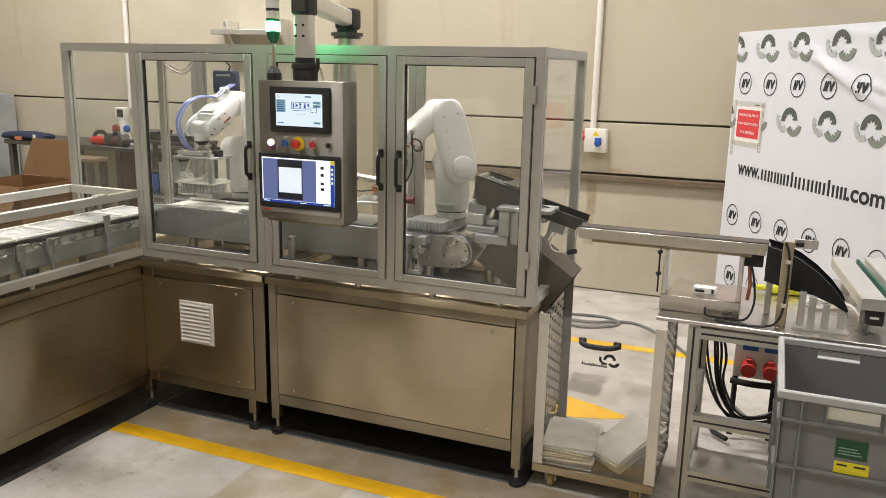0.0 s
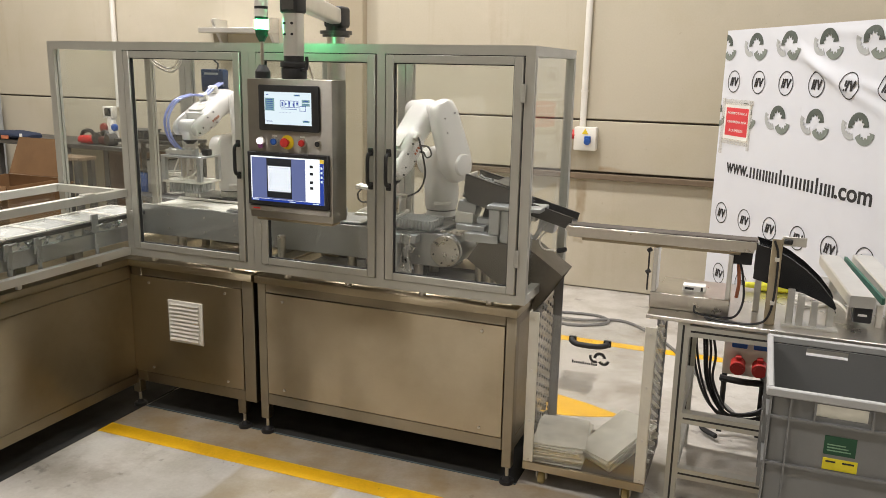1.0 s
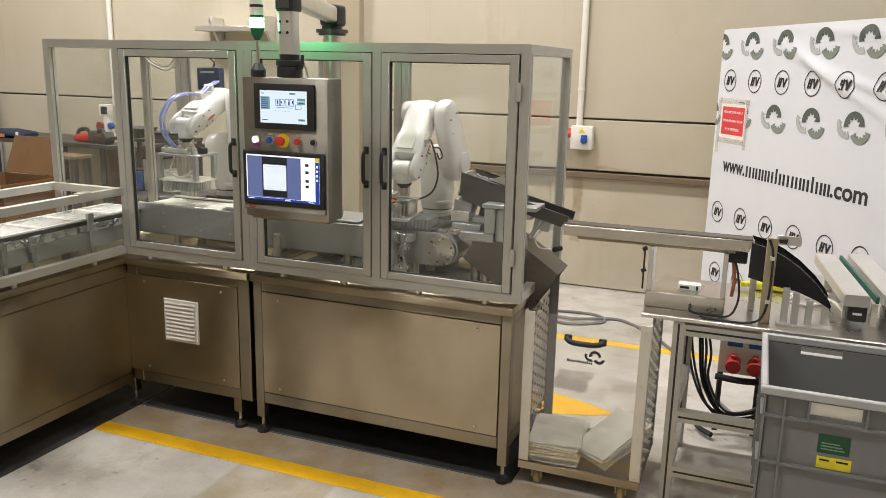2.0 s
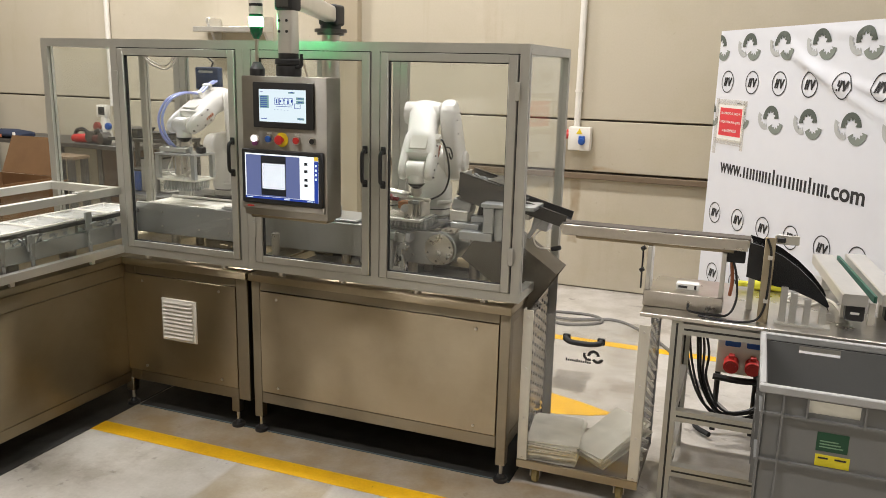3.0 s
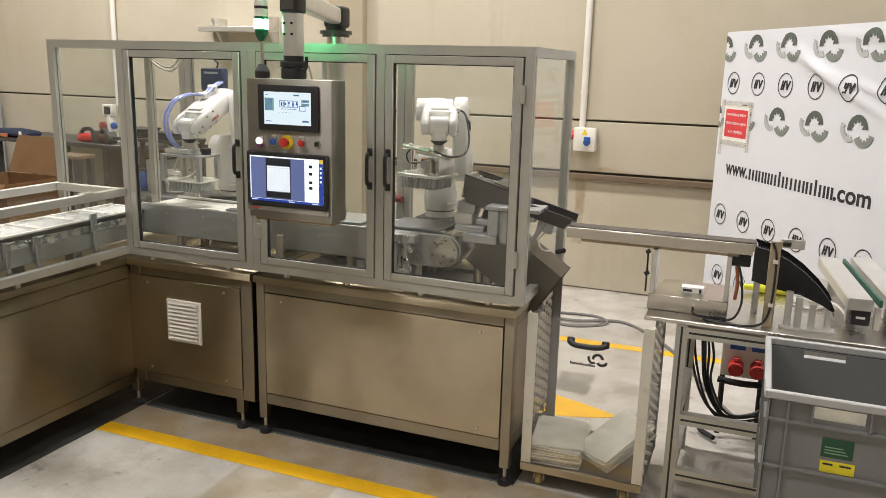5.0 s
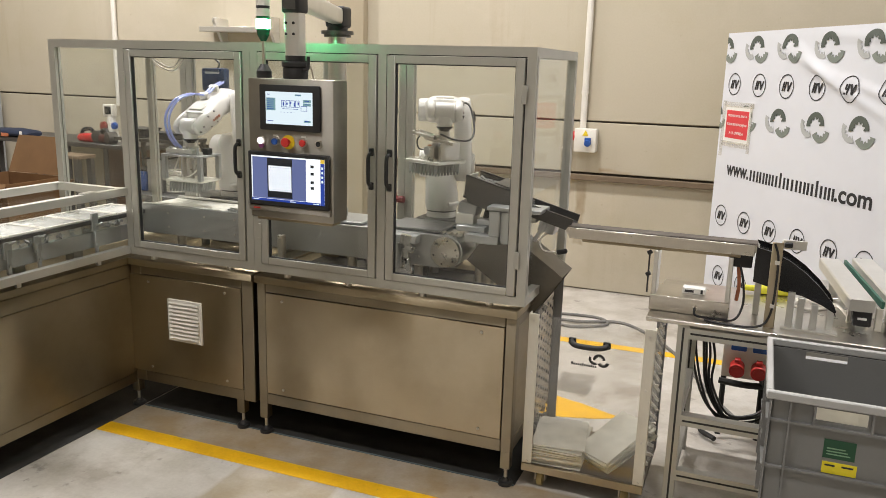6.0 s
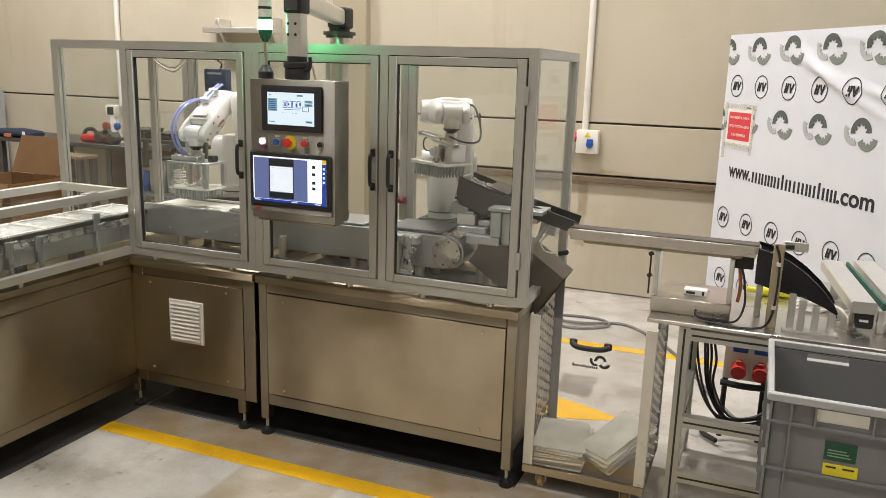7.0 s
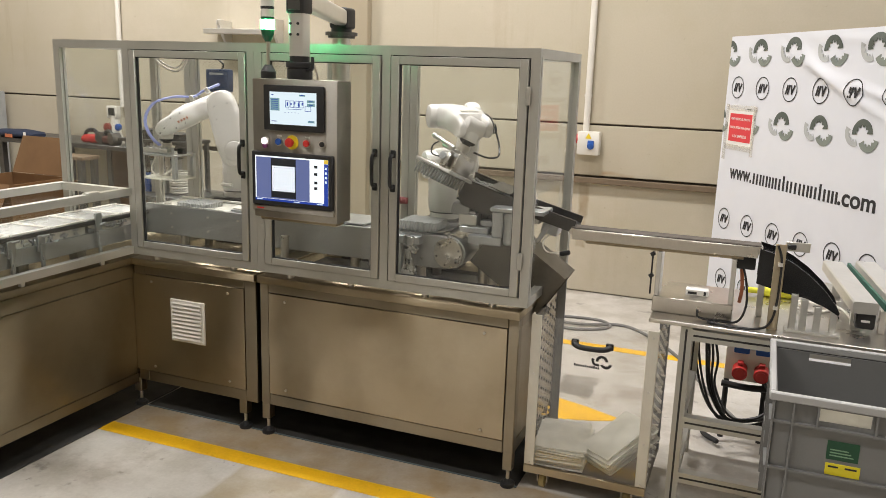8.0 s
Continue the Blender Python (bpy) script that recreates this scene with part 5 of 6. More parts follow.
for z in (0.845, 0.435, 0.165):
    for y in (0.165, 0.80)[:1 if z == 0.435 else 2]:
        profile(table, (0.725, y, z), (2.225, y, z), 0.05, 0.05, name="rail")
        part("slot_strip", bx(0.73, 2.22, y - 0.0258, y - 0.018, z - 0.0045, z + 0.0045), BLACK, table)
    for x in (0.70, 2.25):
        profile(table, (x, 0.19, z), (x, 0.775, z), 0.05, 0.05, name="rail")

slope = thing("curved_chute", pose(0, 0, 0), "glossy black curved slide at the conveyor's end", "chute")
GLOSS = mat("gloss_black_plastic", (0.012, 0.012, 0.013), 0.14, 0, 0.05, 6, 120, 0.02)
TOPC = [(0.962, 1.238), (1.03, 1.222), (1.10, 1.190), (1.17, 1.143), (1.235, 1.085), (1.285, 1.025), (1.30, 0.995)]
LOWC = [(1.295, 0.985), (1.24, 1.015), (1.16, 1.045), (1.06, 1.06), (0.96, 1.085)]
for y in (0.252, 0.432):
    sb = bmesh.new()
    va = [sb.verts.new((x, y, z)) for x, z in TOPC + LOWC]
    vb = [sb.verts.new((x, y + 0.008, z)) for x, z in TOPC + LOWC]
    sb.faces.new(va), sb.faces.new(vb[::-1])
    for i in range(len(va)):
        j = (i + 1) % len(va)
        sb.faces.new((va[i], vb[i], vb[j], va[j]))
    part("side_sheet", sb, GLOSS, slope, smooth=False)
bed = bmesh.new()
prev = None
for x, z in TOPC:
    now = [bed.verts.new((x, y, z + dz)) for y, dz in ((0.26, -0.02), (0.432, -0.02), (0.432, -0.028), (0.26, -0.028))]
    if prev:
        for i in range(4):
            bed.faces.new((prev[i], prev[(i + 1) % 4], now[(i + 1) % 4], now[i]))
    prev = now
part("slide_bed", bed, GLOSS, slope)
for x, y, zt in ((0.985, 0.40, 1.10), (1.12, 0.245, 1.06), (1.16, 0.23, 1.045), (1.215, 0.24, 1.02), (1.28, 0.27, 0.995)):
    part("leg", bx(x - 0.014, x + 0.014, y - 0.014, y + 0.014, 0.9005, zt, bevel=0.002), ALU_PALE, slope)
part("foot_strip", bx(1.09, 1.31, 0.205, 0.265, 0.9005, 0.909), ALU_PALE, slope)
sens = thing("sensor_bracket", pose(0, 0, 0), "bent stainless sensor bracket on the packing table", "bracket")
part("sheet", bx(1.02, 1.062, 0.205, 0.211, 0.9005, 1.275, bevel=0.002), STEEL, sens)
part("flange", bx(1.058, 1.064, 0.212, 0.26, 0.9005, 1.275, bevel=0.001), STEEL, sens)
part("tab", bx(1.06, 1.155, 0.236, 0.242, 1.245, 1.285, bevel=0.002), ALU_PALE, sens)
part("sensor", bx(1.068, 1.10, 0.215, 0.236, 1.255, 1.275, bevel=0.003), BLACK, sens)
part("cable", sweep(bmesh.new(), [(1.03, 0.20, 1.27), (1.05, 0.198, 1.2), (1.05, 0.198, 1.02), (1.03, 0.19, 0.93), (0.98, 0.16, 0.908), (0.88, 0.15, 0.906), (0.78, 0.18, 0.906)], 0.005, 8), BLACK, sens)
for z in (1.19, 1.0):
    part("clip", bx(1.038, 1.056, 0.192, 0.205, z - 0.008, z + 0.008), OFFWHITE, sens)


def rail_conveyor(x, y0, y1, label):
    r = thing("rail_conveyor", pose(x, 0, 0, 0, 0, 0), label, "conveyor", "rail conveyors")
    dx = 0.075
    b = bmesh.new()
    prism(b, [(-0.05, -0.025), (0.05, -0.025), (0.05, 0.02), (0.044, 0.026), (-0.044, 0.026), (-0.05, 0.02)], (0.0, y0, 1.02), (-dx, y1, 1.02), (0, 0, 1))
    part("body", b, ALU_PALE, r, smooth=False)
    part("drive_box", bx(-0.03, 0.045, y0 + 0.015, y0 + 0.09, 0.925, 0.995, bevel=0.006), BLACK, r)
    part("drive_label", bx(-0.01, 0.025, y0 + 0.0135, y0 + 0.0155, 0.955, 0.965), PAPER, r)
    for k in (0.2, 0.8):
        y = y0 + (y1 - y0) * k
        part("foot", bx(-dx * k - 0.02, -dx * k + 0.02, y - 0.02, y + 0.02, 0.9005, 0.995), ALU_PALE, r)
    return r


rail_conveyor(1.40, 0.30, 1.12, "pale aluminium rail conveyor on the packing table")
rail_conveyor(1.56, 0.36, 1.2, "pale aluminium rail conveyor beside a green guide")
gb = prism(bmesh.new(), [(-0.006, -0.014), (0.006, -0.014), (0.006, 0.016), (-0.006, 0.016)], (1.482, 0.34, 1.022), (1.40, 1.16, 1.022), (0, 0, 1))
gg = thing("belt_guide", pose(0, 0, 0), "green belt guide between two rail conveyors", "belt guide")
part("strip", gb, GREEN_BELT, gg, smooth=False)
for k, (x, y) in enumerate(((1.478, 0.38), (1.405, 1.10))):
    part("foot", bx(x - 0.012, x + 0.012, y - 0.02, y + 0.02, 0.9005, 1.0), OFFWHITE, gg)
yh = single("yellow_handle", cyl(cy((0.985, 0.78, 0.926), (1.14, 0.80, 0.926), 0.026, 14, bevel=0.006), (0.93, 0.775, 0.926), (0.985, 0.78, 0.926), 0.015, 12), mat("bright_yellow_rubber", (0.75, 0.72, 0.04), 0.5, 0), "bright yellow tool handle lying on the packing table", "tool")
cl2 = sweep(bmesh.new(), [(1.14, 0.62, 0.908), (1.2, 0.72, 0.912), (1.3, 0.66, 0.908), (1.22, 0.56, 0.908), (1.14, 0.60, 0.914), (1.2, 0.74, 0.918), (1.34, 0.70, 0.908), (1.38, 0.5, 0.908)], 0.007, 8)
single("loose_cable", cl2, OFFWHITE, "pale loose cable coiled on the packing table", "cable")

# power box under the table
K_BOX = 1.1
pb = thing("power_box", Matrix.LocRotScale((0.948 * (1 - K_BOX), -3.38 * (1 - K_BOX), 1.95 * (1 - K_BOX)), None, (K_BOX, K_BOX, K_BOX)), "cream socket box with red and blue outlets on a stand", "socket box")
part("body", bx(0.865, 1.075, 0.62, 0.74, 0.50, 0.735, bevel=0.008, segs=2), mat("cream_socket_plastic", (0.82, 0.79, 0.70), 0.4, 0, 0.03, 7, 160, 0.03), pb)
for x in (0.937, 1.036):
    s_ = part("red_outlet", cyl(cy((x, 0.62, 0.565), (x, 0.575, 0.56), 0.035, 22, 0.032), (x, 0.575, 0.56), (x, 0.555, 0.557), 0.036, 22, bevel=0.004), RED, pb, "red round power outlet")
    part("latch", bx(x - 0.014, x + 0.014, 0.565, 0.60, 0.598, 0.615, bevel=0.003), RED, s_)
    part("socket_face", cy((x, 0.556, 0.557), (x, 0.550, 0.557), 0.024, 18), RED, s_)
    part("blue_outlet", bx(x - 0.036, x + 0.036, 0.585, 0.62, 0.652, 0.722, bevel=0.006, segs=2), BLUE, pb, "blue capped power outlet")
fr = sweep(bmesh.new(), [(0.86, 0.60, 0.485), (0.97, 0.59, 0.482), (1.08, 0.60, 0.485)], 0.016, 8)
for x in (0.88, 1.06):
    sweep(fr, [(x, 0.66, 0.50), (x, 0.65, 0.36), (x, 0.60, 0.2)], 0.014, 8)
part("stand", fr, RUBBER, pb)
fs = sweep(bmesh.new(), [(0.87, 0.52, 0.206), (0.80, 0.60, 0.206), (0.82, 0.72, 0.206), (1.1, 0.72, 0.206), (1.12, 0.55, 0.206)], 0.013, 8)
part("foot_frame", fs, RUBBER, pb)
rc = random.Random(9)
for k in range(7):
    a, b_ = rc.uniform(-0.02, 0.04), rc.uniform(0, 0.06)
    cc = sweep(bmesh.new(), [(0.76 + a, 0.42 + b_, 0.97), (0.765 + a, 0.40 + b_, 0.84), (0.768 + a * 2, 0.42, 0.66 + b_), (0.80 + a, 0.46 + b_, 0.48 + a), (0.88 + a, 0.50, 0.36 - b_ * 0.5), (0.99 + a, 0.50 + b_, 0.33 + a), (1.08, 0.52 + b_, 0.37 + a), (1.10 + a, 0.56, 0.47), (1.04, 0.60 + a, 0.53)], 0.006, 8)
    part("lead", cc, BLACK, pb, "black power lead hanging in a loop")


# ---------------------------------------------------------------- grey bin on its stand
def euro_bin(x0, x1, y0, y1, zt, zb):
    b = thing("storage_bin", pose(0, 0, zb), "large grey plastic storage bin with hand holes and labels", "plastic bin")
    H = zt - zb
    th = 0.006
    i_ = 0.02
    # front wall in pieces round its hand hole
    hx0, hx1, hz0, hz1 = x0 + 0.155, x0 + 0.31, H - 0.082, H - 0.038
    for a in ((x0 + i_, hx0, 0.0, H - 0.03), (hx1, x1 - i_, 0.0, H - 0.03), (hx0, hx1, 0.0, hz0), (hx0, hx1, hz1, H - 0.03)):
        part("front_wall", bx(a[0], a[1], y0 + i_, y0 + i_ + th, a[2], a[3]), BIN, b, smooth=False)
    gx0, gx1 = x0 + 0.145, x0 + 0.292
    for a in ((x0 + i_, gx0, 0.0, H - 0.03), (gx1, x1 - i_, 0.0, H - 0.03), (gx0, gx1, 0.0, H - 0.064), (gx0, gx1, H - 0.034, H - 0.03)):
        part("back_wall", bx(a[0], a[1], y1 - i_ - th, y1 - i_, a[2], a[3]), BIN, b, smooth=False)
    part("side_wall", bx(x0 + i_, x0 + i_ + th, y0 + i_, y1 - i_, 0, H - 0.03), BIN, b, smooth=False)
    part("side_wall", bx(x1 - i_ - th, x1 - i_, y0 + i_, y1 - i_, 0, H - 0.03), BIN, b, smooth=False)
    part("bottom", bx(x0 + i_, x1 - i_, y0 + i_, y1 - i_, -0.006, 0.0), BIN, b)
    # rim in a paler grey than the bin: its bright highlight, put into the colour
    RIM_HIGHLIGHT = mat("bin_rim_highlight", (0.42, 0.42, 0.41), 0.4, 0, 0.06, 6, 200, 0.05)
    for nm, a in (("rim", (x0, x1, y0, y0 + 0.022)), ("rim", (x0, x1, y1 - 0.022, y1)), ("rim", (x0, x0 + 0.022, y0 + 0.022, y1 - 0.022)), ("rim", (x1 - 0.022, x1, y0 + 0.022, y1 - 0.022))):
        part(nm, bx(*a, H - 0.028, H, bevel=0.004), RIM_HIGHLIGHT, b)
    for z in (H - 0.105, H - 0.27):
        part("rib", bx(x0 + 0.006, x1 - 0.006, y0 + 0.006, y0 + i_, z, z + 0.008), BIN, b)
        part("rib", bx(x0 + 0.006, x0 + i_, y0 + i_, y1 - 0.01, z, z + 0.008), BIN, b)
    for k, x in enumerate((x0 + 0.012, x0 + 0.075, x0 + 0.148, x0 + 0.318, x0 + 0.48, x0 + 0.60, x1 - 0.02)):
        part("rib", bx(x, x + 0.006, y0 + 0.004, y0 + i_, H - 0.105 if 2 <= k <= 3 else 0.0, H - 0.028), BIN, b)
    for y in (y0 + 0.15, y0 + 0.30, y0 + 0.45):
        part("rib", bx(x0 + 0.004, x0 + i_, y, y + 0.006, 0.0, H - 0.028), BIN, b)
    part("grip_film", bx(hx0 + 0.002, hx1 - 0.002, y0 + 0.026, y0 + 0.03, hz0, hz1), FROST, b, "crumpled clear film behind the hand hole")
    lab = part("label", bx(x0 + 0.19, x0 + 0.285, y0 + i_ - 0.002, y0 + i_, H - 0.205, H - 0.14), GREEN_LABEL, b, "dark green label with pale bars")
    for k in range(3):
        part("bar", bx(x0 + 0.2, x0 + 0.255 + 0.008 * k, y0 + i_ - 0.003, y0 + i_ - 0.002, H - 0.172 - k * 0.01, H - 0.168 - k * 0.01), mat("pale_green_print", (0.2, 0.35, 0.22), 0.5), lab)
    lab2 = part("label", bx(x0 + 0.192, x0 + 0.295, y0 + i_ - 0.002, y0 + i_, H - 0.258, H - 0.218), YELLOW_LABEL, b, "bright yellow label with dark bars")
    for xx, w_ in ((0.2, 0.03), (0.25, 0.035)):
        part("bar", bx(x0 + xx, x0 + xx + w_, y0 + i_ - 0.003, y0 + i_ - 0.002, H - 0.232, H - 0.226), PRINT_BLACK, lab2)
    return b


euro_bin(1.035, 1.80, -0.69, -0.08, 0.95, 0.52)
bs = thing("bin_stand", pose(0, 0, 0), "plain steel frame stand under the grey bin", "stand")
for x in (1.08, 1.72):
    for y in (-0.63, -0.17):
        part("leg", bx(x, x + 0.035, y, y + 0.035, 0.0, 0.48), STEEL, bs)
part("frame", bx(1.06, 1.775, -0.655, -0.11, 0.48, 0.513), STEEL, bs)

# ---------------------------------------------------------------- scrap trolley
cart = thing("scrap_trolley", pose(0.31, 0.05, 0), "clear sided trolley with cream uprights and castors", "trolley")
CREAM = mat("cream_uprights", (0.66, 0.63, 0.54), 0.45, 0.0, 0.05, 6, 160, 0.05)
part("deck", bx(-0.285, 0.285, 0.005, 0.50, 0.095, 0.112, bevel=0.003), mat("brown_steel_deck", (0.16, 0.135, 0.11), 0.4, 0.6, 0.1, 6, 90, 0.1), cart)
part("deck_edge", bx(-0.285, 0.285, -0.012, 0.004, 0.085, 0.125, bevel=0.002), STEEL, cart)
CHANNEL = mat("grey_steel_channel", (0.30, 0.305, 0.31), 0.42, 0.7, 0.08, 6, 120, 0.08)
for x in (-0.285, 0.238):
    for y in (-0.004, 0.46):
        front = y < 0.1
        top = 0.868 if front else (0.93 if x < 0 else 0.85)
        u_ = part("upright", bx(x, x + 0.047, y, y + 0.006, 0.09, top, bevel=0.001), CREAM if front else CHANNEL, cart)
        part("flange", bx(x if x < 0 else x + 0.041, x + 0.006 if x < 0 else x + 0.047, y + 0.006, y + 0.04, 0.09, top), CREAM if front else CHANNEL, u_)
        if front:
            for z in (0.135, 0.335, 0.585, 0.835):
                part("bolt", cy((x + 0.024, -0.010, z), (x + 0.024, -0.004, z), 0.006, 8), STEEL_BRIGHT, u_)
part("pane", bx(-0.238, 0.238, 0.003, 0.007, 0.125, 0.865), CLEAR_CART, cart, smooth=False)
for x in (-0.281, 0.277):
    part("pane", bx(x, x + 0.004, 0.045, 0.46, 0.125, 0.845), CLEAR_CART, cart, "clear side sheet with rows of slots", smooth=False)
    slots = bmesh.new()
    for i in range(8):
        for j in range(14):
            y, z = 0.08 + i * 0.05, 0.15 + j * 0.05 + (i % 2) * 0.025
            box(slots, x - 0.0012, x + 0.0052, y - 0.006, y + 0.006, z - 0.0075, z + 0.0075)
    tagged(part("slot_pattern", slots, DARK_STEEL if x < 0 else ALU_PALE, cart), kind="stuff")
for z in (0.19, 0.35, 0.54, 0.71, 0.82):
    for y in (0.2, 0.36):
        part("bolt", cy((0.275, y, z), (0.298, y, z), 0.005, 8), STEEL_BRIGHT, cart)
hh_ = sweep(bmesh.new(), [(-0.078, 0.0, 0.767), (-0.075, -0.03, 0.766), (-0.045, -0.04, 0.758), (0.035, -0.04, 0.758), (0.075, -0.03, 0.764), (0.078, 0.0, 0.765)], 0.013, 10)
for x in (-0.078, 0.078):
    box(hh_, x - 0.017, x + 0.017, -0.012, 0.002, 0.75, 0.782, bevel=0.004)
part("handle", hh_, BLACK, cart, "black plastic handle")
CART_LOGO = (0.045, 0.69)
CART_BARS = 0.652


def gear_arc(bm, m, r0, r1, a0, a1, teeth, depth, inward=True, n=26):
    """A flat curved band with square teeth on one edge, 2 mm thick, drawn in the local xz plane."""
    inner, outer = [], []
    for k in range(n * teeth + 1):
        u = k / (n * teeth)
        a = radians(a0 + (a1 - a0) * u)
        tooth = ((u * teeth) % 1) < 0.5
        ri = r0 - (depth if inward and tooth else 0)
        ro = r1 + (depth if not inward and tooth else 0)
        inner.append((ri * math.cos(a), ri * math.sin(a)))
        outer.append((ro * math.cos(a), ro * math.sin(a)))
    for y in (-0.001,):
        vi = [bm.verts.new(m @ Vector((x, y, z))) for x, z in inner]
        vo = [bm.verts.new(m @ Vector((x, y, z))) for x, z in outer]
        for k in range(len(vi) - 1):
            bm.faces.new((vi[k], vi[k + 1], vo[k + 1], vo[k]))


def gear_logo(m, s, parent, dark, mid, pale, name="logo", edge=None):
    """Three linked gear arcs as plain shapes, about s wide."""
    out = []
    for cx, cz, r0, r1, a0, a1, teeth, depth, material, tag in (
            (0.02, 0.0, 0.18, 0.295, 4, 186, 5, 0.045, dark, name), (0.215, -0.055, 0.175, 0.29, 208, 350, 4, 0.045, mid, name + "_tail"), (-0.2, 0.02, 0.185, 0.28, 158, 296, 4, 0.045, pale, name + "_half")):
        q = bmesh.new()
        gear_arc(q, m @ pose(cx * s, 0, cz * s), r0 * s, r1 * s, a0, a1, teeth, depth * s, n=4)
        if edge is not None:
            bmesh.ops.bisect_plane(q, geom=q.verts[:] + q.edges[:] + q.faces[:], plane_co=(edge, 0, 0), plane_no=(1, 0, 0), clear_inner=True)
        if not q.faces:
            q.free()
            continue
        r = bmesh.ops.extrude_face_region(q, geom=q.faces[:])
        bmesh.ops.translate(q, verts=[v for v in r["geom"] if isinstance(v, bmesh.types.BMVert)], vec=m.to_3x3() @ Vector((0, 0.0014, 0)))
        out.append(part(tag, q, material, out[0] if out else parent, smooth=False))
    return out


gear_logo(pose(CART_LOGO[0], 0.003, CART_LOGO[1]), 0.095, cart, PRINT_BLACK, PRINT_BLACK, PRINT_BLACK)
lb = bmesh.new()
for k in range(12):
    box(lb, -0.078 + k * 0.0098, -0.078 + k * 0.0098 + 0.0068, 0.001, 0.0025, CART_BARS, CART_BARS + 0.010 + (0.004 if k in (0, 5, 9) else 0))
part("maker_bars", lb, PRINT_BLACK, cart, smooth=False)
for x in (-0.20, 0.20):
    for y in (0.045, 0.43):
        w_ = part("castor", cyl(cy((x - 0.014, y, 0.038), (x + 0.014, y, 0.038), 0.038, 22, bevel=0.006), (x - 0.018, y, 0.038), (x + 0.018, y, 0.038), 0.014, 12), mat("amber_castor", (0.45, 0.36, 0.16), 0.4, 0), cart, "amber rubber castor")
        for fx in (x - 0.023, x + 0.023):
            part("fork_plate", bx(fx - 0.003, fx + 0.003, y - 0.016, y + 0.016, 0.03, 0.105), STEEL_BRIGHT, w_)


def sheet_stack(x, y, z, n, w, d, turn, label, tilt=0.0):
    t = thing("plastic_trays", pose(x, y, z, tilt, 0, turn), label, "plastic trays", "scrap trays")
    r_ = random.Random(int(x * 1000) + n)
    for k in range(n):
        o = bmesh.new()
        tbox(o, pose(r_.uniform(-0.008, 0.008), r_.uniform(-0.008, 0.008), 0.006 + k * 0.012, r_.uniform(-1, 1), r_.uniform(-1, 1), r_.uniform(-4, 4)), w, d, 0.007, 0.002)
        part("tray", o, FROST, t)


sheet_stack(0.165, 0.24, 0.113, 9, 0.25, 0.34, 4, "loose stack of milky plastic trays in the trolley")
sheet_stack(0.44, 0.27, 0.185, 6, 0.20, 0.34, -34, "milky plastic trays leaning across the trolley", 20)

drop = thing("plastic_trays", pose(0, 0, 1.0), "single milky plastic tray that drops from the reject duct", "plastic trays", "scrap trays")
part("tray", tbox(bmesh.new(), pose(0, 0, 0), 0.32, 0.18, 0.009, 0.002), FROST, drop)

# ---------------------------------------------------------------- banner
BAN = pose(0.532, 3.4, 0, 0, 0, math.degrees(math.atan2(-0.84, 0.54)))
ban = thing("banner_wall", BAN, "white printed banner stretched on a tall frame", "banner")
BS0, BS1, BH = 0.147, 3.3, 2.27
def fold(s, z):
    """How far the cloth bulges at that place."""
    out = 0.0
    for cs, cz, ang, wd, ln, hgt in ((1.45, 1.93, -22, 0.035, 0.55, 0.016), (1.9, 1.86, -14, 0.03, 0.6, 0.013), (1.2, 2.06, -30, 0.03, 0.35, 0.010), (1.7, 2.2, -4, 0.04, 0.5, 0.008)):
        du, dv, a = s - cs, z - cz, radians(ang)
        along, across = du * math.cos(a) + dv * math.sin(a), -du * math.sin(a) + dv * math.cos(a)
        out += 1.25 * hgt * math.exp(-(across / wd) ** 2 - (along / ln) ** 2)
    return out


def on_cloth(ob):
    """Lays a print on the cloth."""
    for v in ob.data.vertices:
        v.co.y += -fold(v.co.x, v.co.z) - 0.003


cloth = bmesh.new()
NU, NV = 240, 160
grid = []
for i in range(NU + 1):
    row = []
    for j in range(NV + 1):
        s, z = BS0 + (BS1 - BS0) * i / NU, 0.03 + (BH - 0.03) * j / NV
        row.append(cloth.verts.new((s, -fold(s, z), z)))
    grid.append(row)
for i in range(NU):
    for j in range(NV):
        cloth.faces.new((grid[i][j], grid[i + 1][j], grid[i + 1][j + 1], grid[i][j + 1]))
part("cloth", cloth, BANNER, ban)
part("frame_board", bx(BS0, BS1, 0.002, 0.04, 0.0, BH - 0.004), BANNER, ban)


def ringmark(s, z, r):
    """A round mark: a thin ring with slanted bars, as plain shapes."""
    b = bmesh.new()
    vi = []
    for k in range(32):
        a = 2 * math.pi * k / 32
        vi.append([b.verts.new((s + q * math.cos(a), y, z + q * math.sin(a))) for q, y in ((r, 0.0), (r * 0.91, 0.0))])
    for k in range(32):
        b.faces.new((vi[k][0], vi[(k + 1) % 32][0], vi[(k + 1) % 32][1], vi[k][1]))
    for dx, ang, ln in ((-0.42, 16, 0.8), (-0.14, 16, 0.8), (0.24, -12, 0.78), (0.46, 30, 0.82)):
        tbox(b, pose(s + dx * r, 0.0, z, 0, ang, 0), 0.17 * r, 0.002, ln * r)
    tbox(b, pose(s - 0.28 * r, 0.0, z, 0, 0, 0), 0.2 * r, 0.002, 0.13 * r)
    on_cloth(part("round_mark", b, PRINT_BLACK, ban, smooth=False))


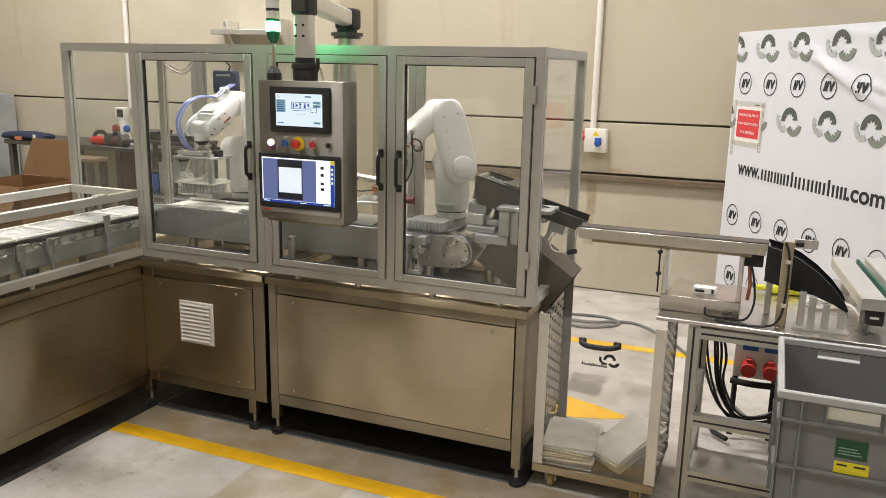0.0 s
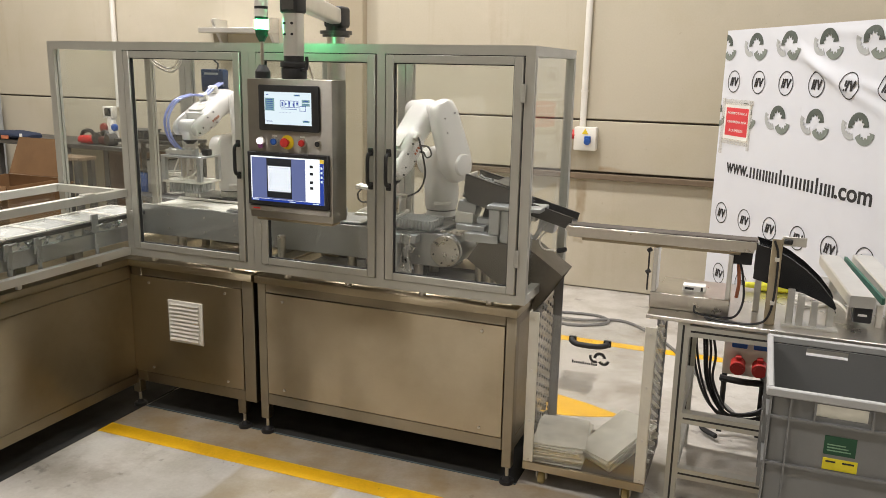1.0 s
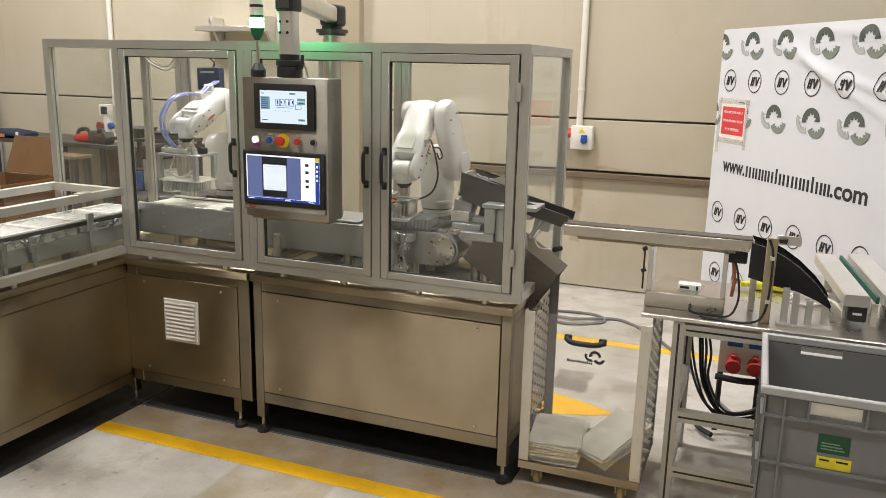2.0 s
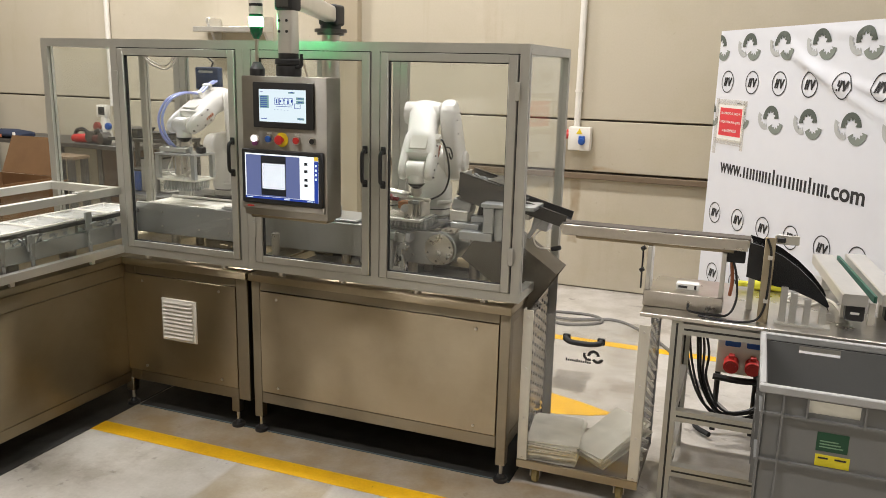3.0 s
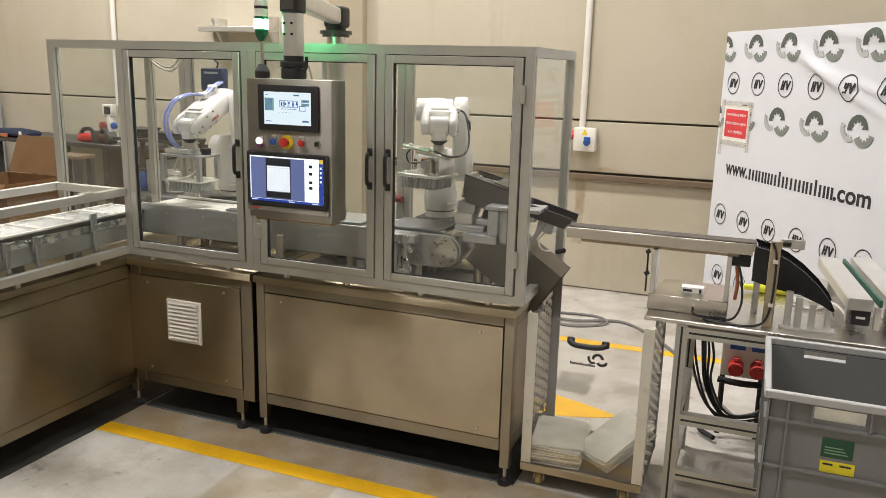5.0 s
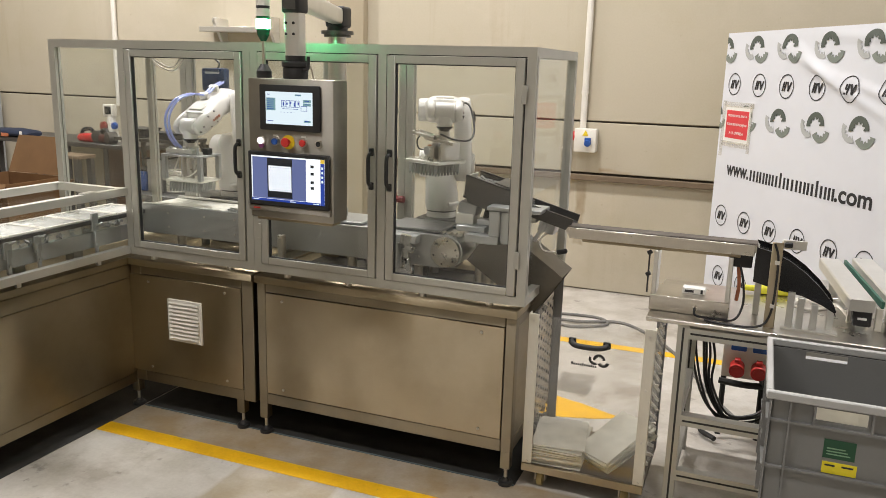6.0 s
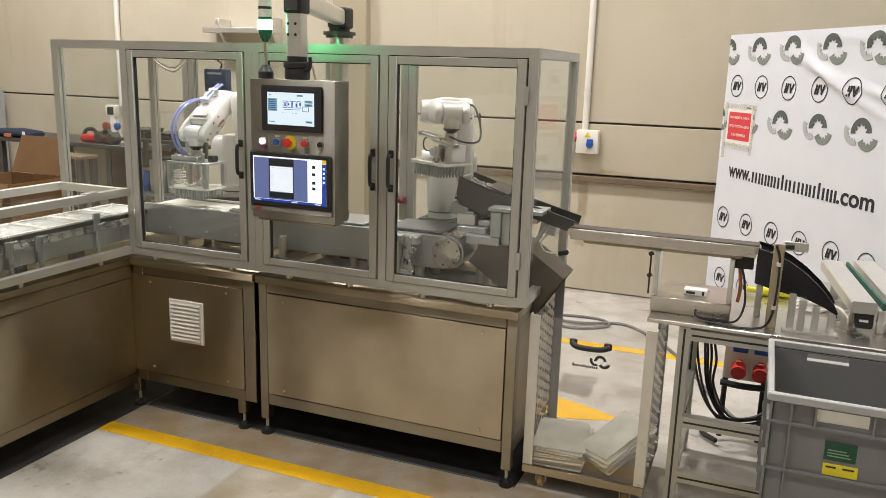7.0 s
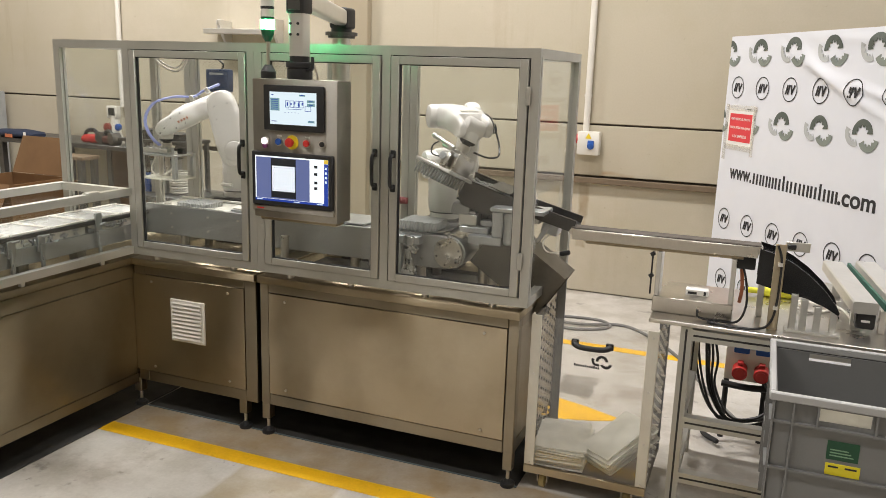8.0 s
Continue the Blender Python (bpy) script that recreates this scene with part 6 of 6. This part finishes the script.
for z, s0, st in ((1.895, 0.302, 0.325), (0.895, 0.302, 0.322), (0.42, 0.35, 0.322)):
    for k in range(9):
        ringmark(s0 + k * st, z, 0.082)
for z, s0, st, n_ in ((2.14, 0.115, 0.4, 8), (1.645, 0.055, 0.405, 8)):
    for k in range(n_):
        s = s0 + k * st
        for o in gear_logo(pose(s + 0.03, 0.0, z + 0.012), 0.30, ban, PRINT_DARK, PRINT_MID, PRINT_PALE, "gear_mark", BS0 + 0.002 if k == 0 else None):
            on_cloth(o)
def text_mesh(words, size, material, name, m, bold=0.0):
    cu = bpy.data.curves.new(name, "FONT")
    cu.body, cu.size, cu.align_x, cu.align_y, cu.extrude = words, size, "CENTER", "CENTER", 0.0006
    cu.offset = bold
    tmp = bpy.data.objects.new(name, cu)
    scene.collection.objects.link(tmp)
    me = bpy.data.meshes.new_from_object(tmp.evaluated_get(bpy.context.evaluated_depsgraph_get()))
    bpy.data.objects.remove(tmp)
    me.materials.clear()
    me.materials.append(material)
    me.transform(m)
    return me


ADDRESS_Z, ADDRESS_H = 1.212, 0.078


def address_word(words, x0, x1):
    """Bold lettering that fills that stretch of the banner, on the line of the address."""
    me = text_mesh(words, 0.145, PRINT_BLACK, "lettering", Matrix.Identity(4), 0.0032)
    xs = [v.co.x for v in me.vertices]
    ys = [v.co.y for v in me.vertices]
    me.transform(Matrix.Translation((x0, -0.0016, ADDRESS_Z)) @ pose(0, 0, 0, 90, 0, 0) @ Matrix.Diagonal(((x1 - x0) / (max(xs) - min(xs)), ADDRESS_H / (max(ys) - min(ys)), 1, 1)) @ Matrix.Translation((-min(xs), -min(ys), 0)))
    part("lettering", me, None, ban, "black bold lettering of a web address")


address_word("www.", 0.315, 0.615)
address_word(".com", 1.575, 1.905)
# the maker's word between them stands as plain bars
tb = bmesh.new()
widths = [0.11, 0.065, 0.06, 0.065, 0.04, 0.065, 0.045, 0.11, 0.065, 0.04, 0.065, 0.06]
x = 0.635
scale_ = (1.57 - 0.635) / (sum(widths) + 0.016 * 11)
for k, w_ in enumerate(widths):
    w2 = w_ * scale_
    strokes = 3 if w_ > 0.1 else 1 if w_ < 0.05 else 2
    for q in range(strokes):
        x_ = x + (w2 - 0.021) * (0.5 if strokes == 1 else q / (strokes - 1))
        box(tb, x_, x_ + 0.021, -0.002, -0.0008, ADDRESS_Z, ADDRESS_Z + ADDRESS_H + (0.026 if k in (4, 9) else 0))
    x += (w_ + 0.016) * scale_
part("web_address_bars", tb, PRINT_BLACK, ban, "black row of plain bars", smooth=False)


sg = thing("warning_sign", BAN @ pose(0.397, -0.004, 1.60), "red and white paper notice taped to the banner", "sign")
part("sheet", bx(-0.175, 0.175, -0.001, 0.001, -0.145, 0.135), PAPER, sg)
part("red_field", bx(-0.15, 0.15, -0.002, -0.001, -0.105, 0.102), SIGN_RED, sg)
for k, words in enumerate(("PROHIBIDO EL PASO A", "TODA PERSONA AJENA", "A LA EMPRESA")):
    part("lettering", text_mesh(words, 0.0255 if k != 2 else 0.030, PAPER, "lettering", pose(0, -0.0028, 0.062 - 0.064 * k, 90, 0, 0)), None, sg)
tp = bmesh.new()
for a in ((-0.19, 0.21, 0.125, 0.165), (-0.19, 0.17, -0.17, -0.13), (-0.215, -0.17, -0.25, 0.17), (0.16, 0.20, -0.20, 0.16)):
    box(tp, a[0], a[1], -0.0036, -0.0028, a[2], a[3])
part("tape", tp, clear_mat("wrinkled_clear_tape", (0.97, 0.96, 0.94), 0.2, 0.12, (0.85, 0.84, 0.80)), sg, "wrinkled clear adhesive tape", smooth=False)

# ---------------------------------------------------------------- along the wall
so = thing("wall_socket", pose(0, W_Y - 0.002, 0), "white wall socket box with a blue outlet and red plug", "wall socket")
part("box", bx(-0.61, -0.415, -0.10, 0.0, 1.265, 1.47, bevel=0.012, segs=2), OFFWHITE, so)
part("blue_outlet", box(cy((-0.485, -0.10, 1.35), (-0.485, -0.13, 1.345), 0.03, 20, bevel=0.006), -0.512, -0.458, -0.125, -0.1, 1.345, 1.395, bevel=0.005), BLUE, so)
part("warning_mark", prism(bmesh.new(), [(-0.028, 0), (0.028, 0), (0, 0.048)], (-0.51, -0.102, 1.41), (-0.51, -0.1, 1.41), (0, 0, 1)), YEL, so)
rp = part("red_plug", cyl(cy((-0.60, -0.06, 1.40), (-0.675, -0.085, 1.385), 0.036, 18, 0.03), (-0.615, -0.06, 1.43), (-0.67, -0.07, 1.43), 0.014, 10), RED, so, "red plug in the side of the box")
part("plug_grip", cy((-0.665, -0.085, 1.365), (-0.69, -0.1, 1.28), 0.026, 14), OFFWHITE, rp)
fc = sweep(bmesh.new(), [(-1.2, 2.6, 0.012), (-0.6, 2.62, 0.012), (-0.3, 2.56, 0.012), (-0.06, 2.72, 0.012), (-0.15, 2.88, 0.012), (-0.45, 2.86, 0.012), (-0.7, 2.75, 0.012), (-0.3, 2.68, 0.02), (0.03, 2.83, 0.012), (0.3, 2.6, 0.012), (0.55, 2.2, 0.012), (0.8, 1.6, 0.012), (0.95, 1.3, 0.012)], 0.012, 8)
single("floor_cable", fc, mat("grey_cable", (0.17, 0.165, 0.155), 0.5, 0), "grey power cable looped on the concrete floor", "cable")

ct = thing("cable_tray", pose(0, W_Y - 0.002, 0), "galvanised cable tray on wall brackets", "cable tray")
part("tray", bx(-4.5, -3.68, -0.22, -0.02, 2.25, 2.30, bevel=0.004), ALU_PALE, ct)
for x in (-4.32, -3.70):
    part("bracket", prism(bmesh.new(), [(0, 0.30), (0.22, 0.30), (0.22, 0.275), (0.04, 0.0), (0, 0.0)], (x - 0.015, 0, 2.10 if x > -4 else 2.08), (x + 0.015, 0, 2.10 if x > -4 else 2.08), (0, 0, 1)), ALU_PALE, ct, smooth=False)
    part("stub", bx(x - 0.02, x + 0.02, -0.2, -0.13, 2.30, 2.39, bevel=0.004), ALU_PALE, ct)

bench = thing("tool_bench", pose(0, 0, 0), "steel work bench against the wall with tools on it", "bench")
part("top", bx(-6.95, -4.9, 3.0, 3.70, 1.05, 1.095, bevel=0.004), DARK_STEEL, bench)
for x in (-6.88, -5.9, -4.98):
    for y in (3.05, 3.62):
        part("leg", bx(x - 0.03, x + 0.03, y - 0.03, y + 0.03, 0, 1.05), DARK_STEEL, bench)
part("back_board", bx(-5.95, -4.95, 3.60, 3.62, 0.25, 1.0), mat("brown_board", (0.20, 0.13, 0.08), 0.7, 0), bench)
wt = thing("wooden_table", pose(0, 0, 0), "wooden topped table in front of the bench", "table")
part("top", bx(-6.12, -5.43, 2.75, 2.98, 0.955, 0.99, bevel=0.004), WOOD, wt)
for x in (-6.07, -5.48):
    for y in (2.78, 2.95):
        part("leg", bx(x - 0.03, x + 0.03, y - 0.025, y + 0.025, 0, 0.955), DARK_STEEL, wt)


def power_tool(x, y, z, turn, label, colour):
    t = thing("power_tool", pose(x, y, z, 0, 0, turn), label, "power tool", "bench tools")
    t.scale = (0.8, 0.8, 0.85)
    part("body", loft(bmesh.new(), [((-0.16, 0, 0.05), (0, 0.03, 0), (0, 0, 0.03), 3), ((-0.12, 0, 0.055), (0, 0.05, 0), (0, 0, 0.05), 3), ((0.02, 0, 0.055), (0, 0.055, 0), (0, 0, 0.055), 3), ((0.12, 0, 0.05), (0, 0.04, 0), (0, 0, 0.04), 3)], 16), mat("dusty_tool_plastic", colour, 0.45, 0), t)
    part("grip", sweep(bmesh.new(), [(-0.12, 0, 0.09), (-0.08, 0, 0.15), (0.02, 0, 0.16), (0.08, 0, 0.10)], 0.025, 8), BLACK, t)
    part("guard", cy((0.14, -0.06, 0.075), (0.14, 0.06, 0.075), 0.075, 18), DARK_STEEL, t)


power_tool(-5.64, 3.12, 1.095, 10, "red and black power tool lying on the bench", (0.5, 0.03, 0.025))
power_tool(-5.40, 3.10, 1.095, -20, "dark brown power tool lying on the bench", (0.10, 0.035, 0.03))
dev = thing("wall_device", pose(-5.48, 3.26, 1.095), "white test device with a small screen and red knob", "device")
dev.scale = (0.72, 0.72, 0.8)
part("stem", loft(bmesh.new(), [((0.04, 0, 0), (0.09, 0, 0), (0, 0.09, 0), 3), ((0.03, 0, 0.16), (0.07, 0, 0), (0, 0.06, 0), 3), ((0.02, 0, 0.36), (0.05, 0, 0), (0, 0.05, 0), 3)], 16), OFFWHITE, dev)
part("head", bx(-0.09, 0.09, -0.05, 0.05, 0.33, 0.49, bevel=0.012, segs=2), OFFWHITE, dev)
part("screen", bx(-0.05, 0.065, -0.053, -0.05, 0.365, 0.465), BLACK, dev)
part("knob", cy((-0.05, -0.06, 0.21), (-0.05, -0.11, 0.21), 0.06, 20, bevel=0.008), mat("brown_red_plastic", (0.22, 0.04, 0.03), 0.4, 0), dev)
part("blue_cap", cy((0.14, -0.04, 0.22), (0.14, -0.1, 0.22), 0.045, 18, bevel=0.008), BLUE, dev)
bag = thing("tool_bag", pose(-6.72, 3.15, 1.095), "navy and black fabric roll with an orange strap", "bag")
part("roll", loft(bmesh.new(), [((-0.3, 0, 0.04), (0, 0.08, 0), (0, 0, 0.03), 2.4), ((-0.27, 0, 0.055), (0, 0.14, 0), (0, 0, 0.055), 2.6), ((0.0, 0.0, 0.062), (0, 0.15, 0), (0, 0, 0.062), 2.6), ((0.22, 0, 0.05), (0, 0.14, 0), (0, 0, 0.05), 2.6), ((0.27, 0, 0.04), (0, 0.1, 0), (0, 0, 0.03), 2.4)], 18), NAVY, bag)
part("strap", bx(-0.05, 0.05, -0.156, -0.146, 0.01, 0.06), ORANGE, bag)
part("tag", bx(0.215, 0.245, -0.15, -0.14, 0.0, 0.10), PAPER, bag)
bag.scale = (1.0, 1.0, 0.72)
cab = thing("steel_cabinet", pose(-7.98, 3.35, 0), "grey steel cabinet against the wall", "cabinet")
part("body", bx(-0.48, 0.48, -0.3, 0.3, 0, 1.56, bevel=0.006), mat("pale_grey_paint", (0.30, 0.31, 0.30), 0.45, 0), cab)
for x0_, x1_ in ((-0.47, -0.003), (0.003, 0.47)):
    part("door", bx(x0_, x1_, -0.315, -0.301, 0.05, 1.54, bevel=0.003), ALU_PALE, cab)

cart2 = thing("carton", pose(-5.08, 1.62, 0), "large open brown cardboard carton with raised flaps", "carton")
W2, D2, H2 = 0.34, 0.3, 0.93
for a in ((-W2, W2, -D2, -D2 + 0.008), (-W2, W2, D2 - 0.008, D2), (-W2, -W2 + 0.008, -D2 + 0.008, D2 - 0.008), (W2 - 0.008, W2, -D2 + 0.008, D2 - 0.008)):
    part("side", bx(*a, 0.0, H2), CARD, cart2, smooth=False)
part("bottom", bx(-W2, W2, -D2, D2, -0.0, 0.006), CARD, cart2)
bf = prism(bmesh.new(), [(-W2, 0.0), (W2, 0.0), (W2 - 0.14, 0.34), (-W2 + 0.05, 0.34)], (0, -0.003, 0), (0, 0.003, 0), (0, 0, 1))
bmesh.ops.transform(bf, matrix=pose(0, D2 + 0.006, H2 + 0.002, -17, 0, 0), verts=bf.verts)
part("flap", bf, CARD, cart2, smooth=False)
part("flap", tbox(bmesh.new(), pose(W2 + 0.05, 0, H2 - 0.05, 0, 60, 0), 0.006, 2 * D2, 0.14), CARD, cart2, smooth=False)
part("flap", tbox(bmesh.new(), pose(0, -D2 - 0.06, H2 - 0.10, -30, 0, 0), 2 * W2, 0.006, 0.24), CARD, cart2, smooth=False)
part("paper_label", bx(-0.28, -0.12, -D2 - 0.002, -D2, H2 - 0.40, H2 - 0.28), PAPER, cart2)
part("inner_goods", bx(-W2 + 0.02, W2 - 0.02, -D2 + 0.02, D2 - 0.02, 0.006, H2 - 0.12), CARD, cart2)

# dark side bench behind the cell
sb_ = thing("side_bench", pose(0, 0, 0), "dark grey side bench with coils and fittings", "bench")
part("top", bx(-3.95, -3.05, 1.55, 2.05, 0.88, 0.92, bevel=0.004), DARK_STEEL, sb_)
for x in (-3.9, -3.1):
    for y in (1.6, 2.0):
        part("leg", bx(x - 0.02, x + 0.02, y - 0.02, y + 0.02, 0, 0.88), DARK_STEEL, sb_)
part("rack_shelf", bx(-3.9, -3.25, 1.65, 1.98, 1.32, 1.345), DARK_STEEL, sb_)
for x in (-3.88, -3.27):
    part("rack_post", bx(x - 0.015, x + 0.015, 1.94, 1.97, 0.92, 1.32), DARK_STEEL, sb_)
for x, z, w_, h_, m_ in ((-3.74, 1.345, 0.20, 0.06, BLACK), (-3.45, 1.345, 0.24, 0.04, DARK_STEEL), (-3.72, 0.92, 0.16, 0.16, BLUE), (-3.55, 0.92, 0.16, 0.26, GREY_PAINT)):
    bxx = thing("parts_crate", pose(x, 1.80, z), "small dark parts crate on the side bench", "crate", "side bench crates")
    cr = bx(-w_ / 2, w_ / 2, -0.1, 0.1, 0, h_, bevel=0.006)
    part("body", cr, m_, bxx)
    part("lid", bx(-w_ / 2 - 0.005, w_ / 2 + 0.005, -0.105, 0.105, h_, h_ + 0.012, bevel=0.003), BLACK, bxx)
for k in range(3):
    co = bmesh.new()
    for i in range(3):
        pts = [(0.075 * math.cos(a), 0.075 * math.sin(a), 0.02 + i * 0.018) for a in [2 * math.pi * q / 12 for q in range(13)]]
        sweep(co, pts, 0.008, 6, 2)
    single("hose_coil", co, OFFWHITE, "white hose coil on the side bench", "hose coil", "hose coils", m=pose(-3.38 + 0.0 * k, 1.75, 0.92 + k * 0.06))

# on the back of the cell
bb = thing("blue_terminal", pose(-2.26, ED + 0.012, 1.845), "navy blue terminal box fixed behind the cell", "terminal box")
part("body", bx(-0.085, 0.085, -0.008, 0.05, -0.07, 0.07, bevel=0.012, segs=2), mat("navy_terminal_plastic", (0.018, 0.04, 0.105), 0.4, 0), bb)
part("maker_bars", bx(-0.055, 0.05, -0.0095, -0.008, 0.035, 0.048), PRINT_PALE, bb)
part("lead", sweep(bmesh.new(), [(0.02, 0.02, 0.07), (0.03, 0.02, 0.10), (-0.02, 0.02, 0.14), (-0.04, 0.02, 0.19)], 0.006, 6), BLACK, bb)
rv = thing("red_valve", pose(-0.97, ED - 0.07, 1.22), "red shut-off valve on the rear post", "valve")
part("body", cyl(cy((-0.08, 0, 0), (0.05, 0, 0), 0.02, 14), (-0.01, 0, 0), (-0.01, 0, 0.035), 0.016, 12), mat("dark_red_valve", (0.22, 0.03, 0.03), 0.4, 0), rv)
part("lever", bx(-0.06, 0.0, -0.028, -0.018, -0.012, 0.012, bevel=0.004), BLACK, rv)
part("clamp", bx(-0.02, 0.02, 0.0, 0.03, -0.02, 0.02, bevel=0.003), STEEL_BRIGHT, rv)
wire = thing("wire_loom", pose(0, 0, 0), "white and grey wires looped under the cell roof", "cable")
part("wires", sweep(sweep(bmesh.new(), [(-2.18, 0.12, 2.0), (-2.12, 0.14, 1.93), (-2.02, 0.14, 1.90), (-1.94, 0.12, 1.95), (-1.93, 0.10, 2.004)], 0.005, 6), [(-2.16, 0.10, 2.0), (-2.10, 0.12, 1.945), (-2.0, 0.12, 1.92), (-1.9, 0.10, 2.004)], 0.004, 6), OFFWHITE, wire)
part("cable_duct", bx(-2.20, -1.85, 0.06, 0.12, 1.968, 2.006, bevel=0.003), DARK_STEEL, wire)


# ---------------------------------------------------------------- what moves
# seconds; turn of the base, lean of the upper arm, droop of the forearm, roll of the wrist, turn of the tool (degrees)
KEYS_R = [(0.0, -137, 14.5, 42, 0, 10), (0.9, -115, 20, 49.5, 0, 8), (1.5, -103, 24, 49.8, 0, 6), (1.9, -96, 25.5, 49.4, 0, 4), (3.0, -83, 26.5, 48.8, 0, 0), (3.5, -75.3, 22.8, 48, 0, 0),
          (4.15, -75.3, 21, 48.3, 0, 0), (4.5, -72.7, 14.7, 29.8, 0, -3), (4.8, -71, 11, 17, 0, -8), (5.6, -68.5, 9, 3, 0, -22), (6.6, -66.5, 8.9, 0.7, 0, -24), (7.0, -64, 10.5, 2, -2, -24), (7.25, -58, 17, 5, -13, -24), (7.5, -54.5, 21.5, 7, -21, -24), (8.0, -53, 23.4, 8.4, -25, -24)]
KEYS_L = [(0.0, -91.5, 6.5, 25, 0, 0), (6.65, -91.5, 6.5, 25, 0, 0), (7.0, -85.5, 14, 29.6, 0, 0), (7.25, -87, 17.5, 40.5, 0, 0), (7.5, -88.5, 18.5, 43, 0, 0), (7.6, -89, 18, 41, 0, 0), (7.8, -91, 14, 30, 0, 0), (7.9, -118, 14.5, 29.5, 0, 0), (8.0, -149, 15, 28.5, 0, 0)]
TICKS = [i / 10 for i in range(81)]


def between(keys, t):
    """The joint values at t: eased from key to key, with no overshoot."""
    for a, b in zip(keys, keys[1:]):
        if t <= b[0] + 1e-6:
            u = (t - a[0]) / (b[0] - a[0])
            i, j = keys.index(a), keys.index(b)
            p, q = keys[max(i - 1, 0)], keys[min(j + 1, len(keys) - 1)]
            out = []
            for k in range(1, 6):
                d = (b[k] - a[k]) / (b[0] - a[0])
                d0 = (a[k] - p[k]) / (a[0] - p[0]) if a is not p else 0
                d1 = (q[k] - b[k]) / (q[0] - b[0]) if b is not q else d
                m0 = 0 if d * d0 <= 0 else 2 * d * d0 / (d + d0)
                m1 = d if b is q else (0 if d * d1 <= 0 else 2 * d * d1 / (d + d1))
                hh = b[0] - a[0]
                out.append((2 * u ** 3 - 3 * u ** 2 + 1) * a[k] + (u ** 3 - 2 * u ** 2 + u) * hh * m0 + (3 * u ** 2 - 2 * u ** 3) * b[k] + (u ** 3 - u ** 2) * hh * m1)
            return out
    return list(keys[-1][1:])


def joints(q):
    """Poses of the turret, upper arm, forearm, wrist and tool in the robot's space."""
    turn, lean, droop, roll, tool = q
    t = pose(0, 0, 0, 0, 0, turn)
    s = t @ pose(0, 0, L1, 0, lean, 0)
    e = t @ pose(0, 0, L1) @ Matrix.Translation(pose(0, 0, 0, 0, lean, 0) @ Vector((0, 0, L2))) @ pose(0, 0, 0, 0, droop, 0)
    w = e @ pose(L3, 0, L3Z, roll, 0, 0) @ pose(0, 0, 0, 0, 90 - droop, 0)
    tip = w @ Vector((LF, 0, 0))
    axis = (e.to_3x3() @ Vector((1, 0, 0))).normalized()
    g = Matrix.Translation(tip) @ Matrix.Rotation(radians(roll), 4, axis) @ pose(0, 0, 0, 0, 0, tool)
    return t, s, e, w, g


def drive(parts, gripper, keys):
    rows = [(t, joints(between(keys, t))) for t in TICKS]
    for k, ob in enumerate((*parts[1:], gripper)):
        walk(ob, [(t, js[k]) for t, js in rows])


def motions():
    drive(robot_r, grip_r, KEYS_R)
    drive(robot_l, grip_l, KEYS_L)
    at_r = lambda t: robot_r[0].matrix_basis @ joints(between(KEYS_R, t))[4]
    at_l = lambda t: robot_l[0].matrix_basis @ joints(between(KEYS_L, t))[4]
    held = pose(-0.067, 0.0, -0.158)
    rest = at_r(4.1) @ held
    walk(batch_a, [(t, at_r(t) @ held if t > 4.1 else rest) for t in TICKS])
    start, stop = rest.copy(), rest.copy()
    start.translation.x -= 0.55
    walk(batch_b, [(0.0, start), (7.2, start), (7.4, start.lerp(stop, 0.3)), (7.7, start.lerp(stop, 0.9)), (7.9, stop), (8.0, stop)])
    swung = Matrix.Translation((-0.05, 0, -0.012)) @ HOP @ pose(0, 0, 0, 0, 3, 0)
    walk(hopper, [(0.0, HOP), (6.4, HOP), (6.55, HOP.lerp(swung, 0.5)), (6.7, swung), (8.0, swung)])
    duct = reject.matrix_basis
    waiting, leaving = duct @ pose(-0.22, 0, -0.108), duct @ pose(0.08, 0, -0.085)
    landed = pose(0.44, 0.27, 0.185, 20, 0, -34) @ pose(0, 0, 0.085, 0, 0, 90)
    walk(drop, [(0.0, waiting), (6.25, waiting), (6.38, leaving), (6.5, pose(0.47, 0.30, 0.41, 0, 48, 14)), (6.6, pose(0.45, 0.28, 0.32, 8, 26, 40)), (6.7, landed), (8.0, landed)])
    under = pose(0, 0, -0.213)
    down = at_l(7.5) @ under
    sunk = Matrix.Translation((0, 0, -0.006)) @ down
    walk(batch_c, [(t, at_l(t) @ under if t <= 7.5 else sunk) for t in TICKS])


motions()
